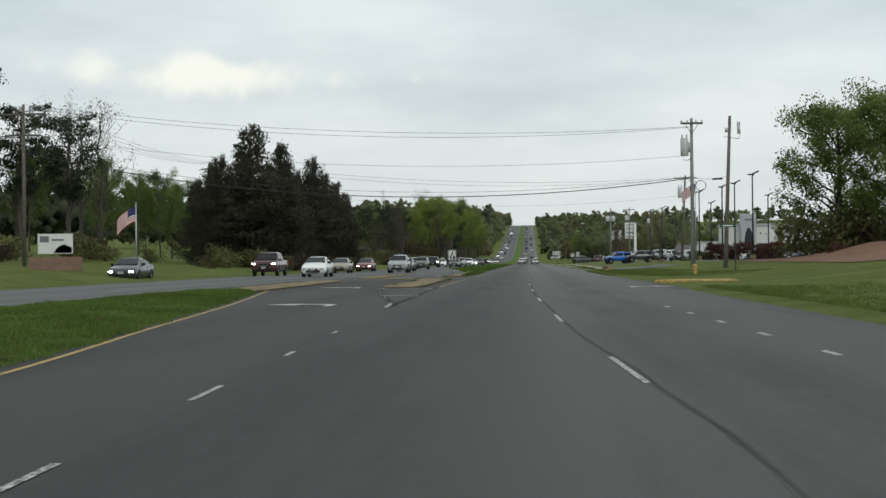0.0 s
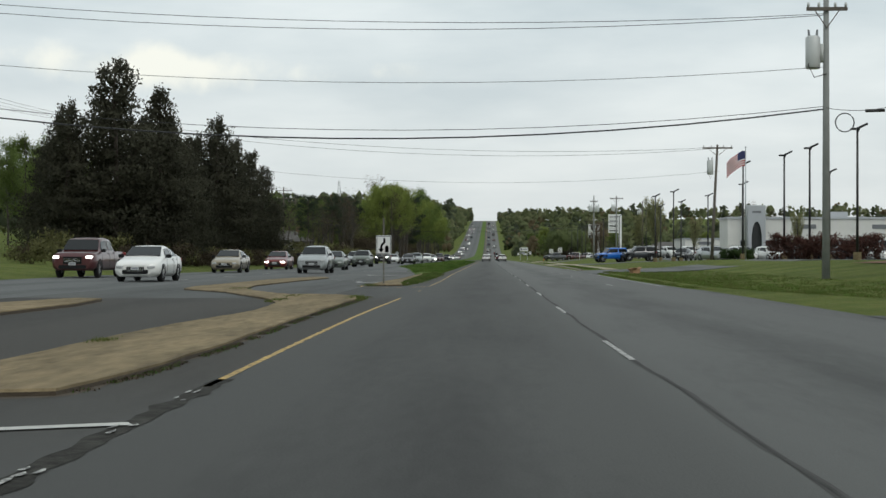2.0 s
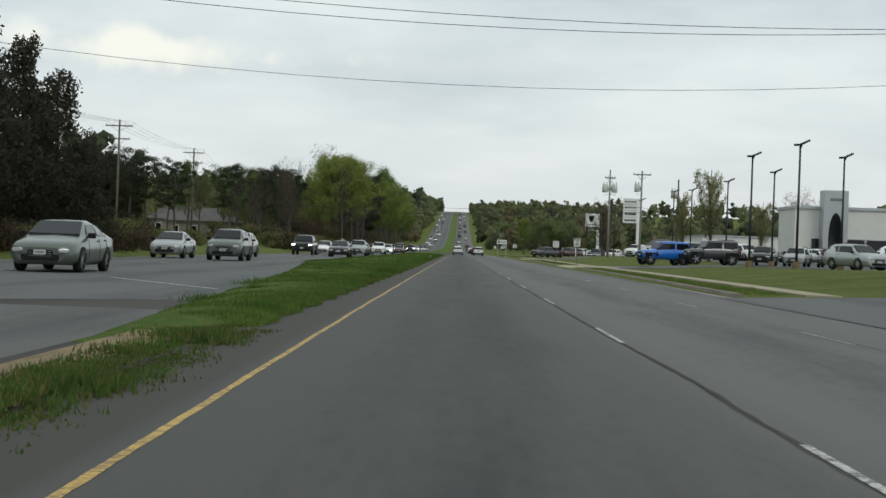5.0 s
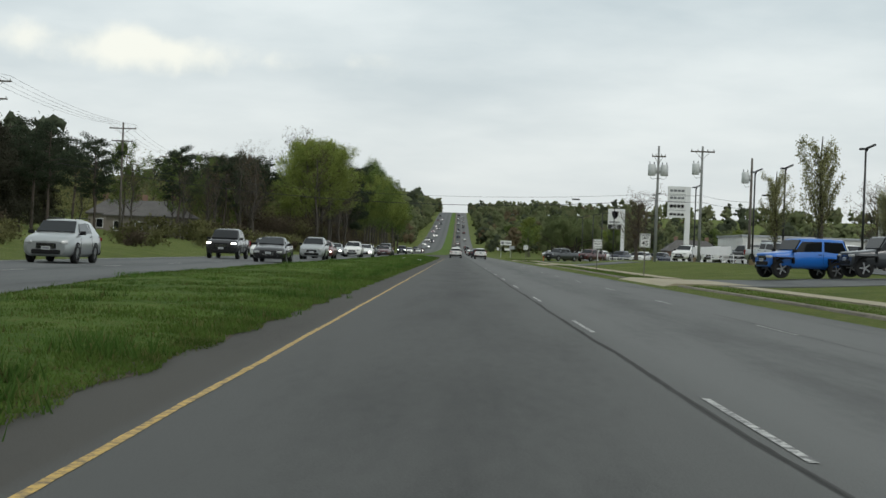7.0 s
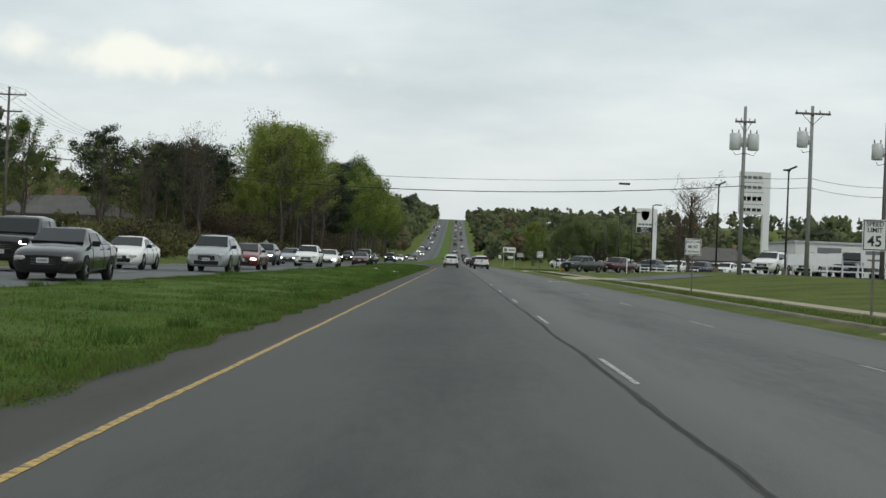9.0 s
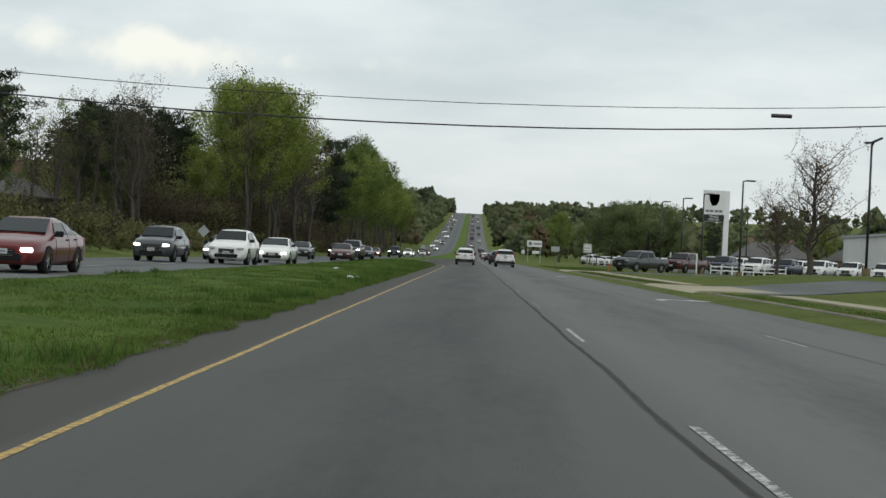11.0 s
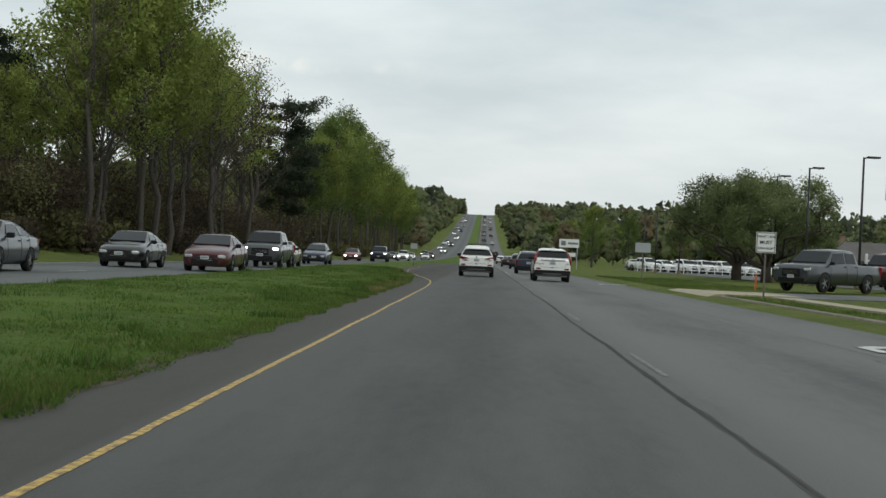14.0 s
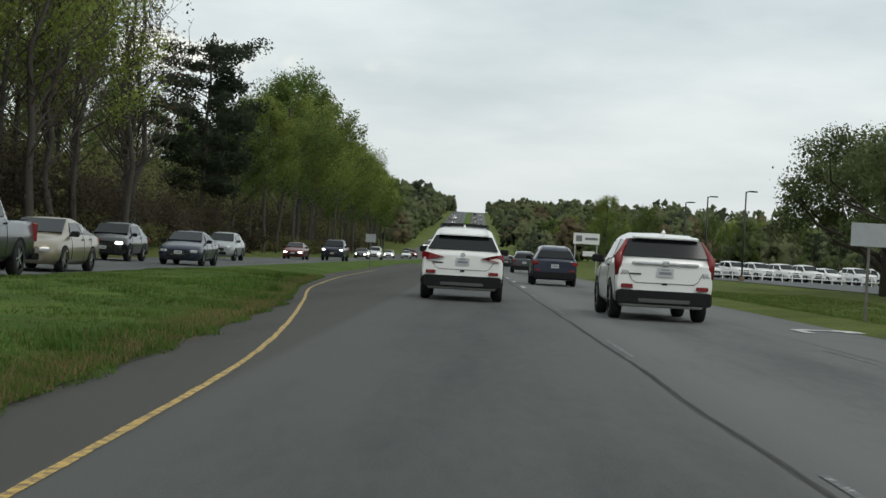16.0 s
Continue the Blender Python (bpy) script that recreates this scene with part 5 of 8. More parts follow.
plant(make_shrub(92, 1.1, 1.0, "maroon_shrub", "small dark maroon shrub on the clay bank", M_HEDGE, 0.06, 20), [(23.5, 91.3, 1.1, 0)], "shrubs on the clay bank")


def hedge(x0, x1, y, depth, h, mat, label, seed):
    rng = np.random.default_rng(seed)
    root = thing("hedge", label, "hedge", pose((x0 + x1) / 2, y, terrain((x0 + x1) / 2, y)))
    w = (x1 - x0) / 2
    lobes = [((rng.uniform(-w, w), rng.uniform(-depth, depth) * 0.4, rng.uniform(0.15, h - 0.15)), (0.40, 0.4, 0.28), 60) for _ in range(int(150 * w / 3))]
    for k in range(int(w * 3)):
        x = -w + 2 * w * (k + 0.5) / int(w * 3)
        sh = Shape()
        limb(sh, rng, (x, 0, -0.1), (x + rng.uniform(-.2, .2), rng.uniform(-.2, .2), h * 0.85), 0.03, 0.1, 2)
        part("stem", sh.mesh("stem", M_THICKET, True), root)
    part("foliage", leaf_cloud("foliage", rng, lobes, 0.075, mat), root)
    return root


hedge(20.8, 28.0, 139, 1.4, 1.75, M_HEDGE, "long clipped red-brown hedge in front of the dealership", 95)
hedge(22.7, 25.4, 172, 1.2, 0.95, M_BOXWOOD, "low clipped green hedge beside the car lot", 96)

# far woods on the flanks of the hill, too many to count
rng = np.random.default_rng(7)


def far_band(n, xr, yr, h):
    """Crowns strewn over a stretch of ground: each a main lobe with two smaller ones beside it."""
    out = []
    for _ in range(n):
        x, y = rng.uniform(*xr), rng.uniform(*yr)
        H = h * rng.uniform(0.5, 1.3)
        z = terrain(x, y)
        out.append(((x, y, z + H * 0.55), (H * 0.30, H * 0.30, H * 0.45), 2))
        for _s in range(2):
            out.append(((x + H * rng.uniform(-0.34, 0.34), y + H * rng.uniform(-0.3, 0.3), z + H * rng.uniform(0.25, 0.62)), (H * 0.22, H * 0.22, H * 0.24), 1))
    return out


OCT_V = np.array([(1, 0, 0), (0, 1, 0), (-1, 0, 0), (0, -1, 0), (0, 0, 1), (0, 0, -1)], float)
OCT_F = np.array([(0, 1, 4), (1, 2, 4), (2, 3, 4), (3, 0, 4), (1, 0, 5), (2, 1, 5), (3, 2, 5), (0, 3, 5)])


def crown_wood(name, trees, mat, label, seed):
    """Far woods: every crown a heap of uneven leaf clumps with a ragged fringe of leaves; trees: rows of x, y, height, slimness."""
    r = np.random.default_rng(seed)
    vs, fs, n = [], [], 0
    lv, vn, ln = [], [], []
    for x, y, H, slim in trees:
        z = terrain(x, y)
        wide = H * 0.34 * slim
        k = 30 if abs(x) < 120 else 16
        t = r.random(k) ** 0.8
        a = r.uniform(0, 2 * math.pi, k)
        rad = wide * np.sqrt(np.clip(1 - (1.55 * t - 0.62) ** 2, 0.04, 1)) * np.sqrt(r.random(k)) * 0.85
        c = np.stack([x + rad * np.cos(a), y + rad * np.sin(a), z + H * (0.22 + 0.68 * t)], 1)
        size = H * r.uniform(0.055, 0.125, k) * (1.1 - 0.35 * t) * (1.0 if k == 30 else 1.3)
        for q in range(k):
            v = c[q] + (OCT_V + r.uniform(-0.3, 0.3, (6, 3))) * r.uniform(0.7, 1.35, (6, 1)) * size[q]
            vs.append(v)
            vn.append(v - np.array((x, y, z + H * 0.40)) + 0.5 * (v - c[q]))
            fs.append(OCT_F + n)
            n += 6
        m = 150 if k == 30 else 40
        pick_c = r.integers(0, k, m)
        d = r.normal(size=(m, 3))
        d /= np.linalg.norm(d, axis=1)[:, None]
        d[:, 2] = np.abs(d[:, 2]) * 0.9
        p = c[pick_c] + d * (size[pick_c] * r.uniform(0.8, 1.5, m))[:, None]
        u = r.normal(size=(m, 3))
        u /= np.linalg.norm(u, axis=1)[:, None]
        w = np.cross(u, d)
        big = np.where(r.random((m, 1)) < 0.5, 0.34, 0.5) * min(1.0, H / 9)
        tri = np.stack([p - u * big, p + w * big * 0.8, p + u * big], 1)
        out = p - np.array((x, y, z + H * 0.40)) + 1.2 * d * size[pick_c][:, None]
        away = (np.cross(tri[:, 1] - tri[:, 0], tri[:, 2] - tri[:, 0]) * out).sum(1) < 0
        tri[away] = tri[away][:, ::-1]
        lv.append(tri.reshape(-1, 3))
        ln.append(np.repeat(out, 3, 0))
    v = np.concatenate(vs)
    f = np.concatenate(fs)
    lv = np.concatenate(lv)
    f2 = np.arange(len(lv)).reshape(-1, 3) + len(v)
    me = bpy.data.meshes.new(name)
    me.from_pydata(np.concatenate([v, lv]).tolist(), [], np.concatenate([f, f2]).tolist())
    me.materials.append(mat)
    me.polygons.foreach_set("use_smooth", [True] * len(me.polygons))
    me.update()
    outward(me, np.concatenate(vn + ln))
    return tagged(new(name, me), label, "woods", kind="stuff")


def strew(n, xr, yr, h, slim=(0.8, 1.15)):
    """Places and heights for far trees: mostly middling, a few that stand out."""
    out = []
    for _ in range(n):
        x, y = rng.uniform(*xr), rng.uniform(*yr)
        H = h * (rng.uniform(0.55, 1.1) if rng.random() < 0.85 else rng.uniform(1.1, 1.5))
        out.append((x, y, H, rng.uniform(*slim)))
    return out


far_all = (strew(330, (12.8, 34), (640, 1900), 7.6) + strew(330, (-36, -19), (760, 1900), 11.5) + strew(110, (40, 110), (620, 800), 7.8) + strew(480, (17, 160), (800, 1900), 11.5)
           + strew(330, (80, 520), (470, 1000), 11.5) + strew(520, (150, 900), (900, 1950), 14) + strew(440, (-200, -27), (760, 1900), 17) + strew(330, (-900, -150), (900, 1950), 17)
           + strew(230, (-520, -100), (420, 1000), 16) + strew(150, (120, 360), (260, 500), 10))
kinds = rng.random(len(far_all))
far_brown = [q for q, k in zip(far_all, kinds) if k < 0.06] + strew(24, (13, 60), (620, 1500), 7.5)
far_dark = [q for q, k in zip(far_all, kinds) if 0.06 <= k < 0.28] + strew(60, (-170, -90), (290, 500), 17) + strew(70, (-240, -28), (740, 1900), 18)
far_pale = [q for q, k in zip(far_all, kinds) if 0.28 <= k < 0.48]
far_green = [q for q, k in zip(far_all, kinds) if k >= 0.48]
# haze over these woods is only in their lightened leaf colours
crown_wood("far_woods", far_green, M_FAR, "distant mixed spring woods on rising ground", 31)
crown_wood("far_pale_woods", far_pale, M_FARPALE, "distant woods in pale young leaf, colour lightened for haze", 32)
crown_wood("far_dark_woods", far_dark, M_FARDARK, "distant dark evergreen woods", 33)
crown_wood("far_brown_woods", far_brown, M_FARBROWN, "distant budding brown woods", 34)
band2 = far_band(200, (-110, -34), (395, 760), 13)
tagged(new("deep_woods", leaf_cloud("deep_woods", rng, [(c, r, 75 * n) for c, r, n in band2], 0.30, M_SHRUB, fuzz=0.06, soft=False)), "shaded depth of the roadside wood", "woods", kind="stuff")
# brown and green thicket under the roadside trees
low = far_band(330, (-34, -24.5), (388, 760), 6.5)
tagged(new("wood_thicket", leaf_cloud("wood_thicket", rng, [(c, (r[0] * 0.9, r[1] * 1.2, r[2] * 1.1), 95 * n) for c, r, n in low], 0.17, M_THICKET, fuzz=0.1, soft=False)), "brown thicket under the roadside trees", "woods", kind="stuff")
low = far_band(170, (-33, -24), (388, 760), 9)
tagged(new("wood_understorey", leaf_cloud("wood_understorey", rng, [(c, (r[0] * 0.7, r[1] * 0.9, r[2] * 1.1), 95 * n) for c, r, n in low], 0.17, M_SHRUB, fuzz=0.1, soft=False)), "young green growth under the roadside trees", "woods", kind="stuff")

# ---- vehicles ----
def paint(name, colour, rough=0.3, metal=0.0, coat=0.6):
    return material(name, colour, rough, metal, scale=1.5, amount=0.06, coat=coat)


P_WHITE = paint("white_car_paint", (0.80, 0.80, 0.77), 0.3)
P_BLACK = paint("black_car_paint", (0.013, 0.013, 0.014), 0.25)
P_GREY = paint("dark_grey_car_paint", (0.055, 0.06, 0.065), 0.3, 0.3)
P_SILVER = paint("silver_car_paint", (0.38, 0.40, 0.40), 0.32, 0.5)
P_GOLD = paint("gold_beige_car_paint", (0.30, 0.26, 0.19), 0.32, 0.4)
P_RED = paint("dark_red_car_paint", (0.14, 0.018, 0.016), 0.28, 0.1)
P_MAROON = paint("maroon_car_paint", (0.075, 0.018, 0.020), 0.3, 0.2)
P_BLUE = paint("bright_blue_car_paint", (0.012, 0.14, 0.52), 0.3)
P_NAVY = paint("navy_car_paint", (0.016, 0.022, 0.045), 0.28, 0.2)
P_GREEN = paint("green_grey_car_paint", (0.11, 0.13, 0.11), 0.32, 0.3)
M_TYRE = material("tyre_rubber", (0.013, 0.013, 0.013), 0.85, scale=12, amount=0.3)
M_RIM = material("alloy_rim", (0.42, 0.43, 0.44), 0.35, 0.85, scale=6, amount=0.1)
M_TRIM = material("black_plastic_trim", (0.009, 0.009, 0.0095), 0.7, scale=10, amount=0.25, spec=0.25)
M_CHROME = material("chrome_trim", (0.62, 0.63, 0.64), 0.15, 1.0, scale=4, amount=0.05)
M_LENS_RED = material("red_lamp_lens", (0.20, 0.008, 0.010), 0.25, scale=8, amount=0.2, coat=0.2)
M_LENS = material("clear_lamp_lens", (0.45, 0.46, 0.46), 0.12, scale=8, amount=0.1, coat=0.5)
M_PLATE = material("plate_face", (0.48, 0.50, 0.50), 0.5, scale=12, amount=0.1)
M_SKID = material("dull_silver_plastic", (0.075, 0.075, 0.075), 0.6, scale=8, amount=0.2)
M_PLATE_INK = material("plate_ink", (0.20, 0.21, 0.24), 0.5)


def glow(name, colour, power):
    m = bpy.data.materials.new(name)
    m.use_nodes = True
    p = m.node_tree.nodes["Principled BSDF"]
    p.inputs["Base Color"].default_value = (0.8, 0.8, 0.8, 1)
    p.inputs["Emission Color"].default_value = (*colour, 1)
    p.inputs["Emission Strength"].default_value = power
    return m


M_HEAD_ON = glow("lit_headlamp", (1.0, 0.97, 0.9), 6.0)

# half sections along a car: y, half width, underside, belt, half width of the roof edge, roof
CARS = {
    "sedan": dict(L=4.85, W=0.915, r=0.33, base=2.78, sec=[(2.40, .66, .30, .60, .52, .66), (2.30, .82, .22, .70, .62, .76), (1.9, .90, .20, .80, .70, .86), (1.15, .915, .20, .92, .74, .98), (0.30, .915, .20, .96, .60, 1.43), (-0.45, .915, .20, .97, .60, 1.45), (-1.25, .915, .20, .99, .58, 1.36), (-1.95, .90, .22, 1.0, .66, 1.07), (-2.32, .86, .26, .98, .64, 1.02), (-2.42, .78, .34, .92, .58, .95)]),
    "suv": dict(L=4.70, W=0.94, r=0.37, base=2.70, sec=[(2.34, .70, .32, .74, .56, .80), (2.24, .86, .26, .88, .66, .94), (1.7, .93, .24, 1.0, .74, 1.06), (1.15, .94, .24, 1.06, .76, 1.12), (0.45, .94, .24, 1.08, .64, 1.63), (-0.6, .94, .24, 1.10, .64, 1.68), (-1.65, .94, .24, 1.13, .62, 1.63), (-2.05, .93, .26, 1.13, .62, 1.50), (-2.26, .92, .28, 1.06, .80, 1.12), (-2.35, .88, .34, .98, .78, 1.02)]),
    "tall_suv": dict(L=4.55, W=0.91, r=0.36, base=2.62, sec=[(2.27, .68, .32, .72, .54, .78), (2.17, .84, .26, .86, .64, .92), (1.7, .90, .24, .98, .72, 1.04), (1.2, .91, .24, 1.04, .74, 1.10), (0.5, .91, .24, 1.07, .63, 1.60), (-0.5, .91, .24, 1.10, .64, 1.66), (-1.6, .91, .24, 1.13, .63, 1.63), (-2.0, .905, .26, 1.14, .66, 1.56), (-2.18, .90, .28, 1.10, .80, 1.16), (-2.27, .87, .34, 1.0, .80, 1.05)]),
    "pickup_truck": dict(L=5.85, W=1.0, r=0.41, base=3.60, sec=[(2.92, .82, .42, .92, .70, .98), (2.84, .95, .36, 1.08, .80, 1.14), (2.3, 1.0, .34, 1.14, .84, 1.20), (1.6, 1.0, .34, 1.18, .86, 1.24), (0.95, 1.0, .34, 1.22, .74, 1.84), (0.0, 1.0, .34, 1.24, .75, 1.90), (-0.85, 1.0, .34, 1.26, .74, 1.86), (-1.05, 1.0, .34, 1.24, .80, 1.27), (-2.80, 1.0, .38, 1.24, .82, 1.27), (-2.92, .97, .44, 1.20, .80, 1.24)]),
    "off_roader": dict(L=4.35, W=0.90, r=0.42, base=2.75, sec=[(1.95, .62, .55, .98, .56, 1.04), (1.9, .70, .50, 1.06, .60, 1.10), (1.3, .80, .46, 1.12, .66, 1.17), (0.75, .88, .46, 1.18, .72, 1.24), (0.45, .88, .46, 1.20, .76, 1.80), (-0.4, .88, .46, 1.20, .77, 1.84), (-1.7, .88, .46, 1.20, .76, 1.82), (-1.9, .88, .46, 1.18, .80, 1.24), (-1.96, .86, .50, 1.12, .78, 1.18)]),
}


def half_ring(s):
    y, w, zb, belt, wr, roof = s
    return [(0, y, zb), (w * .80, y, zb), (w * .97, y, zb + .14), (w, y, zb + .52 * (belt - zb)), (w * .965, y, belt - .06), (w * .91, y, belt), (wr, y, roof - .06 * min(1, (roof - belt) / .3)), (wr * .80, y, roof), (0, y, roof + .015)]


def section_at(sec, y):
    for a, b in zip(sec, sec[1:]):
        if b[0] <= y <= a[0]:
            t = (a[0] - y) / (a[0] - b[0])
            return tuple(p + (q - p) * t for p, q in zip(a, b))
    return sec[-1]


def car_body(kind):
    sec = CARS[kind]["sec"]
    sh = Shape()
    n = 17
    fine = []
    for a, b in zip(sec, sec[1:]):
        fine.append(a)
        if abs(a[0] - b[0]) > 0.55:
            fine.append(tuple((p + q) / 2 for p, q in zip(a, b)))
    fine.append(sec[-1])
    for s in fine:
        h = half_ring(s)
        ring = h + [(-x, y, z) for x, y, z in h[-2:0:-1]]
        sh.v += ring
    m = 16
    for j in range(len(fine) - 1):
        for i in range(m):
            sh.f.append((j * m + i, (j + 1) * m + i, (j + 1) * m + (i + 1) % m, j * m + (i + 1) % m))
            sh.k.append(0)
    sh.f += [tuple(range(m)), tuple(range(len(fine) * m - 1, (len(fine) - 1) * m - 1, -1))]
    sh.k += [0, 0]
    me = sh.mesh("body", P_WHITE, True)
    me.polygons[-1].use_smooth = me.polygons[-2].use_smooth = False
    return me


def slab(quad, thick, mat, name, away):
    """A pane or panel with the given four or more corners, raised off the body by thick."""
    q = [Vector(p) for p in quad]
    nrm = (q[1] - q[0]).cross(q[-1] - q[0]).normalized()
    if nrm.dot(Vector(away)) < 0:
        q.reverse()
        nrm = -nrm
    c = sum(q, Vector()) / len(q)
    n = len(q)
    lo, hi = [p - nrm * 0.02 for p in q], [p + nrm * thick for p in q]
    top = [c + (p - c) * 0.985 + nrm * (thick + 0.002) for p in q]
    f = [(i, (i + 1) % n, n + (i + 1) % n, n + i) for i in range(n)] + [(n + i, n + (i + 1) % n, 2 * n + (i + 1) % n, 2 * n + i) for i in range(n)] + [tuple(range(2 * n, 3 * n))]
    return mesh_of(name, [tuple(p) for p in lo + hi + top], f, mat)


def wheel_meshes(r, width=0.22):
    ty, rim = Shape(), Shape()
    prof = [(0.62 * r, -width / 2), (0.93 * r, -width / 2), (r, -width * 0.36), (r, width * 0.36), (0.93 * r, width / 2), (0.62 * r, width / 2)]
    n = 18
    v = [(x, rr * math.cos(6.2832 * i / n), rr * math.sin(6.2832 * i / n)) for i in range(n) for rr, x in prof]
    m = len(prof)
    ty.add(v, [(i * m + j, ((i + 1) % n) * m + j, ((i + 1) % n) * m + j + 1, i * m + j + 1) for i in range(n) for j in range(m - 1)])
    rim.add([(-width * .30, 0.63 * r * math.cos(6.2832 * i / n), 0.63 * r * math.sin(6.2832 * i / n)) for i in range(n)], [tuple(range(n))], 1)
    rim.add([(width * .30, 0.63 * r * math.cos(6.2832 * i / n), 0.63 * r * math.sin(6.2832 * i / n)) for i in range(n)], [tuple(range(n - 1, -1, -1))], 1)
    for sx in (-1, 1):
        for k in range(5):
            a = 6.2832 * k / 5
            rim.box((sx * width * .36, 0.33 * r * math.cos(a), 0.33 * r * math.sin(a)), (width * .16, 0.62 * r, 0.13 * r), 0, m=Matrix.Rotation(a, 3, "X"))
        rim.tube([(sx * width * .30, 0, 0), (sx * width * .46, 0, 0)], 0.14 * r, 10)
    return ty.mesh("tyre", M_TYRE, True), rim.mesh("rim", [M_RIM, M_TRIM])


def make_car(kind, name, label, lit=True, rear=""):
    """A vehicle that faces +y, with its parts."""
    d = CARS[kind]
    sec = d["sec"]
    root = thing(name, label, {"pickup_truck": "pickup truck", "sedan": "car", "suv": "car", "tall_suv": "car", "off_roader": "car"}[kind], pose(0, 0, 0))
    part("body", car_body(kind), root)
    heights = [s[5] for s in sec]
    hi = max(heights)
    cab = [i for i, s in enumerate(sec) if s[5] > hi - 0.20]
    i0, i1 = cab[0], cab[-1]
    cowl, front, back, tail = sec[i0 - 1], sec[i0], sec[i1], sec[i1 + 1]

    def flat_pane(a, b, lo, hi_, name, away, wide_by=0.97):
        out = []
        for t in (lo, hi_):
            q = [(1 - t) * p + t * w for p, w in zip(a, b)]
            h = half_ring(q)
            out.append((h[6][0] * wide_by, h[6][1], (h[7][2] + h[6][2]) / 2))
        (xa, ya, za), (xb, yb, zb_) = out
        return part(name, slab([(xa, ya, za), (-xa, ya, za), (-xb, yb, zb_), (xb, yb, zb_)], 0.045, M_GLASS, name, away), root, "dark tinted glass")

    flat_pane(cowl, front, 0.10, 0.93, "windshield", (0, 1, 0.6))
    flat_pane(back, tail, 0.06, 0.92, "rear_window", (0, -1, 0.4), 0.97 if rear == "" else 1.0)
    y_f, y_b = front[0], back[0]
    split = (y_f + y_b) / 2 - 0.02
    for sx in (-1, 1):
        for ya, yb, fa, fb in ((y_f + 0.34, split + 0.06, y_f - 0.03, split + 0.06), (split - 0.06, y_b - (0.28 if kind != "pickup_truck" else -0.02), split - 0.06, y_b + 0.06)):
            pts = []
            for y, t in ((ya, 0.10), (yb, 0.10), (fb, 0.86), (fa, 0.86)):
                h = half_ring(section_at(sec, y))
                a, b = Vector(h[5]), Vector(h[6])
                q = a.lerp(b, t)
                pts.append((sx * q.x, q.y, q.z))
            part("side_window", slab(pts, 0.012, M_GLASS, "side_window", (sx, 0, 0.2)), root, "dark tinted glass")
        m = Shape()
        h = half_ring(section_at(sec, y_f + 0.38))
        m.box((sx * (h[5][0] + 0.13), y_f + 0.42, h[5][2] + 0.08), (0.22, 0.10, 0.15), bevel=0.025)
        m.box((sx * (h[5][0] + 0.0), y_f + 0.42, h[5][2] + 0.03), (0.14, 0.05, 0.04))
        part("mirror", m.mesh("mirror", M_TRIM), root)
        seam = Shape()
        lines = [y_f + 0.42, split, y_b - 0.02] if kind != "pickup_truck" else [y_f + 0.40, split, y_b + 0.02]
        for y in lines:
            h = half_ring(section_at(sec, y))
            seam.tube([(sx * (h[q][0] + 0.002), y, h[q][2]) for q in (2, 3, 4, 5)], 0.006, 4)
        part("door_seam", seam.mesh("door_seam", M_TRIM), root)
        for y in (split + 0.18, y_b + 0.12):
            h = half_ring(section_at(sec, y))
            g = Shape()
            g.box((sx * (h[4][0] + 0.012), y, h[4][2] - 0.03), (0.03, 0.20, 0.03), bevel=0.008)
            part("door_handle", g.mesh("door_handle", M_TRIM), root)
    r, base = d["r"], d["base"]
    ty, rim = wheel_meshes(r)
    mid = (sec[0][0] + sec[-1][0]) / 2 + 0.02
    for y in (mid + base / 2, mid - base / 2):
        for sx in (-1, 1):
            s = section_at(sec, y)
            xw = s[1] - 0.11
            w = part("wheel", ty, root, m=pose(sx * xw, y, r))
            part("rim", rim, w, "spoked alloy rim")
            ar = Shape()
            n = 14
            ring = [(math.cos(math.pi * k / n - 0.0), math.sin(math.pi * k / n)) for k in range(n + 1)]
            ro = 1.17 * r
            v = [(sx * (s[1] * 0.80), y + ro * c, r + ro * t) for c, t in ring] + [(sx * (s[1] + 0.006), y + ro * c, r + ro * t) for c, t in ring] + [(sx * (s[1] + 0.006), y + 0.98 * r * c, r + 0.98 * r * t) for c, t in ring]
            v += [(sx * (s[1] * 0.80), y + ro, s[2] - 0.02), (sx * (s[1] * .80), y - ro, s[2] - 0.02)]
            k = n + 1
            f = [(i, i + 1, k + i + 1, k + i) for i in range(n)] + [(k + i, k + i + 1, 2 * k + i + 1, 2 * k + i) for i in range(n)]
            ar.add(v, f)
            part("wheel_arch", ar.mesh("wheel_arch", M_TRIM), root)
    f0, b0 = sec[0], sec[-1]
    # front: grille, lamps, bumper, plate
    g = Shape()
    zt, zb = f0[3], f0[2]
    g.box((0, f0[0] + 0.01, zt - 0.10), (f0[1] * 1.05, 0.06, 0.20 if kind != "pickup_truck" else 0.34), 0, bevel=0.02)
    for k in range(3):
        g.box((0, f0[0] + 0.045, zt - 0.04 - 0.06 * k), (f0[1] * 0.95, 0.015, 0.014), 1)
    part("grille", g.mesh("grille", [M_TRIM, M_CHROME]), root)
    g = Shape()
    g.box((0, f0[0] - 0.02, zb + 0.10), (f0[1] * 1.55, 0.14, 0.17), 0, bevel=0.03)
    part("lower_bumper", g.mesh("lower_bumper", M_TRIM), root)
    g = Shape()
    g.box((0, f0[0] + 0.045, zb + 0.24), (0.32, 0.02, 0.13), 0)
    g.box((0, f0[0] + 0.058, zb + 0.24), (0.24, 0.006, 0.05), 1)
    part("front_plate", g.mesh("front_plate", [M_PLATE, M_PLATE_INK]), root)
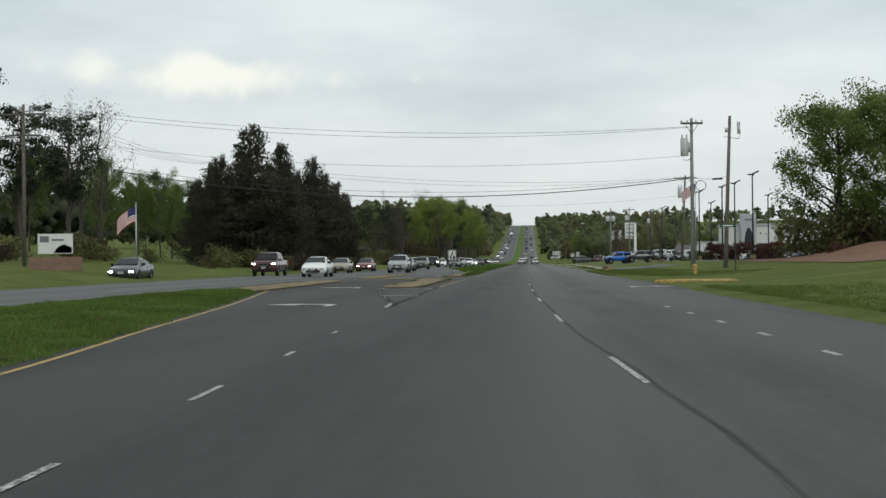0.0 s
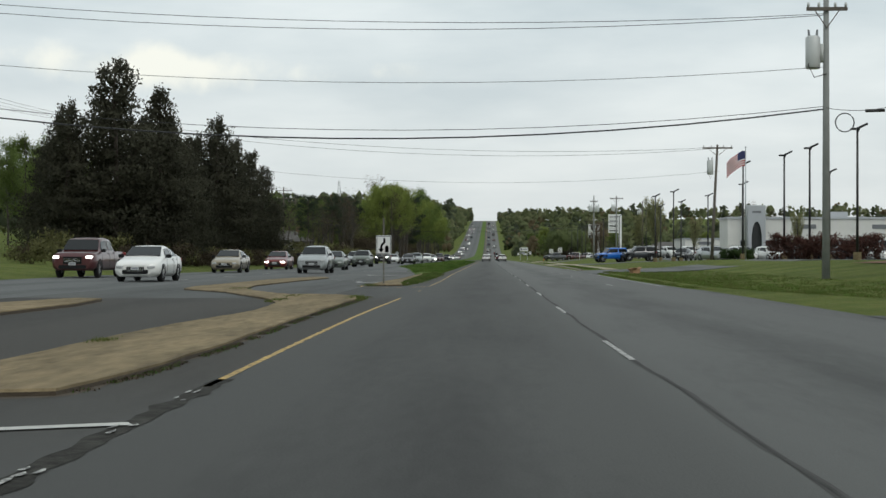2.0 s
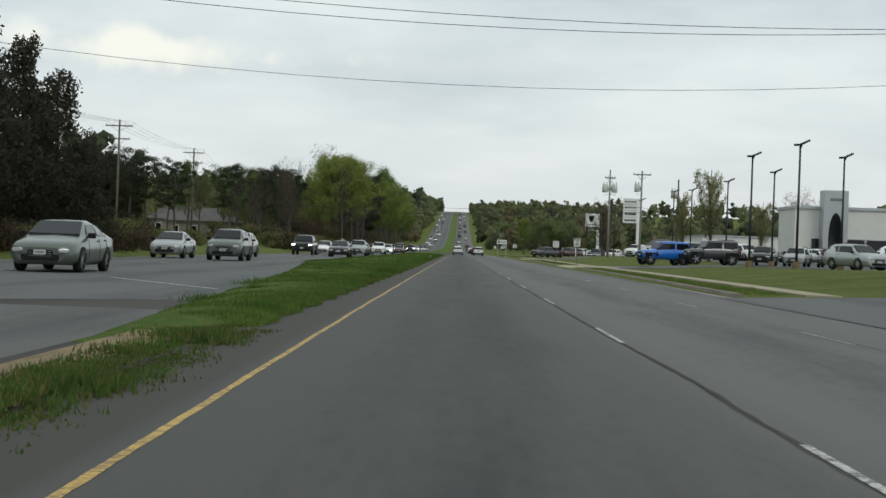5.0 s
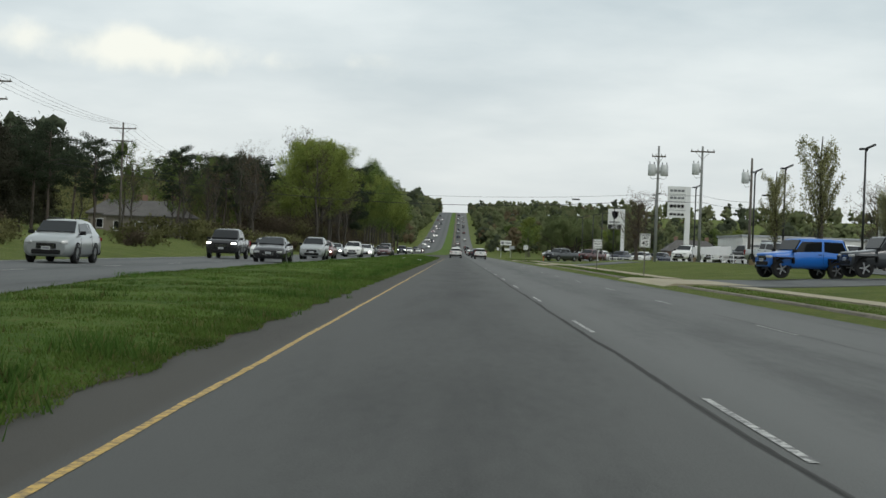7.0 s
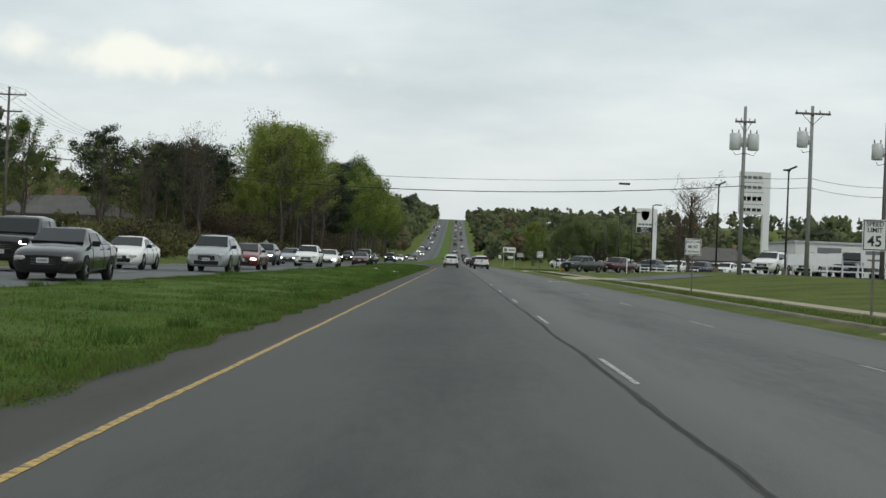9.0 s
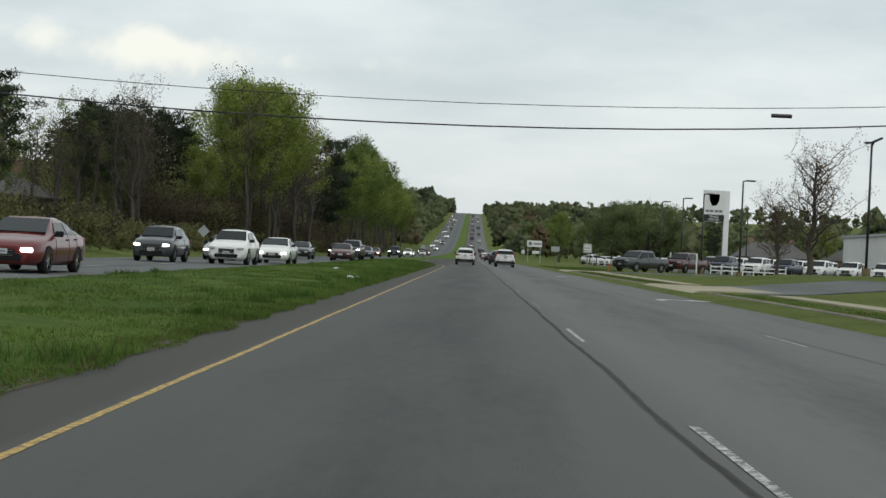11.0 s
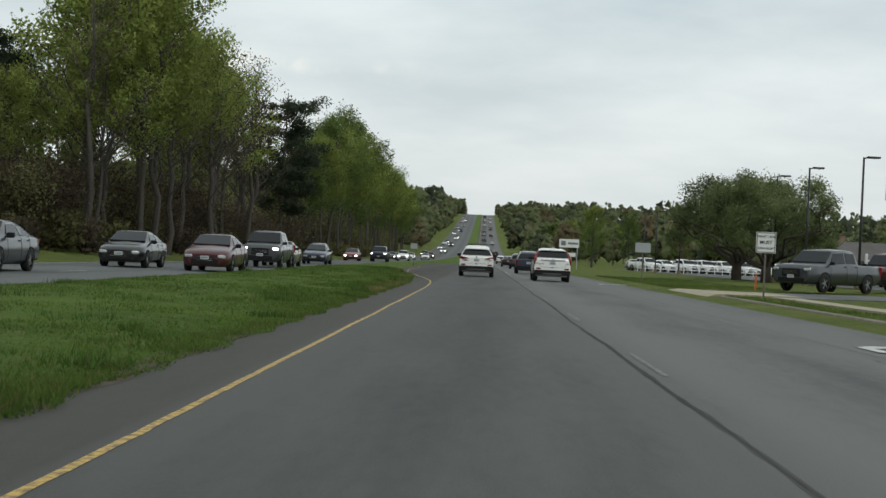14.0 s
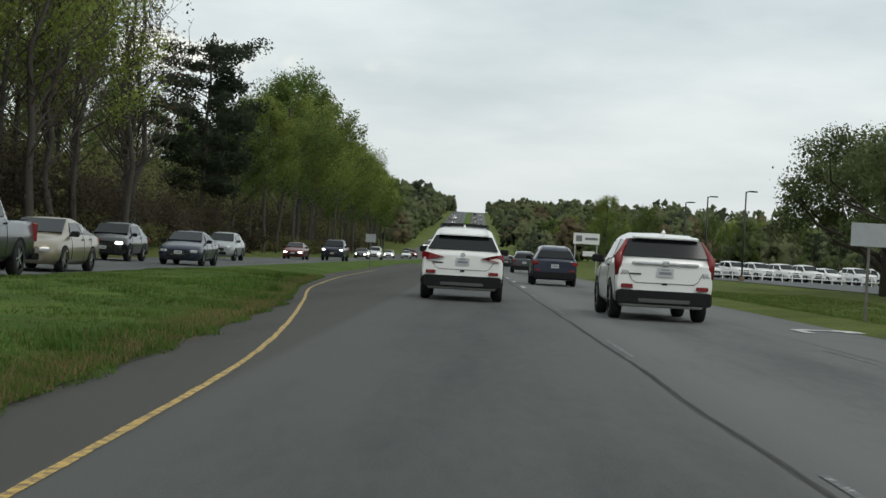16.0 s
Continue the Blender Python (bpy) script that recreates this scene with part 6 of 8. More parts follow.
    for sx in (-1, 1):
        g = Shape()
        s1 = sec[1]
        g.box((sx * (f0[1] * 0.94), (f0[0] + s1[0]) / 2 + 0.02, s1[3] - 0.11), (0.30, 0.14, 0.11), 0, bevel=0.03, m=Matrix.Rotation(-sx * 0.45, 3, "Z"))
        part("headlight", g.mesh("headlight", M_HEAD_ON if lit else M_LENS), root)
    # rear: bumper, plate, lamps
    g = Shape()
    g.box((0, b0[0] + 0.05, b0[2] + 0.10), (b0[1] * 2.04, 0.16, 0.26), 0, bevel=0.04)
    part("rear_bumper", g.mesh("rear_bumper", M_TRIM), root, "black plastic rear bumper")
    g = Shape()
    zp = b0[3] - (0.09 if rear else 0.16)
    g.box((0, b0[0] - 0.012, zp), (0.31, 0.02, 0.16), 0)
    g.box((0, b0[0] - 0.024, zp - 0.01), (0.23, 0.006, 0.05), 1)
    g.box((0, b0[0] - 0.024, zp + 0.055), (0.16, 0.006, 0.018), 1)
    part("rear_plate", g.mesh("rear_plate", [M_PLATE, M_PLATE_INK]), root)
    for sx in (-1, 1):
        if rear == "tall":
            s7, s8 = sec[i1], sec[-2]
            pts = []
            for q, wd in ((sec[-2], 0.0), (sec[-3], 0.0), (sec[-4], 0.0)):
                h = half_ring(q)
                pts.append((h[6][0], q[0], h[6][2]))
            path = [(sx * (b0[1] * 0.93), b0[0] + 0.10, b0[3] - 0.16), (sx * (pts[0][0] + 0.06), pts[0][1] + 0.03, pts[0][2] + 0.02), (sx * (pts[1][0] + 0.02), pts[1][1] + 0.07, pts[1][2] - 0.01)]
            g = Shape()
            g.tube(path, [0.105, 0.085, 0.05], 8)
            part("taillight", g.mesh("taillight", M_LENS_RED, True), root, "tall red tail lamp climbing the pillar")
            g = Shape()
            g.box((sx * b0[1] * 0.86, b0[0] - 0.005, b0[3] - 0.10), (0.11, 0.04, 0.07), 0, bevel=0.015)
            part("reversing_lamp", g.mesh("reversing_lamp", M_LENS), root, "clear reversing lamp")
        else:
            if rear == "wedge":
                w2 = sec[-2][1]
                lamp = slab([(sx * 0.42, b0[0] - 0.025, b0[3] + 0.0), (sx * b0[1] * 0.86, b0[0] - 0.03, b0[3] + 0.085), (sx * (w2 + 0.005), sec[-2][0] + 0.06, b0[3] + 0.11), (sx * (w2 + 0.005), sec[-2][0] + 0.04, b0[3] - 0.05), (sx * b0[1] * 0.88, b0[0] - 0.03, b0[3] - 0.075)], 0.03, M_LENS_RED, "taillight", (0, -1, 0))
                part("taillight", lamp, root, "dark red wedge-shaped tail lamp")
            else:
                g = Shape()
                hgt = 0.15 if kind != "pickup_truck" else 0.42
                wide = 0.26
                g.box((sx * (b0[1] - wide * 0.30), b0[0] + 0.05, b0[3] - 0.04 - (0.0 if kind != "pickup_truck" else 0.15)), (wide, 0.16, hgt), 0, bevel=0.02, m=Matrix.Rotation(sx * 0.35, 3, "Z"))
                part("taillight", g.mesh("taillight", M_LENS_RED), root, "dark red tail lamp")
        g = Shape()
        g.box((sx * b0[1] * 0.80, b0[0] - 0.035, b0[2] + 0.30), (0.22, 0.04, 0.075), 0, bevel=0.012)
        part("reflector", g.mesh("reflector", M_LENS_RED), root)
    if rear:
        g = Shape()
        if rear == "tall":
            g.box((0, b0[0] - 0.0, b0[5] + 0.02), (b0[1] * 1.42, 0.06, 0.06), 0, bevel=0.02)
            g.box((0, b0[0] - 0.035, b0[5] + 0.025), (0.12, 0.02, 0.10), 0, bevel=0.02)
        else:
            g.box((0, sec[-2][0] - 0.06, b0[3] + 0.035), (0.62, 0.03, 0.03), 0, bevel=0.01)
            g.tube([(0, b0[0] + 0.03, b0[5] + 0.02), (0, b0[0] - 0.02, b0[5] + 0.02)], 0.055, 12)
        part("chrome_strip", g.mesh("chrome_strip", M_CHROME), root)
        # seams of the tailgate
        g = Shape()
        for sx in (-1, 1):
            g.tube([(sx * b0[1] * 0.80, sec[-2][0] - 0.012, sec[-2][3] - 0.02), (sx * b0[1] * 0.79, b0[0] - 0.004, b0[3] - 0.10), (sx * b0[1] * 0.70, b0[0] - 0.006, b0[2] + 0.42), (sx * b0[1] * 0.62, b0[0] - 0.006, b0[2] + 0.37)], 0.007, 4)
        g.tube([(-b0[1] * 0.62, b0[0] - 0.006, b0[2] + 0.37), (b0[1] * 0.62, b0[0] - 0.006, b0[2] + 0.37)], 0.007, 4)
        part("tailgate_seam", g.mesh("tailgate_seam", M_TRIM), root)
        g = Shape()
        g.box((0, sec[i1][0] + 0.25, hi + 0.02), (0.06, 0.22, 0.07), 0, bevel=0.02, taper=0.5)
        part("roof_fin", g.mesh("roof_fin", P_WHITE), root)
        g = Shape()
        sp = sec[i1]
        g.box((0, sp[0] - 0.03, sp[5] + 0.005), (sp[4] * 1.85, 0.26, 0.03), 0, bevel=0.012, m=Matrix.Rotation(0.12, 3, "X"))
        ob = part("roof_spoiler", g.mesh("roof_spoiler", P_WHITE), root)
        g = Shape()
        g.box((0, b0[0] - 0.04, b0[2] + 0.045), (b0[1] * 1.1, 0.03, 0.07), 0, bevel=0.015)
        part("skid_plate", g.mesh("skid_plate", M_SKID), root)
        g = Shape()
        g.tube([(0.05, b0[0] - 0.005, b0[3] - 0.30), (-0.05, b0[0] - 0.005, b0[3] - 0.30)], 0.02, 6)
        g.box((-0.55, b0[0] - 0.012, b0[3] - 0.13), (0.22, 0.008, 0.025))
        part("badge", g.mesh("badge", M_TRIM), root)
        g = Shape()
        g.tube([(0, tail[0] + 0.06, tail[5] + 0.06), (0.32, tail[0] + 0.10, tail[5] + 0.10)], 0.012, 5)
        part("rear_wiper", g.mesh("rear_wiper", M_TRIM), root)
    if kind in ("suv", "tall_suv") and rear != "tall":
        for sx in (-1, 1):
            g = Shape()
            g.tube([(sx * 0.53, y_f - 0.15, hi - 0.01), (sx * 0.54, y_f - 0.3, hi + 0.05), (sx * 0.54, y_b + 0.3, hi + 0.05), (sx * 0.53, y_b + 0.1, hi - 0.02)], 0.018, 6)
            part("roof_rail", g.mesh("roof_rail", M_TRIM), root)
        if rear:
            for y in (y_f - 0.45, y_b + 0.75):
                g = Shape()
                g.tube([(-0.54, y, hi + 0.06), (0, y, hi + 0.075), (0.54, y, hi + 0.06)], 0.02, 6)
                part("cross_bar", g.mesh("cross_bar", M_TRIM), root)
    if kind == "pickup_truck":
        g = Shape()
        g.box((0, -1.95, 1.285), (1.66, 1.55, 0.012))
        part("bed", g.mesh("bed", M_TRIM), root, "dark open cargo bed")
    if kind == "off_roader":
        for sx in (-1, 1):
            for y in (mid + base / 2, mid - base / 2):
                g = Shape()
                g.box((sx * 0.90, y, 0.92), (0.26, 1.0, 0.06), 0, bevel=0.02)
                g.box((sx * 0.90, y + 0.46, 0.80), (0.24, 0.06, 0.24), 0)
                g.box((sx * 0.90, y - 0.46, 0.80), (0.24, 0.06, 0.24), 0)
                part("fender", g.mesh("fender", M_TRIM), root)
        g = Shape()
        g.tube([(0, -2.02, 0.98), (0, -2.24, 0.98)], 0.38, 18)
        part("spare_wheel", g.mesh("spare_wheel", M_TYRE), root)
    return root


def repaint(root, mat, label=None, heading=0, x=0.0, y=0.0, z=None, group=""):
    for o in root.children:
        if o.name.split(".")[0] in ("body", "roof_spoiler"):
            o.material_slots[0].link = "OBJECT"
            o.material_slots[0].material = mat
    root.matrix_basis = pose(x, y, (terrain(x, y) + 0.05 if z is None else z), 0, 0, heading)
    tagged(root, label or "", "", group)
    return root


KINDS = {
    ("sedan", True): make_car("sedan", "sedan_car", "four-door sedan with lit headlamps"),
    ("suv", True): make_car("suv", "sport_utility_car", "sport utility car with lit headlamps"),
    ("pickup_truck", True): make_car("pickup_truck", "pickup_truck", "crew-cab pickup truck with lit headlamps"),
    ("sedan", False): make_car("sedan", "sedan_car", "four-door sedan with unlit headlamps", lit=False),
    ("suv", False): make_car("suv", "sport_utility_car", "tall sport utility car with unlit headlamps", lit=False),
    ("pickup_truck", False): make_car("pickup_truck", "pickup_truck", "crew-cab pickup truck with unlit headlamps", lit=False),
    ("off_roader", False): make_car("off_roader", "off_road_car", "boxy off-road car with flared black fenders", lit=False),
}
USED = set()


def car(kind, lit, mat, label, x, y, heading=0, z=None, group=""):
    key = (kind, lit)
    ob = KINDS[key] if key not in USED else copy_thing(KINDS[key], pose(0, 0, 0))
    USED.add(key)
    return repaint(ob, mat, label, heading, x, y, z, group)

# ---- the traffic ----
AWAY, TOWARDS = 0, 180
lead = make_car("suv", "sport_utility_car", "white sport utility car with roof rails seen from behind", lit=False, rear="wedge")
repaint(lead, P_WHITE, None, 0, 1.44, 391.2, 0.0)
follow = make_car("tall_suv", "sport_utility_car", "white compact utility car with tall red tail lamps", lit=False, rear="tall")
repaint(follow, P_WHITE, None, 0.6, 5.2, 385.2, 0.0)
G1, G2 = "cars driving up the road", "oncoming cars"
for kind, mat, label, x, y in (
        ("suv", P_NAVY, "dark blue sport utility car seen from behind", 5.1, 419.5),
        ("suv", P_GREY, "dark grey sport utility car seen from behind", 5.6, 470),
        ("sedan", P_BLACK, "black sedan seen from behind", 5.2, 512),
        ("sedan", P_SILVER, "silver sedan far up the road", 1.9, 560),
        ("suv", P_WHITE, "white sport utility car far up the road", 5.4, 610),
        ("sedan", P_RED, "dark red sedan far up the road", 1.9, 690),
        ("suv", P_BLACK, "black sport utility car far up the road", 5.5, 760),
        ("pickup_truck", P_WHITE, "white pickup truck far up the road", 1.8, 850),
        ("sedan", P_GREY, "grey sedan far up the road", 5.4, 940),
        ("suv", P_SILVER, "silver sport utility car far up the hill", 1.8, 1060),
        ("sedan", P_BLACK, "black sedan far up the hill", 5.4, 1180),
        ("suv", P_WHITE, "white sport utility car far up the hill", 1.8, 1320)):
    car(kind, False, mat, label, x, y, AWAY, terrain(0, y), G1)
for kind, lit, mat, label, x, y in (
        ("sedan", True, P_GREY, "dark grey sedan with lit headlamps", -21.0, 84.5),
        ("sedan", False, P_WHITE, "clean white four-door sedan", -11.7, 100.5),
        ("pickup_truck", True, P_MAROON, "maroon pickup truck with lit headlamps", -17.0, 111),
        ("sedan", True, P_RED, "dark red sedan with lit headlamps", -14.4, 157),
        ("sedan", False, P_SILVER, "silver sedan on the opposite lanes", -14.2, 193),
        ("suv", False, P_GREEN, "green-grey sport utility car on the opposite lanes", -10.6, 190),
        ("sedan", False, P_GOLD, "gold beige sedan on the opposite lanes", -14.2, 134),
        ("suv", False, P_SILVER, "silver sport utility car on the opposite lanes", -8.5, 131.5),
        ("sedan", False, P_GREEN, "grey-green sedan on the opposite lanes", -9.6, 153),
        ("suv", False, P_SILVER, "pale silver minivan-like car on the opposite lanes", -13.5, 214),
        ("pickup_truck", True, P_BLACK, "black pickup truck with lit headlamps", -13.0, 252),
        ("sedan", False, P_BLACK, "black sedan on the opposite lanes", -8.8, 241.5),
        ("sedan", False, P_WHITE, "white sedan on the opposite lanes", -12.4, 266),
        ("suv", False, P_SILVER, "pale green-silver utility car on the opposite lanes", -9.0, 268),
        ("sedan", True, P_RED, "red sedan with lit headlamps", -9.6, 283),
        ("suv", True, P_GREY, "dark grey utility car with lit headlamps", -12.5, 313.5),
        ("suv", False, P_WHITE, "white sport utility car on the opposite lanes", -9.4, 315.5),
        ("sedan", True, P_SILVER, "silver beige sedan with lit headlamps", -12.5, 331),
        ("sedan", True, P_WHITE, "white-silver sedan with lit headlamps", -8.8, 327),
        ("sedan", False, P_GREY, "blue-grey sedan on the opposite lanes", -12.3, 351),
        ("sedan", False, P_BLACK, "black sedan on the opposite lanes", -12.2, 368.5),
        ("sedan", False, P_MAROON, "dark burgundy sedan on the opposite lanes", -8.6, 367),
        ("pickup_truck", True, P_GREY, "dark grey pickup truck with lit headlamps", -9.4, 386.5),
        ("sedan", False, P_GOLD, "gold beige sedan on the opposite lanes", -9.9, 395.5),
        ("suv", True, P_BLACK, "black utility car with lit headlamps", -13.9, 420),
        ("sedan", False, P_NAVY, "navy blue sedan on the opposite lanes", -10.4, 418.5),
        ("suv", False, P_SILVER, "silver sport utility car on the opposite lanes", -13.2, 444),
        ("sedan", True, P_RED, "dark red car with lit headlamps", -13.4, 482),
        ("pickup_truck", True, P_NAVY, "blue-grey pickup truck with lit headlamps", -10.6, 488),
        ("suv", True, P_WHITE, "white utility car with lit headlamps", -10.8, 545),
        ("sedan", True, P_GREY, "grey sedan with lit headlamps", -13.6, 560),
        ("sedan", False, P_WHITE, "white sedan far up the road", -11.0, 640),
        ("suv", True, P_BLACK, "black utility car far up the road", -13.6, 700),
        ("sedan", True, P_SILVER, "silver sedan far up the road", -10.8, 790),
        ("suv", False, P_WHITE, "white utility car far up the road", -13.6, 900),
        ("sedan", True, P_GREY, "grey sedan far up the hill", -10.8, 1010),
        ("suv", True, P_SILVER, "silver utility car far up the hill", -13.6, 1150),
        ("pickup_truck", True, P_WHITE, "white pickup truck far up the hill", -10.8, 1290)):
    car(kind, lit, mat, label, x, y, TOWARDS, terrain(0, y) + 0.004, G2)

more = random.Random(23)
FAR_PAINT = [(P_WHITE, "white"), (P_SILVER, "silver"), (P_BLACK, "black"), (P_GREY, "dark grey"), (P_RED, "dark red"), (P_WHITE, "white"), (P_NAVY, "navy blue")]
for k in range(15):
    y, (mat, word) = 640 + 58 * k + more.uniform(-18, 18), more.choice(FAR_PAINT)
    car("sedan" if k % 2 else "suv", False, mat, f"{word} car climbing the far hill", (1.9, 5.3)[k % 2], y, AWAY, terrain(0, y), G1)
    y, (mat, word) = 610 + 55 * k + more.uniform(-18, 18), more.choice(FAR_PAINT)
    car("suv" if k % 2 else "sedan", True, mat, f"{word} car with lit headlamps coming down the far hill", (-13.4, -10.7)[k % 2], y, TOWARDS, terrain(0, y) + 0.004, G2)

# ---- parked cars ----
G3 = "parked cars of the dealership"
car("off_roader", False, P_BLUE, "bright blue boxy off-road car parked on the drive", 17.2, 224.5, 108, None, G3)
car("off_roader", False, P_GREY, "dark grey boxy off-road car parked on the drive", 20.4, 222.0, 100, None, G3)
car("pickup_truck", False, P_GREY, "dark grey pickup truck parked at the lot edge", 17.0, 375.5, 136, None, G3)
car("pickup_truck", False, P_MAROON, "dark red pickup truck parked at the lot edge", 22.0, 383.0, 146, None, G3)
NAMES = {P_WHITE: "white", P_BLACK: "black", P_SILVER: "silver", P_GREY: "dark grey", P_RED: "dark red", P_NAVY: "navy blue"}
pick = random.Random(5)


def park_row(x0, x1, y, step, heading, kinds, mats):
    x = x0
    while x < x1:
        kind, mat = pick.choice(kinds), pick.choice(mats)
        word = {"sedan": "sedan", "suv": "sport utility car", "pickup_truck": "pickup truck"}[kind]
        car(kind, False, mat, f"{NAMES[mat]} {word} parked in a row on the lot", x, y + pick.uniform(-0.4, 0.4), heading + pick.uniform(-3, 3), None, G3)
        x += step * pick.uniform(0.95, 1.1)


MIX = [P_WHITE, P_WHITE, P_SILVER, P_BLACK, P_GREY, P_WHITE, P_NAVY]
park_row(27, 52, 206, 2.9, 200, ["suv", "sedan", "suv"], MIX)
park_row(28, 50, 240, 2.9, 160, ["suv", "sedan", "pickup_truck"], MIX)
park_row(28, 46, 281, 3.0, 200, ["suv", "pickup_truck", "sedan"], MIX)
park_row(25.5, 44, 312, 3.0, 150, ["suv", "suv", "pickup_truck"], [P_WHITE, P_WHITE, P_SILVER, P_BLACK])
park_row(28.5, 48, 399, 3.2, 150, ["pickup_truck"], [P_WHITE, P_WHITE, P_WHITE, P_BLACK, P_NAVY])
park_row(27, 48, 418, 3.2, 150, ["pickup_truck"], [P_WHITE, P_WHITE, P_SILVER])
park_row(24.5, 47, 519, 2.6, 205, ["pickup_truck", "suv"], [P_WHITE])
park_row(25, 48, 532, 2.6, 205, ["pickup_truck", "suv"], [P_WHITE, P_WHITE, P_SILVER])


# ---- poles, wires, lamps ----
def utility_pole(x, y, h, mat, label, arms=(), cans=(), lean=(0.0, 0.0)):
    """A utility pole; arms: rows of height, length; cans: rows of height, side, radius, tall."""
    root = thing("utility_pole", label, "utility pole", pose(x, y, terrain(x, y) - 0.1), "utility poles")
    sh = Shape()
    sh.tube([(0, 0, -0.3), (lean[0] * 0.5, lean[1] * 0.5, h * 0.5), (lean[0], lean[1], h)], [0.155, 0.13, 0.10], 10)
    part("shaft", sh.mesh("shaft", mat, True), root)
    for z, w in arms:
        sh = Shape()
        fx, fy = lean[0] * z / h, lean[1] * z / h
        sh.box((fx, fy - 0.14, z), (w, 0.10, 0.13))
        sh.tube([(fx - w * 0.3, fy - 0.15, z - 0.05), (fx, fy - 0.12, z - 0.7)], 0.02, 5)
        sh.tube([(fx + w * 0.3, fy - 0.15, z - 0.05), (fx, fy - 0.12, z - 0.7)], 0.02, 5)
        arm = part("crossarm", sh.mesh("crossarm", M_WOOD_POLE), root)
        for k in (-0.46, -0.2, 0.2, 0.46):
            s2 = Shape()
            s2.tube([(fx + w * k, fy - 0.14, z + 0.05), (fx + w * k, fy - 0.14, z + 0.13), (fx + w * k, fy - 0.14, z + 0.24)], [0.03, 0.06, 0.04], 7)
            part("insulator", s2.mesh("insulator", M_TRANS, True), arm)
    for z, side, r, tall in cans:
        sh = Shape()
        cx = side * (r + 0.22) + lean[0] * z / h
        sh.tube([(cx, 0, z), (cx, 0, z + 0.05), (cx, 0, z + tall), (cx, 0, z + tall + 0.06)], [r * 0.9, r, r, r * 0.8], 14)
        sh.box((side * 0.16, 0, z + tall * 0.5), (0.2, 0.1, tall * 0.6))
        can = part("transformer", sh.mesh("transformer", M_TRANS, True), root, "pale grey drum transformer")
        for k in (-1, 1):
            s2 = Shape()
            s2.tube([(cx + k * r * 0.5, 0, z + tall), (cx + k * r * 0.6, 0, z + tall + 0.3)], [0.05, 0.035], 6)
            part("bushing", s2.mesh("bushing", M_GREY_SIGN), can)
        s2 = Shape()
        s2.tube([(cx - side * r, 0.05, z + tall), (cx + side * r * 0.8, -0.2, z + 0.1), (cx, -0.25, z - 0.35), (0, -0.1, z - 0.2)], 0.02, 5)
        part("lead_cable", s2.mesh("lead_cable", M_BLACK), can)
    return root


utility_pole(14.65, 95.9, 10.45, M_CONC_POLE, "grey utility pole with one drum transformer at the junction", [(10.1, 1.5)], [(7.9, -1, 0.27, 1.15)])
utility_pole(16.4, 92.6, 10.3, M_WOOD_POLE, "dark weathered wooden utility pole leaning slightly", [], [(8.9, 1, 0.10, 0.5)], (0.75, 2.6))
utility_pole(21.5, 170.3, 10.1, M_WOOD_POLE, "wooden utility pole with crossarm and slim transformer", [(9.8, 2.6)], [(7.5, -1, 0.28, 1.2)], (0.5, 0.0))
utility_pole(20.1, 295.9, 10.9, M_CONC_POLE, "grey utility pole carrying two drum transformers", [(9.9, 1.3)], [(8.1, -1, 0.36, 1.0), (8.1, 1, 0.36, 1.0)])
utility_pole(23.7, 293.0, 10.7, M_CONC_POLE, "grey utility pole with crossarm and transformer", [(10.2, 2.2)], [(8.1, -1, 0.34, 0.95)])
utility_pole(28.0, 291.7, 9.7, M_WOOD_POLE, "brown wooden pole with a single transformer", [], [(7.4, -1, 0.34, 0.95)])
for x, y, h in ((-32, 97, 12.2), (-33, 166, 12.6), (-38, 282, 14.4), (-38.5, 333, 14.6), (-43, 385, 14.4), (-47.5, 425, 14.0)):
    utility_pole(x, y, h - (terrain(x, y) - 0.3), M_WOOD_POLE, "tall wooden utility pole with two crossarms", [(h - 0.4 - terrain(x, y), 3.2), (h - 1.9 - terrain(x, y), 2.6)])


def wire(a, b, sag, r=0.014, name="overhead_wire", label="thin dark overhead wire sagging between poles"):
    a, b = Vector(a), Vector(b)
    n = 18
    pts = [a.lerp(b, k / n) - Vector((0, 0, sag * 4 * (k / n) * (1 - k / n))) for k in range(n + 1)]
    sh = Shape()
    sh.tube(pts, r, 5)
    return tagged(new(name, sh.mesh(name, M_BLACK)), label, "wire", "overhead wires")


for z0, z1, sag, r in ((9.95, 12.4, 1.1, 0.012), (9.9, 12.2, 1.3, 0.012), (8.0, 10.3, 1.4, 0.010), (6.45, 9.0, 2.1, 0.030), (6.55, 9.2, 1.9, 0.012)):
    wire((14.4, 95.2, z0), (-32, 97, z1), sag, r)
for z0, z1, sag, r in ((10.7, 13.0, 1.4, 0.014), (10.6, 12.8, 1.7, 0.014), (8.6, 10.6, 2.0, 0.010)):
    wire((22.3, 171.5, z0), (-33, 166, z1), sag, r)
for z0, z1, sag, r in ((6.5, 7.6, 1.72, 0.026), (7.1, 8.0, 1.46, 0.013)):
    wire((20.1, 295.8, z0), (-34.5, 290, z1), sag, r)
for z in (6.5, 7.1):
    wire((20.1, 295.8, z), (23.7, 293, z - 0.1), 0.1)
    wire((23.7, 293, z - 0.1), (28, 291.7, z - 0.6), 0.15)
LP = [(-32, 97, 12.3), (-33, 166, 12.7), (-38, 282, 14.4), (-38.5, 333, 14.6), (-43, 385, 14.4), (-47.5, 425, 14.0), (-52, 520, 14.5)]
for (xa, ya, za), (xb, yb, zb) in zip(LP, LP[1:]):
    for dx in (-1.4, -0.5, 0.5, 1.4):
        wire((xa + dx, ya, za), (xb + dx, yb, zb), 0.012 * (yb - ya), 0.012)
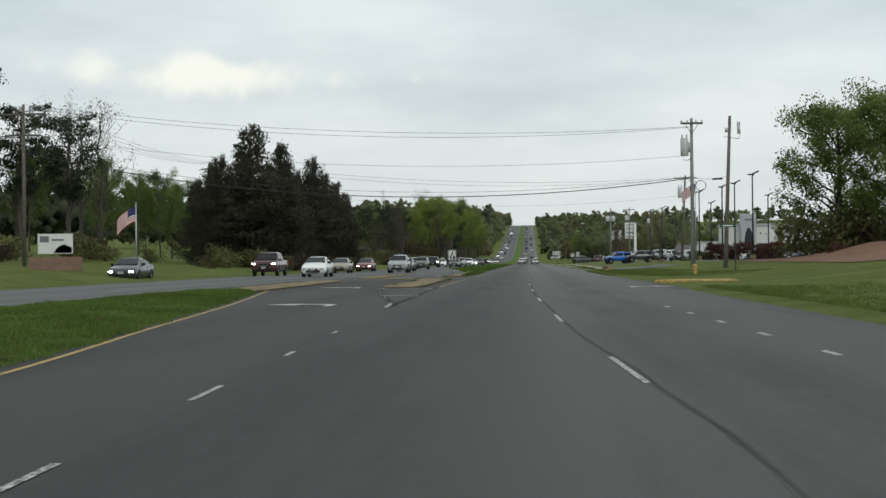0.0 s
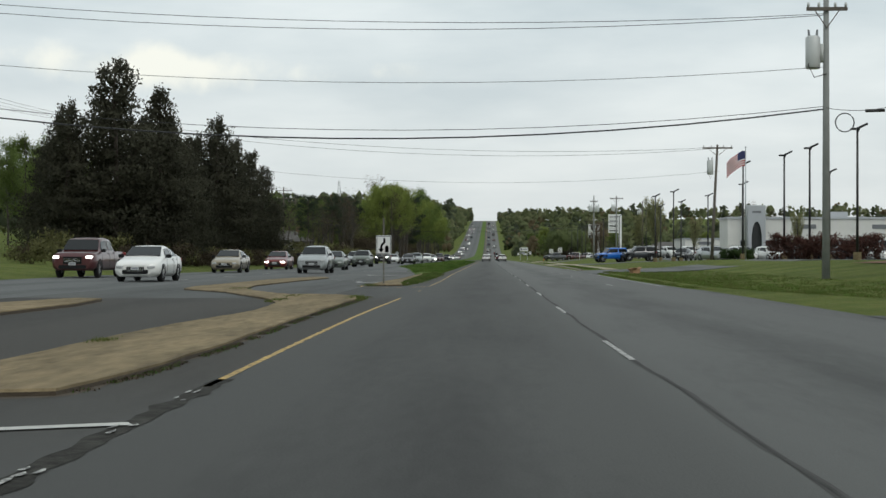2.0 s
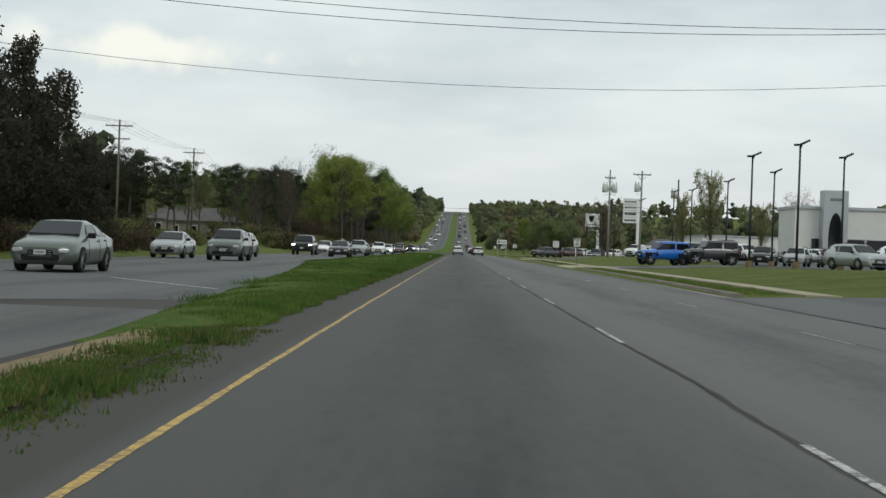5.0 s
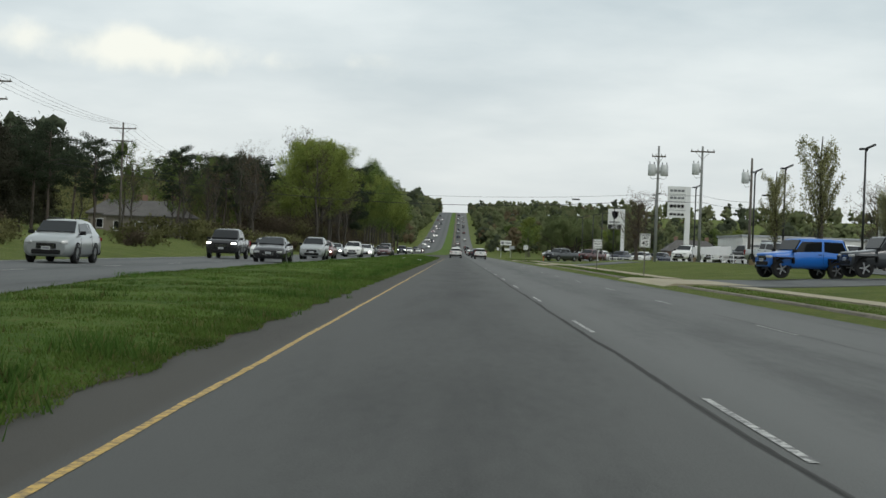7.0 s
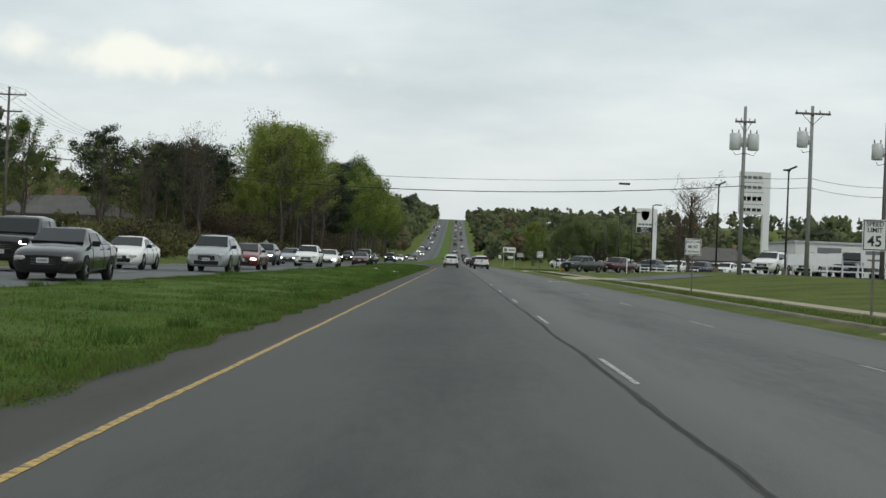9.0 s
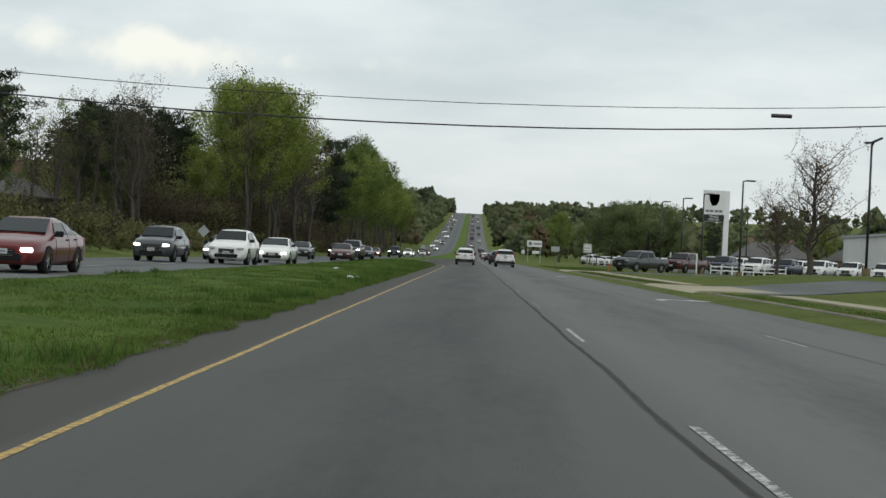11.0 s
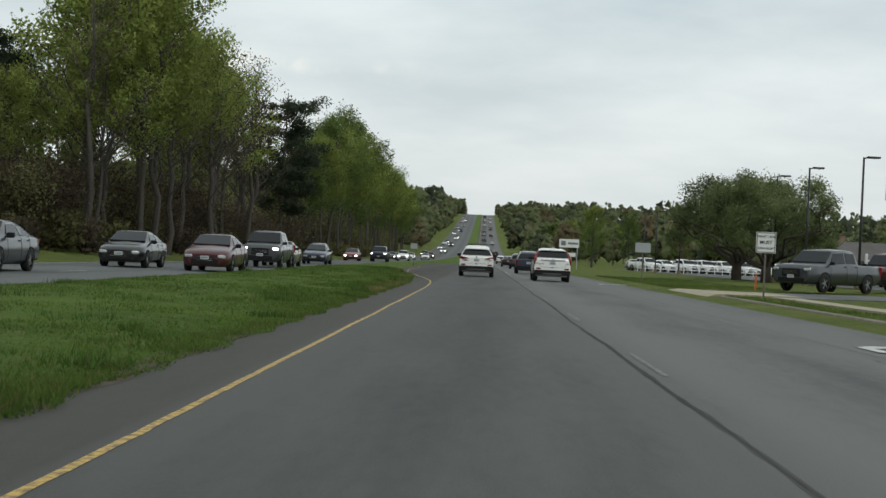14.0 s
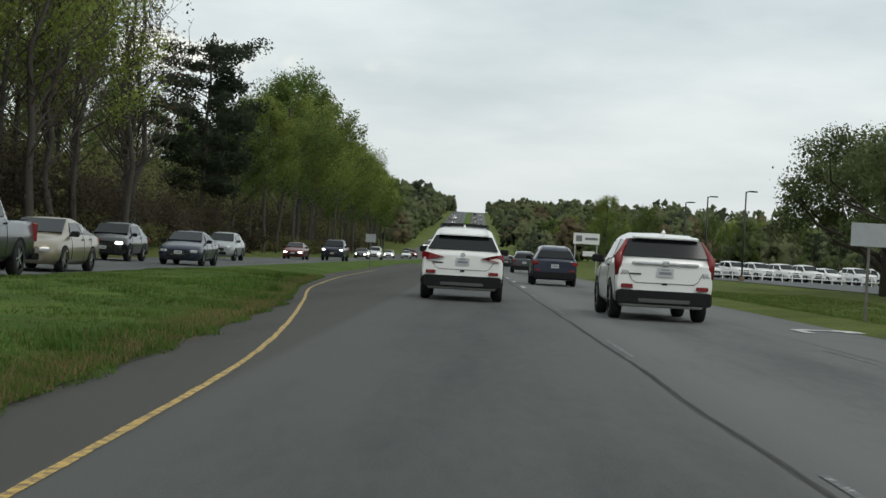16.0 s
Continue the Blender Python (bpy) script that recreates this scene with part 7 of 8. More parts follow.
# cable coil and splice box by the junction pole
sh = Shape()
ring = [(15.15 + 0.34 * math.cos(a), 95.1, 5.95 + 0.34 * math.sin(a)) for a in [2 * math.pi * k / 20 for k in range(21)]]
sh.tube(ring, 0.022, 6, caps=False)
tagged(new("cable_coil", sh.mesh("cable_coil", M_BLACK, True)), "black coil of spare cable hung on the wire", "cable coil")
wire((14.5, 95.2, 6.5), (17.1, 95.0, 6.6), 0.15, 0.012)
sh = Shape()
sh.tube([(15.9, 95.1, 6.38), (16.6, 95.1, 6.40)], 0.06, 8)
tagged(new("splice_box", sh.mesh("splice_box", M_BLACK)), "black cable splice case on the wire", "cable box")
for x0, y0, z0 in ((29.5, 292.5, 7.2), (12.5, 295.4, 6.3)):
    sh = Shape()
    sh.tube([(x0 - 0.35, y0, z0), (x0 + 0.35, y0, z0)], 0.07, 8)
    tagged(new("splice_box", sh.mesh("splice_box", M_BLACK)), "black cable splice case on the wire", "cable box")


def lot_lamp(flood):
    root = thing("lot_lamp", "tall black lot lamp with angled floodlight" if flood else "tall black lot lamp with flat shoebox head", "lamp post", pose(0, 0, 0), "lot lamps")
    sh = Shape()
    sh.tube([(0, 0, -0.2), (0, 0, 7.55)], [0.085, 0.06], 8)
    part("shaft", sh.mesh("shaft", M_BLACK, True), root)
    sh = Shape()
    sh.tube([(0, 0, -0.2), (0, 0, 0.45)], 0.24, 10)
    part("footing", sh.mesh("footing", M_CONC), root, "round concrete footing")
    sh = Shape()
    if flood:
        tilt = Matrix.Rotation(0.45, 3, "Y")
        sh.tube([(0, 0, 7.3), (0.12, 0, 7.5)], 0.04, 6)
        sh.box((0.28, 0, 7.66), (0.62, 0.42, 0.13), m=tilt.inverted(), bevel=0.03)
        sh.box((-0.22, 0, 7.5), (0.3, 0.36, 0.12), bevel=0.03)
    else:
        sh.tube([(0, 0, 7.5), (0.3, 0, 7.55)], 0.04, 6)
        sh.box((0.55, 0, 7.56), (0.75, 0.40, 0.11), bevel=0.03)
    part("lamp_head", sh.mesh("lamp_head", M_BLACK), root)
    return root


for flood, places in ((True, ((23.2, 126), (23.7, 141), (23.4, 148.1), (22.3, 159), (31.4, 169), (27, 187), (22, 201), (21.2, 211.5), (27, 210), (26.4, 229), (25.8, 246), (26.8, 261), (26.3, 270), (25.4, 277), (25.4, 306.6), (24.2, 327.8))),
                      (False, ((22.87, 359.8), (23.57, 383.7), (23.2, 394.7), (22.4, 405.1), (22.2, 414.5), (35.7, 427), (22.9, 492), (22.9, 506), (24.2, 480)))):
    proto = lot_lamp(flood)
    for i, (x, y) in enumerate(places):
        m = pose(x, y, terrain(x, y), 0, 0, 0)
        if i == 0:
            proto.matrix_basis = m
        else:
            copy_thing(proto, m)


# ---- signs ----
def words(body, size, parent, m, mat, name="lettering"):
    cu = bpy.data.curves.new(name, "FONT")
    cu.body, cu.size, cu.align_x, cu.align_y, cu.extrude, cu.offset = body, size, "CENTER", "CENTER", 0.003, 0.012 * size
    tmp = bpy.data.objects.new(name, cu)
    scene.collection.objects.link(tmp)
    me = bpy.data.meshes.new_from_object(tmp.evaluated_get(bpy.context.evaluated_depsgraph_get()))
    bpy.data.objects.remove(tmp)
    me.materials.clear()
    me.materials.append(mat)
    return part(name, me, parent, "", m)


M_POST = material("weathered_post_steel", (0.15, 0.14, 0.12), 0.75, 0.1, scale=7, amount=0.5, bump=0.2)


def road_sign(x, y, w, h, z0, label, lines=(), post_top=None, bars=(), mat=M_SIGN, name="road_sign", diamond=False, border=True):
    """A sign on a steel post that faces the oncoming camera side (-y)."""
    root = thing(name, label, "road sign", pose(x, y, terrain(x, y) - 0.02))
    z0 -= terrain(x, y)
    sh = Shape()
    top = post_top - terrain(x, y) if post_top else z0 + h
    sh.box((0, 0.03, (top - 0.3) / 2), (0.055, 0.04, top + 0.3))
    part("post", sh.mesh("post", M_POST), root, "weathered dark steel post")
    sh = Shape()
    rot = Matrix.Rotation(math.pi / 4, 3, "Y") if diamond else None
    sh.box((0, 0, z0 + h / 2), (w, 0.012, h), m=rot)
    panel = part("panel", sh.mesh("panel", mat), root)
    if border:
        sh = Shape()
        t = 0.02
        for dx, dz, sx, sz in ((0, h / 2 - 0.03, w - 0.04, t), (0, -h / 2 + 0.03, w - 0.04, t), (w / 2 - 0.03, 0, t, h - 0.04), (-w / 2 + 0.03, 0, t, h - 0.04)):
            sh.box((dx, -0.009, z0 + h / 2 + dz), (sx, 0.006, sz))
        part("border", sh.mesh("border", M_SIGN_BLACK), panel)
    for text, size, dz in lines:
        words(text, size, panel, pose(0, -0.012, z0 + h / 2 + dz, 90, 0, 0), M_SIGN_BLACK)
    return root, panel, z0


road_sign(11.4, 234.5, 0.56, 0.72, 1.62, "white speed limit sign reading 45", (("SPEED", 0.15, 0.25), ("LIMIT", 0.15, 0.11), ("45", 0.34, -0.15)))
road_sign(11.3, 259.6, 0.64, 0.66, 1.60, "white regulatory turn lane sign on a steel post", (("RIGHT LANE", 0.105, 0.19), ("MUST", 0.16, 0.0), ("TURN RIGHT", 0.105, -0.19)))
road_sign(10.9, 357.8, 0.64, 0.68, 1.62, "white regulatory turn lane sign on a steel post", (("RIGHT LANE", 0.105, 0.19), ("MUST", 0.16, 0.0), ("TURN RIGHT", 0.105, -0.19)))
road_sign(10.1, 387.3, 0.80, 0.50, 1.72, "bare grey back of a road sign", mat=M_METAL, border=False)
road_sign(-17.0, 349.0, 0.62, 0.62, 1.5, "grey back of a diamond warning sign", mat=M_METAL, diamond=True, border=False)
road_sign(-4.6, 446, 0.62, 0.5, 1.6, "grey back of a small sign on the median", mat=M_METAL, border=False)
road_sign(11.6, 520, 0.62, 0.76, 1.7, "small white road sign far along the verge")
root, panel, z0 = road_sign(-1.6, 93.1, 0.54, 0.67, 1.12, "white black-arrow traffic sign on a tall post on the island", post_top=2.40)
sh = Shape()
path = [(0.02, 0.27), (0.03, 0.12), (-0.06, 0.03), (-0.09, -0.05), (-0.09, -0.13)]
for (xa, za), (xb, zb) in zip(path, path[1:]):
    d = Vector((xb - xa, 0, zb - za)).normalized()
    s = Vector((d.z, 0, -d.x)) * 0.036
    a, b = Vector((xa, -0.0095, z0 + 0.31 + za)), Vector((xb, -0.0095, z0 + 0.31 + zb))
    sh.add([a - s, a + s, b + s + d * 0.02, b - s + d * 0.02], [(0, 1, 2, 3), (3, 2, 1, 0)])
sh.add([(-0.20, -0.0095, z0 + 0.20), (0.02, -0.0095, z0 + 0.20), (-0.09, -0.0095, z0 + 0.06)], [(0, 1, 2), (2, 1, 0)])
part("arrow", sh.mesh("arrow", M_SIGN_BLACK), panel, "bent black arrow")
sh = Shape()
arc = [(0.05, 0.07), (0.05, 0.22), (0.075, 0.29), (0.115, 0.32), (0.155, 0.29), (0.18, 0.22), (0.18, 0.07)]
sh.add([(px, -0.0095, z0 + pz) for px, pz in arc], [tuple(range(7)), tuple(range(6, -1, -1))])
part("island_symbol", sh.mesh("island_symbol", M_SIGN_BLACK), panel, "rounded black island shape")


def pylon(x, y, w, top, bottom, label, rows):
    """A dealership pylon: a face box on a broad side post."""
    g = terrain(x, y)
    root = thing("pylon_sign", label, "sign", pose(x, y, g - 0.05))
    sh = Shape()
    sh.box((w * 0.5 - 0.28, 0.1, (top - g) / 2), (0.56, 0.5, top - g), bevel=0.04)
    part("pillar", sh.mesh("pillar", M_WHITE_PAINT), root)
    sh = Shape()
    sh.box((-0.26, 0, (top + bottom) / 2 - g), (w - 0.52, 0.42, top - bottom), bevel=0.03)
    face = part("face_box", sh.mesh("face_box", M_SIGN), root)
    for kind, z0, z1, mat in rows:
        sh = Shape()
        if kind == "band":
            sh.box((-0.26, -0.222, (z0 + z1) / 2 - g), (w - 0.6, 0.012, z1 - z0))
        elif kind == "bars":
            for k in (-0.34, -0.12, 0.12, 0.34):
                bar = Shape().box((-0.26 + k * (w - 0.7), -0.222, (z0 + z1) / 2 - g), ((w - 0.7) * 0.18, 0.012, z1 - z0))
                part("sign_bar", bar.mesh("sign_bar", mat), face)
        elif kind == "line":
            sh.box((-0.26, -0.219, (z0 + z1) / 2 - g), (w - 0.6, 0.006, z1 - z0))
        elif kind == "shield":
            c, r = (z0 + z1) / 2 - g, (z1 - z0) / 2
            pts = [(-r * 0.9, r), (r * 0.9, r), (r * 0.85, -r * 0.1), (r * 0.35, -r), (-r * 0.35, -r), (-r * 0.85, -r * 0.1)]
            sh.add([(-0.26 + px, -0.226, c + pz) for px, pz in pts] + [(-0.26 + px, -0.21, c + pz) for px, pz in pts], [tuple(range(5, -1, -1)), tuple(range(6))] + [(i, (i + 1) % 6, 6 + (i + 1) % 6, 6 + i) for i in range(6)])
        if kind != "bars":
            part({"band": "sign_band", "line": "sign_line", "shield": "emblem"}[kind], sh.mesh("sign_part", mat), face)
    return root, face, g


root, face, g = pylon(27.5, 400.6, 2.75, 9.05, 5.75, "grey-white dealership pylon sign with a dark emblem", [("shield", 7.45, 8.65, M_GREY_SIGN), ("bars", 6.75, 7.0, M_GREY_SIGN), ("band", 5.78, 6.5, M_SIGN_BLACK)])
words("TRUCK", 0.30, face, pose(-0.26, -0.232, 6.29 - g, 90, 0, 0), M_SIGN)
words("CENTER", 0.30, face, pose(-0.26, -0.232, 5.97 - g, 90, 0, 0), M_SIGN)
pylon(25.8, 320.5, 2.5, 9.15, 5.7, "white dealership pylon sign with four rows of dark marks", [("bars", 8.55, 8.8, M_GREY_SIGN), ("line", 8.25, 8.29, M_GREY_SIGN), ("bars", 7.75, 8.0, M_GREY_SIGN), ("line", 7.45, 7.49, M_GREY_SIGN), ("band", 6.75, 7.15, M_SIGN), ("bars", 6.8, 7.15, M_SIGN_BLACK), ("line", 6.5, 6.54, M_GREY_SIGN), ("bars", 5.95, 6.2, M_SIGN_BLACK)])
board = thing("shop_sign", "white roadside board with a dark mark far along the road", "sign", pose(13.0, 505, terrain(13, 505)))
sh = Shape()
sh.box((0, 0, 3.4), (2.6, 0.2, 1.1), bevel=0.03)
sh.box((0.3, 0, 1.9), (1.2, 0.18, 0.5))
part("board", sh.mesh("board", M_SIGN), board)
sh = Shape()
sh.box((-0.75, -0.11, 3.4), (0.6, 0.02, 0.6))
sh.box((0.5, -0.11, 3.4), (1.3, 0.02, 0.25))
part("mark", sh.mesh("mark", M_GREY_SIGN), board)
for dx in (-1.1, 1.1):
    sh = Shape()
    sh.box((dx, 0, 1.5), (0.12, 0.12, 3.2))
    part("post", sh.mesh("post", M_METAL), board)
board = thing("notice_board", "white sign board beside the flag across the road", "sign", pose(-27.2, 89, terrain(-27.2, 89)))
sh = Shape()
sh.box((0, 0, 1.75), (2.3, 0.16, 1.3), bevel=0.03)
part("board", sh.mesh("board", M_SIGN), board)
sh = Shape()
sh.box((-0.7, -0.085, 2.05), (0.6, 0.012, 0.4))
sh.box((0.2, -0.085, 2.0), (0.8, 0.012, 0.12))
part("mark", sh.mesh("mark", M_GREY_SIGN), board)
sh = Shape()
sh.add([(-0.1, -0.088, 1.15), (1.1, -0.088, 1.15), (1.1, -0.088, 1.5), (0.6, -0.088, 1.72), (0.2, -0.088, 1.55)], [(0, 1, 2, 3, 4), (4, 3, 2, 1, 0)])
part("emblem", sh.mesh("emblem", material("teal_print", (0.05, 0.20, 0.20), 0.6)), board)
sh = Shape()
sh.box((0, 0.05, 0.45), (3.4, 0.5, 0.9), bevel=0.04)
part("brick_base", sh.mesh("brick_base", M_BRICK), board, "low brown brick wall")


def flag(x, y, top, fw, fh, label):
    g = terrain(x, y)
    root = thing("flagpole", label, "flag", pose(x, y, g))
    sh = Shape()
    sh.tube([(0, 0, -0.2), (0, 0, top - g)], [0.06, 0.035], 8)
    sh.tube([(0, 0, top - g), (0, 0, top - g + 0.08)], 0.06, 8)
    part("shaft", sh.mesh("shaft", M_METAL, True), root)
    n, rows = 14, 13
    cloth = Shape()
    zt = top - g - 0.25

    def at(u, v):
        droop = 0.55 * u * u * fw
        return (-u * fw * 0.80, 0.10 * math.sin(7 * u + 2 * v) * u, zt - v * fh - droop + 0.04 * math.sin(9 * u))
    for r in range(rows):
        for c in range(n):
            q = [at(c / n, r / rows), at((c + 1) / n, r / rows), at((c + 1) / n, (r + 1) / rows), at(c / n, (r + 1) / rows)]
            cloth.add(q, [(0, 1, 2, 3)], 2 if (r < 7 and c < 6) else (0 if r % 2 == 0 else 1))
    part("cloth", cloth.mesh("cloth", [M_RED, M_WHITE_PAINT, M_NAVY]), root, "striped red and white flag with blue canton")
    return root


flag(20.77, 148.9, 9.0, 1.7, 1.1, "metal flagpole with a drooping striped flag on the lawn")
flag(-22.0, 89.5, 5.0, 1.6, 1.0, "short flagpole with a drooping striped flag across the road")


# ---- buildings ----
def dealership():
    y, x0, x1, g = 293, 42.5, 100, terrain(60, 293)
    root = thing("dealership_building", "long white dealership hall with glazed front and silver entry tower", "building", pose(0, 0, 0))
    sh = Shape()
    sh.box(((x0 + x1) / 2, y + 4.5, g + 3.3), (x1 - x0, 9, 6.8))
    part("wall", sh.mesh("wall", M_WALL), root)
    sh = Shape()
    sh.box(((x0 + x1) / 2, y + 4.5, g + 6.85), (x1 - x0 + 0.4, 9.4, 0.35))
    part("roof", sh.mesh("roof", M_SILVER), root, "flat roof with metal coping")
    n = 16
    for k in range(n):
        x = x0 + 2 + (x1 - x0 - 4) * (k + 0.5) / n
        sh = Shape()
        sh.box((x, y - 0.02, g + 1.6), (3.1, 0.10, 2.9))
        win = part("window", sh.mesh("window", M_GLASS), root)
        sh = Shape()
        for dx in (-1.6, 1.6):
            sh.box((x + dx, y - 0.06, g + 1.6), (0.1, 0.12, 3.1))
        sh.box((x, y - 0.06, g + 3.1), (3.2, 0.12, 0.1))
        part("frame", sh.mesh("frame", M_SILVER), win)
    sh = Shape()
    sh.box((47, y - 0.9, g + 4.4), (3.0, 2.2, 9.1), bevel=0.08)
    tower = part("tower", sh.mesh("tower", M_SILVER), root, "silver panelled entry tower")
    sh = Shape()
    arc = [(47 + 0.85 * math.cos(a), y - 2.02, g + 3.2 + 3.0 * max(0, math.sin(a))) for a in [math.pi * k / 12 for k in range(13)]]
    sh.add(arc + [(46.15, y - 2.02, g), (47.85, y - 2.02, g)], [tuple(list(range(12, -1, -1)) + [14, 13])])
    part("entry", sh.mesh("entry", M_GLASS), tower, "dark arched entry glass")
    sh = Shape()
    sh.box((47, y - 2.03, g + 7.8), (1.5, 0.06, 0.35))
    part("mark", sh.mesh("mark", M_GREY_SIGN), tower)
    for x in (56, 68, 82):
        sh = Shape()
        sh.box((x, y - 0.05, g + 5.4), (2.6, 0.1, 0.7))
        part("wall_sign", sh.mesh("wall_sign", M_GREY_SIGN), root)
    for x, w in ((62, 3), (74, 4)):
        sh = Shape()
        sh.box((x, y + 5, g + 7.5), (w, 3, 1.0), bevel=0.05)
        part("roof_unit", sh.mesh("roof_unit", M_SILVER), root)


dealership()


def shed(x0, x1, y, depth, h, label, wall=M_WALL):
    g = terrain((x0 + x1) / 2, y)
    root = thing("showroom_building", label, "building", pose(0, 0, 0))
    sh = Shape()
    sh.box(((x0 + x1) / 2, y + depth / 2, g + h / 2), (x1 - x0, depth, h))
    part("wall", sh.mesh("wall", wall), root)
    sh = Shape()
    sh.box(((x0 + x1) / 2, y + depth / 2, g + h + 0.15), (x1 - x0 + 0.5, depth + 0.5, 0.3))
    part("roof", sh.mesh("roof", M_SILVER), root)
    n = max(3, int((x1 - x0) / 5))
    for k in range(n):
        sh = Shape()
        sh.box((x0 + (x1 - x0) * (k + 0.5) / n, y - 0.03, g + 1.5), (3.0, 0.1, 2.4))
        part("window", sh.mesh("window", M_GLASS), root)
    sh = Shape()
    sh.box((x0 + 5, y - 0.06, g + h - 1.0), (3.5, 0.12, 0.8))
    part("wall_sign", sh.mesh("wall_sign", M_GREY_SIGN), root)


shed(52, 112, 420, 25, 5.2, "low white showroom behind the parked cars")
shed(100, 128, 330, 20, 6.5, "plain white warehouse beyond the car lot")


def gable_house(x, y, w, d, eave, ridge, turn, label, wall=M_TANWALL):
    root = thing("house", label, "house", pose(x, y, terrain(x, y) - 0.3, 0, 0, turn))
    sh = Shape()
    sh.box((0, 0, eave / 2), (w, d, eave))
    part("wall", sh.mesh("wall", wall), root)
    sh = Shape()
    o = 0.5
    v = [(-w / 2 - o, -d / 2 - o, eave - 0.15), (w / 2 + o, -d / 2 - o, eave - 0.15), (w / 2 + o, d / 2 + o, eave - 0.15), (-w / 2 - o, d / 2 + o, eave - 0.15), (-w / 2 + d * 0.3, 0, ridge), (w / 2 - d * 0.3, 0, ridge)]
    v += [(a, b, c - 0.18) for a, b, c in v]
    sh.add(v, [(0, 1, 5, 4), (2, 3, 4, 5), (1, 2, 5), (3, 0, 4), (6, 7, 1, 0), (7, 8, 2, 1), (8, 9, 3, 2), (9, 6, 0, 3), (9, 8, 7, 6)])
    roof = part("roof", sh.mesh("roof", M_ROOF), root, "brown shingle hip roof")
    for dx in (-w * 0.28, w * 0.3):
        sh = Shape()
        sh.box((dx, d * 0.1, ridge), (0.9, 0.7, 1.8), bevel=0.03)
        part("chimney", sh.mesh("chimney", M_BRICK), roof)
    n = max(3, int(w / 3))
    for k in range(n):
        for z in (1.5, 4.2):
            if z + 0.8 < eave:
                sh = Shape()
                sh.box((-w / 2 + w * (k + 0.5) / n, -d / 2 - 0.02, z), (1.0, 0.1, 1.4))
                win = part("window", sh.mesh("window", M_GLASS), root)
                sh = Shape()
                for ax, az, bx, bz in ((0, 0.72, 1.16, 0.08), (0, -0.72, 1.16, 0.08), (0.54, 0, 0.08, 1.5), (-0.54, 0, 0.08, 1.5)):
                    sh.box((-w / 2 + w * (k + 0.5) / n + ax, -d / 2 - 0.05, z + az), (bx, 0.08, bz))
                part("frame", sh.mesh("frame", M_WHITE_PAINT), win)


gable_house(-46, 388, 11, 9, 3.3, 5.6, -14, "low tan house with brown roof behind the trees")
gable_house(-54, 404, 11, 9, 3.3, 5.6, 10, "low tan house with brown roof further back")
gable_house(63, 548, 14, 10, 3.6, 6.4, 0, "low brown house with shingle roof beyond the lot", M_BRICK)
gable_house(90, 570, 20, 10, 3.4, 6.0, 10, "low brown house with shingle roof beyond the lot", M_BRICK)


# ---- fences and small things ----
def fence(x0, x1, y, step, h, label):
    root = thing("white_fence", label, "fence", pose(x0, y, 0))
    n = int((x1 - x0) / step)
    for k in range(n + 1):
        x = k * step
        sh = Shape()
        sh.box((x, 0, h / 2 - 0.1 + terrain(x0 + x, y)), (0.11, 0.11, h + 0.2), bevel=0.02)
        part("post", sh.mesh("post", M_WHITE_PAINT), root)
    for z in (h * 0.45, h * 0.85):
        sh = Shape()
        sh.box((n * step / 2, 0, z + terrain((x0 + x1) / 2, y)), (n * step, 0.05, 0.11))
        part("rail", sh.mesh("rail", M_WHITE_PAINT), root)


fence(23.0, 58, 513.5, 1.05, 1.05, "long low white post fence along the car lot")
fence(25.6, 33.0, 390.5, 1.05, 0.95, "low white fence in front of the parked trucks")
fence(27.0, 36.0, 305.5, 1.1, 0.95, "low white fence in front of the lot")
for x, y in ((20.6, 383.0), (22.9, 382.0)):
    sh = Shape()
    sh.box((0, 0, 0.95), (0.13, 0.13, 2.1), bevel=0.02)
    ob = tagged(new("white_post", sh.mesh("white_post", M_WHITE_PAINT)), "tall square white post at the lot edge", "post", "white posts")
    ob.matrix_basis = pose(x, y, terrain(x, y) - 0.1)
banner = thing("white_banner", "long white banner stretched low on the lot", "banner", pose(26.6, 303.0, terrain(26.6, 303)))
sh = Shape()
sh.box((0, 0, 1.2), (3.9, 0.05, 0.75), m=Matrix.Rotation(-0.06, 3, "Y"))
part("cloth", sh.mesh("cloth", M_WHITE_PAINT), banner)
for dx in (-1.9, 1.9):
    sh = Shape()
    sh.box((dx, 0, 0.8), (0.06, 0.06, 1.8))
    part("post", sh.mesh("post", M_METAL), banner)
board = thing("notice_board", "small white notice board on two legs", "sign", pose(31.0, 304.0, terrain(31, 304)))
sh = Shape()
sh.box((0, 0, 1.5), (1.9, 0.08, 1.4), bevel=0.02)
part("board", sh.mesh("board", M_SIGN), board)
sh = Shape()
sh.box((0, -0.045, 1.8), (1.3, 0.01, 0.25))
sh.box((0, -0.045, 1.3), (1.0, 0.01, 0.12))
part("mark", sh.mesh("mark", M_GREY_SIGN), board)
for dx in (-0.8, 0.8):
    sh = Shape()
    sh.box((dx, 0, 0.5), (0.08, 0.08, 1.2))
    part("leg", sh.mesh("leg", M_WHITE_PAINT), board)
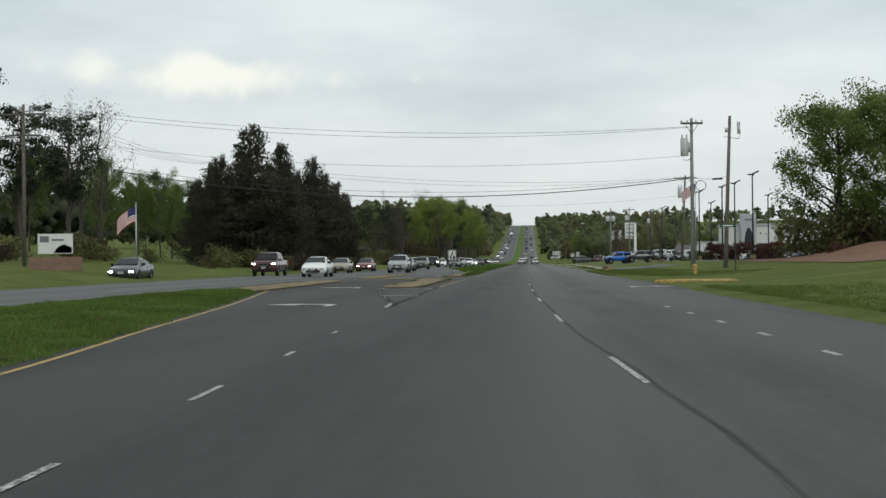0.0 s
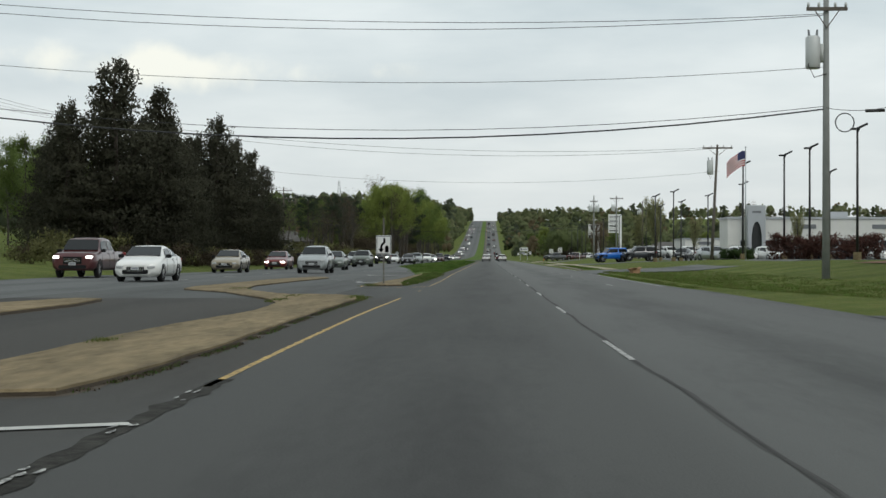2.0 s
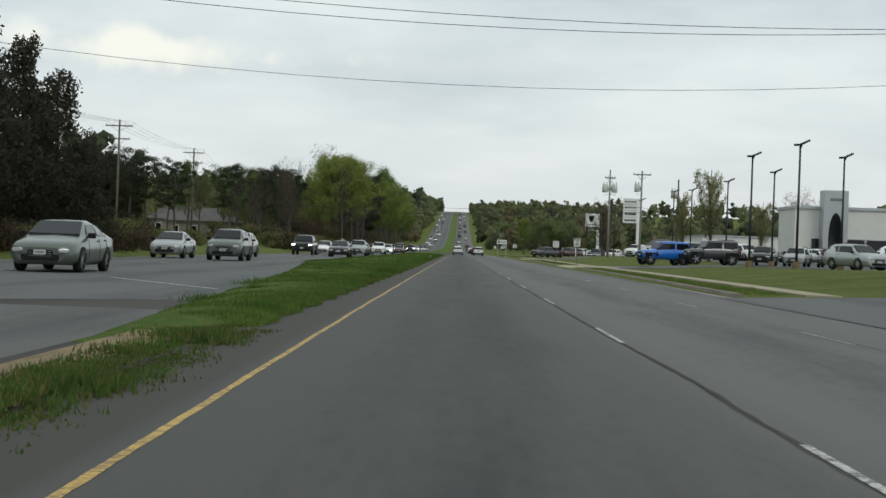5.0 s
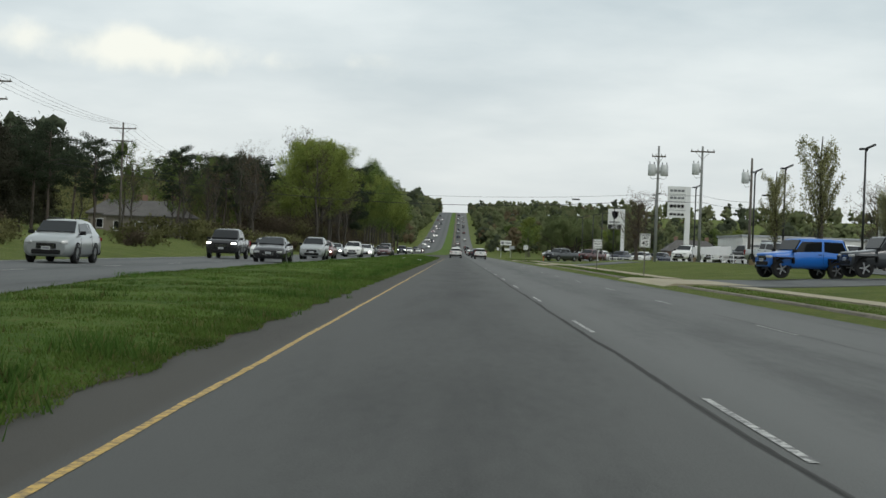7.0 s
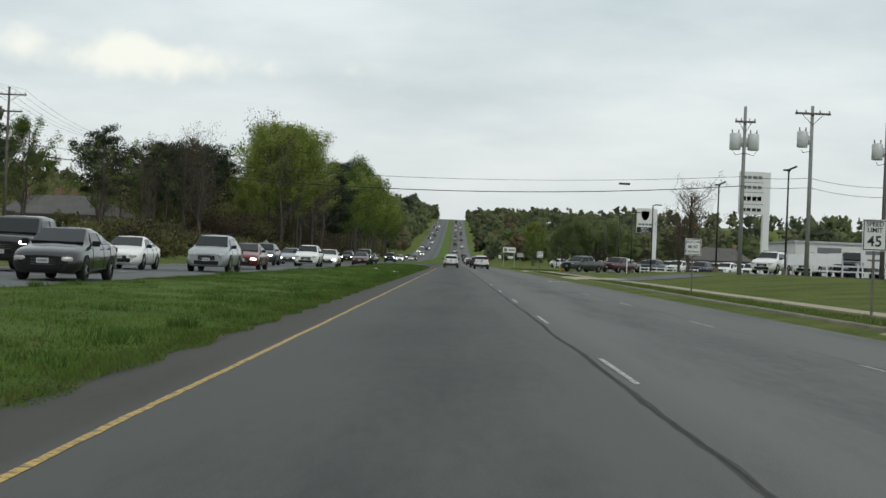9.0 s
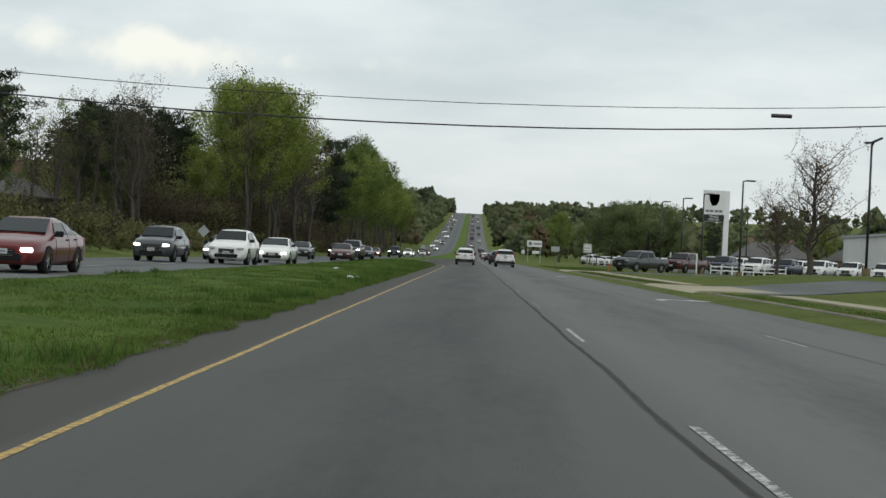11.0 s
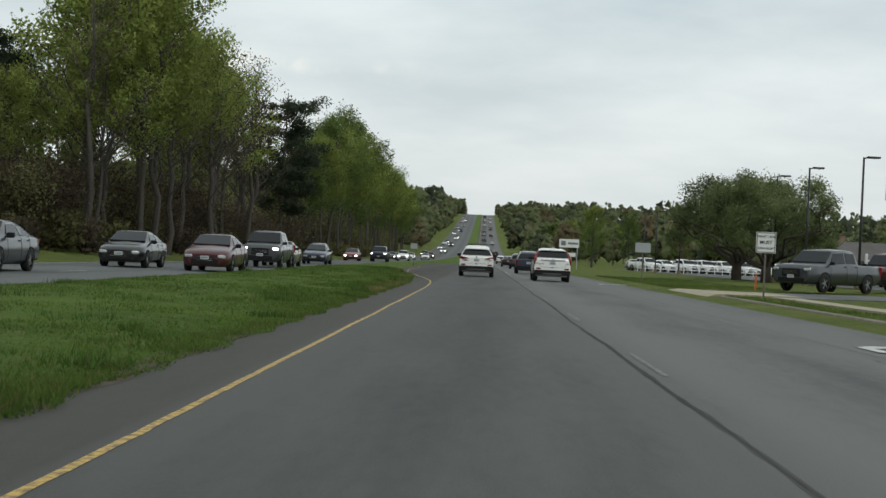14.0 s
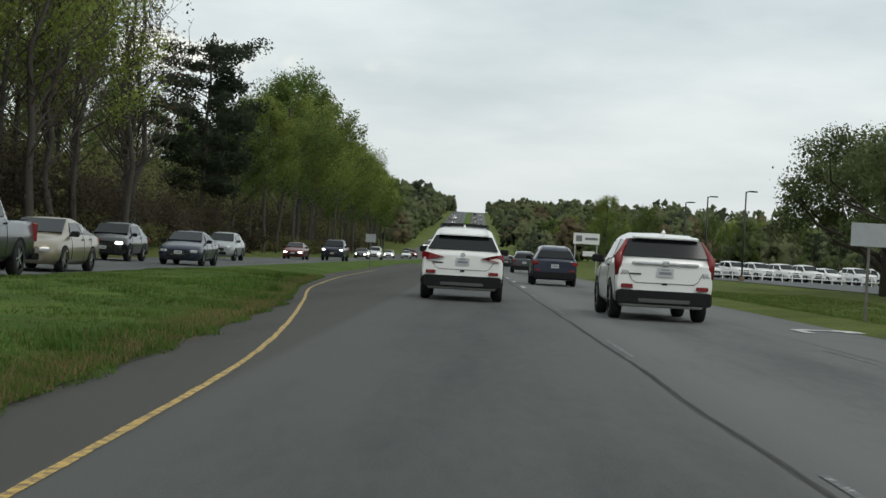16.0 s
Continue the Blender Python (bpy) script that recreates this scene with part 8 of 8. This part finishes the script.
# torn box in the verge, litter, marker, hydrant, street sign
sh = Shape()
sh.box((0, 0, 0.26), (0.75, 0.6, 0.5), taper=0.96)
sh.box((-0.3, -0.35, 0.42), (0.5, 0.02, 0.42), m=Matrix.Rotation(0.7, 3, "X"))
sh.box((0.42, 0.1, 0.45), (0.02, 0.55, 0.4), m=Matrix.Rotation(0.8, 3, "Y"))
sh.box((-0.5, 0.05, 0.34), (0.02, 0.5, 0.36), m=Matrix.Rotation(-0.9, 3, "Y"))
ob = tagged(new("cardboard_box", sh.mesh("cardboard_box", M_BOX)), "torn open cardboard box lying on the verge", "box")
ob.matrix_basis = pose(10.2, 122.7, terrain(10.2, 122.7), 4, 0, 25) @ Matrix.Scale(0.62, 4)


def crumple(x, y, z, size, seed, label):
    r = random.Random(seed)
    me = bpy.data.meshes.new("litter")
    bm = bmesh.new()
    bmesh.ops.create_icosphere(bm, subdivisions=2, radius=size)
    for v in bm.verts:
        v.co *= r.uniform(0.55, 1.25)
        v.co.z *= 0.45
    bm.to_mesh(me)
    bm.free()
    me.materials.append(M_WHITE_PAINT)
    ob = tagged(new("litter", me), label, "litter", "litter on the grass")
    ob.matrix_basis = pose(x, y, z)


crumple(-1.75, 290.8, 0.12, 0.12, 1, "crumpled white bag on the median grass")
crumple(-1.55, 291.4, 0.12, 0.07, 4, "crumpled white paper on the median grass")
crumple(-3.75, 308.0, 0.13, 0.13, 2, "crumpled white bag on the median grass")
crumple(9.7, 178.0, 0.05, 0.13, 3, "flattened white paper by the kerb")
sh = Shape()
sh.box((0, 0, 0.35), (0.09, 0.03, 0.8))
ob = tagged(new("marker_post", sh.mesh("marker_post", M_ORANGE)), "thin orange marker post in the lawn", "marker")
ob.matrix_basis = pose(14.6, 379.5, terrain(14.6, 379.5))
hyd = thing("fire_hydrant", "small weathered yellow fire hydrant on the lawn", "hydrant", pose(12.8, 78, terrain(12.8, 78)))
sh = Shape()
sh.tube([(0, 0, -0.05), (0, 0, 0.05), (0, 0, 0.45), (0, 0, 0.55), (0, 0, 0.62)], [0.16, 0.12, 0.12, 0.15, 0.05], 10)
part("barrel", sh.mesh("barrel", M_YEL, True), hyd)
for s in (-1, 1):
    sh = Shape()
    sh.tube([(0, 0, 0.38), (s * 0.2, 0, 0.38)], 0.055, 8)
    part("outlet", sh.mesh("outlet", M_YEL), hyd)
st = thing("street_sign", "slim dark post with a green street name blade", "road sign", pose(15.6, 82, terrain(15.6, 82)))
sh = Shape()
sh.box((0, 0, 1.4), (0.07, 0.07, 3.0))
part("post", sh.mesh("post", M_BLACK), st)
sh = Shape()
sh.box((-0.42, 0, 2.62), (0.9, 0.03, 0.2))
blade = part("blade", sh.mesh("blade", material("green_sign_face", (0.02, 0.10, 0.05), 0.5)), st)
sh = Shape()
sh.box((-0.42, -0.018, 2.62), (0.6, 0.006, 0.07))
part("mark", sh.mesh("mark", M_SIGN), blade)
isl = Shape()
isl.prism([(8.7, 56.0), (9.6, 55.2), (12.0, 54.8), (12.0, 57.2), (9.6, 57.0)], 0.0, 0.16, inset=0.05)
tagged(new("pavement_nose", isl.mesh("pavement_nose", M_YEL)), "yellow painted concrete nose in the side street", "island", kind="structure")
mast = thing("lattice_mast", "far steel lattice mast above the trees", "mast", pose(-95, 1000, terrain(-95, 1000)))
sh = Shape()
for sx, sy in ((-1, -1), (1, -1), (1, 1), (-1, 1)):
    sh.tube([(sx * 2.2, sy * 2.2, 0), (sx * 0.5, sy * 0.5, 36)], 0.12, 4)
for k in range(9):
    z, q = 4 * k, 2.2 - 1.7 * k / 9
    sh.tube([(-q, -q, z), (q * 0.85, -q * 0.85, z + 4)], 0.08, 4)
    sh.tube([(q, -q, z), (-q * 0.85, -q * 0.85, z + 4)], 0.08, 4)
part("lattice", sh.mesh("lattice", M_METAL), mast)
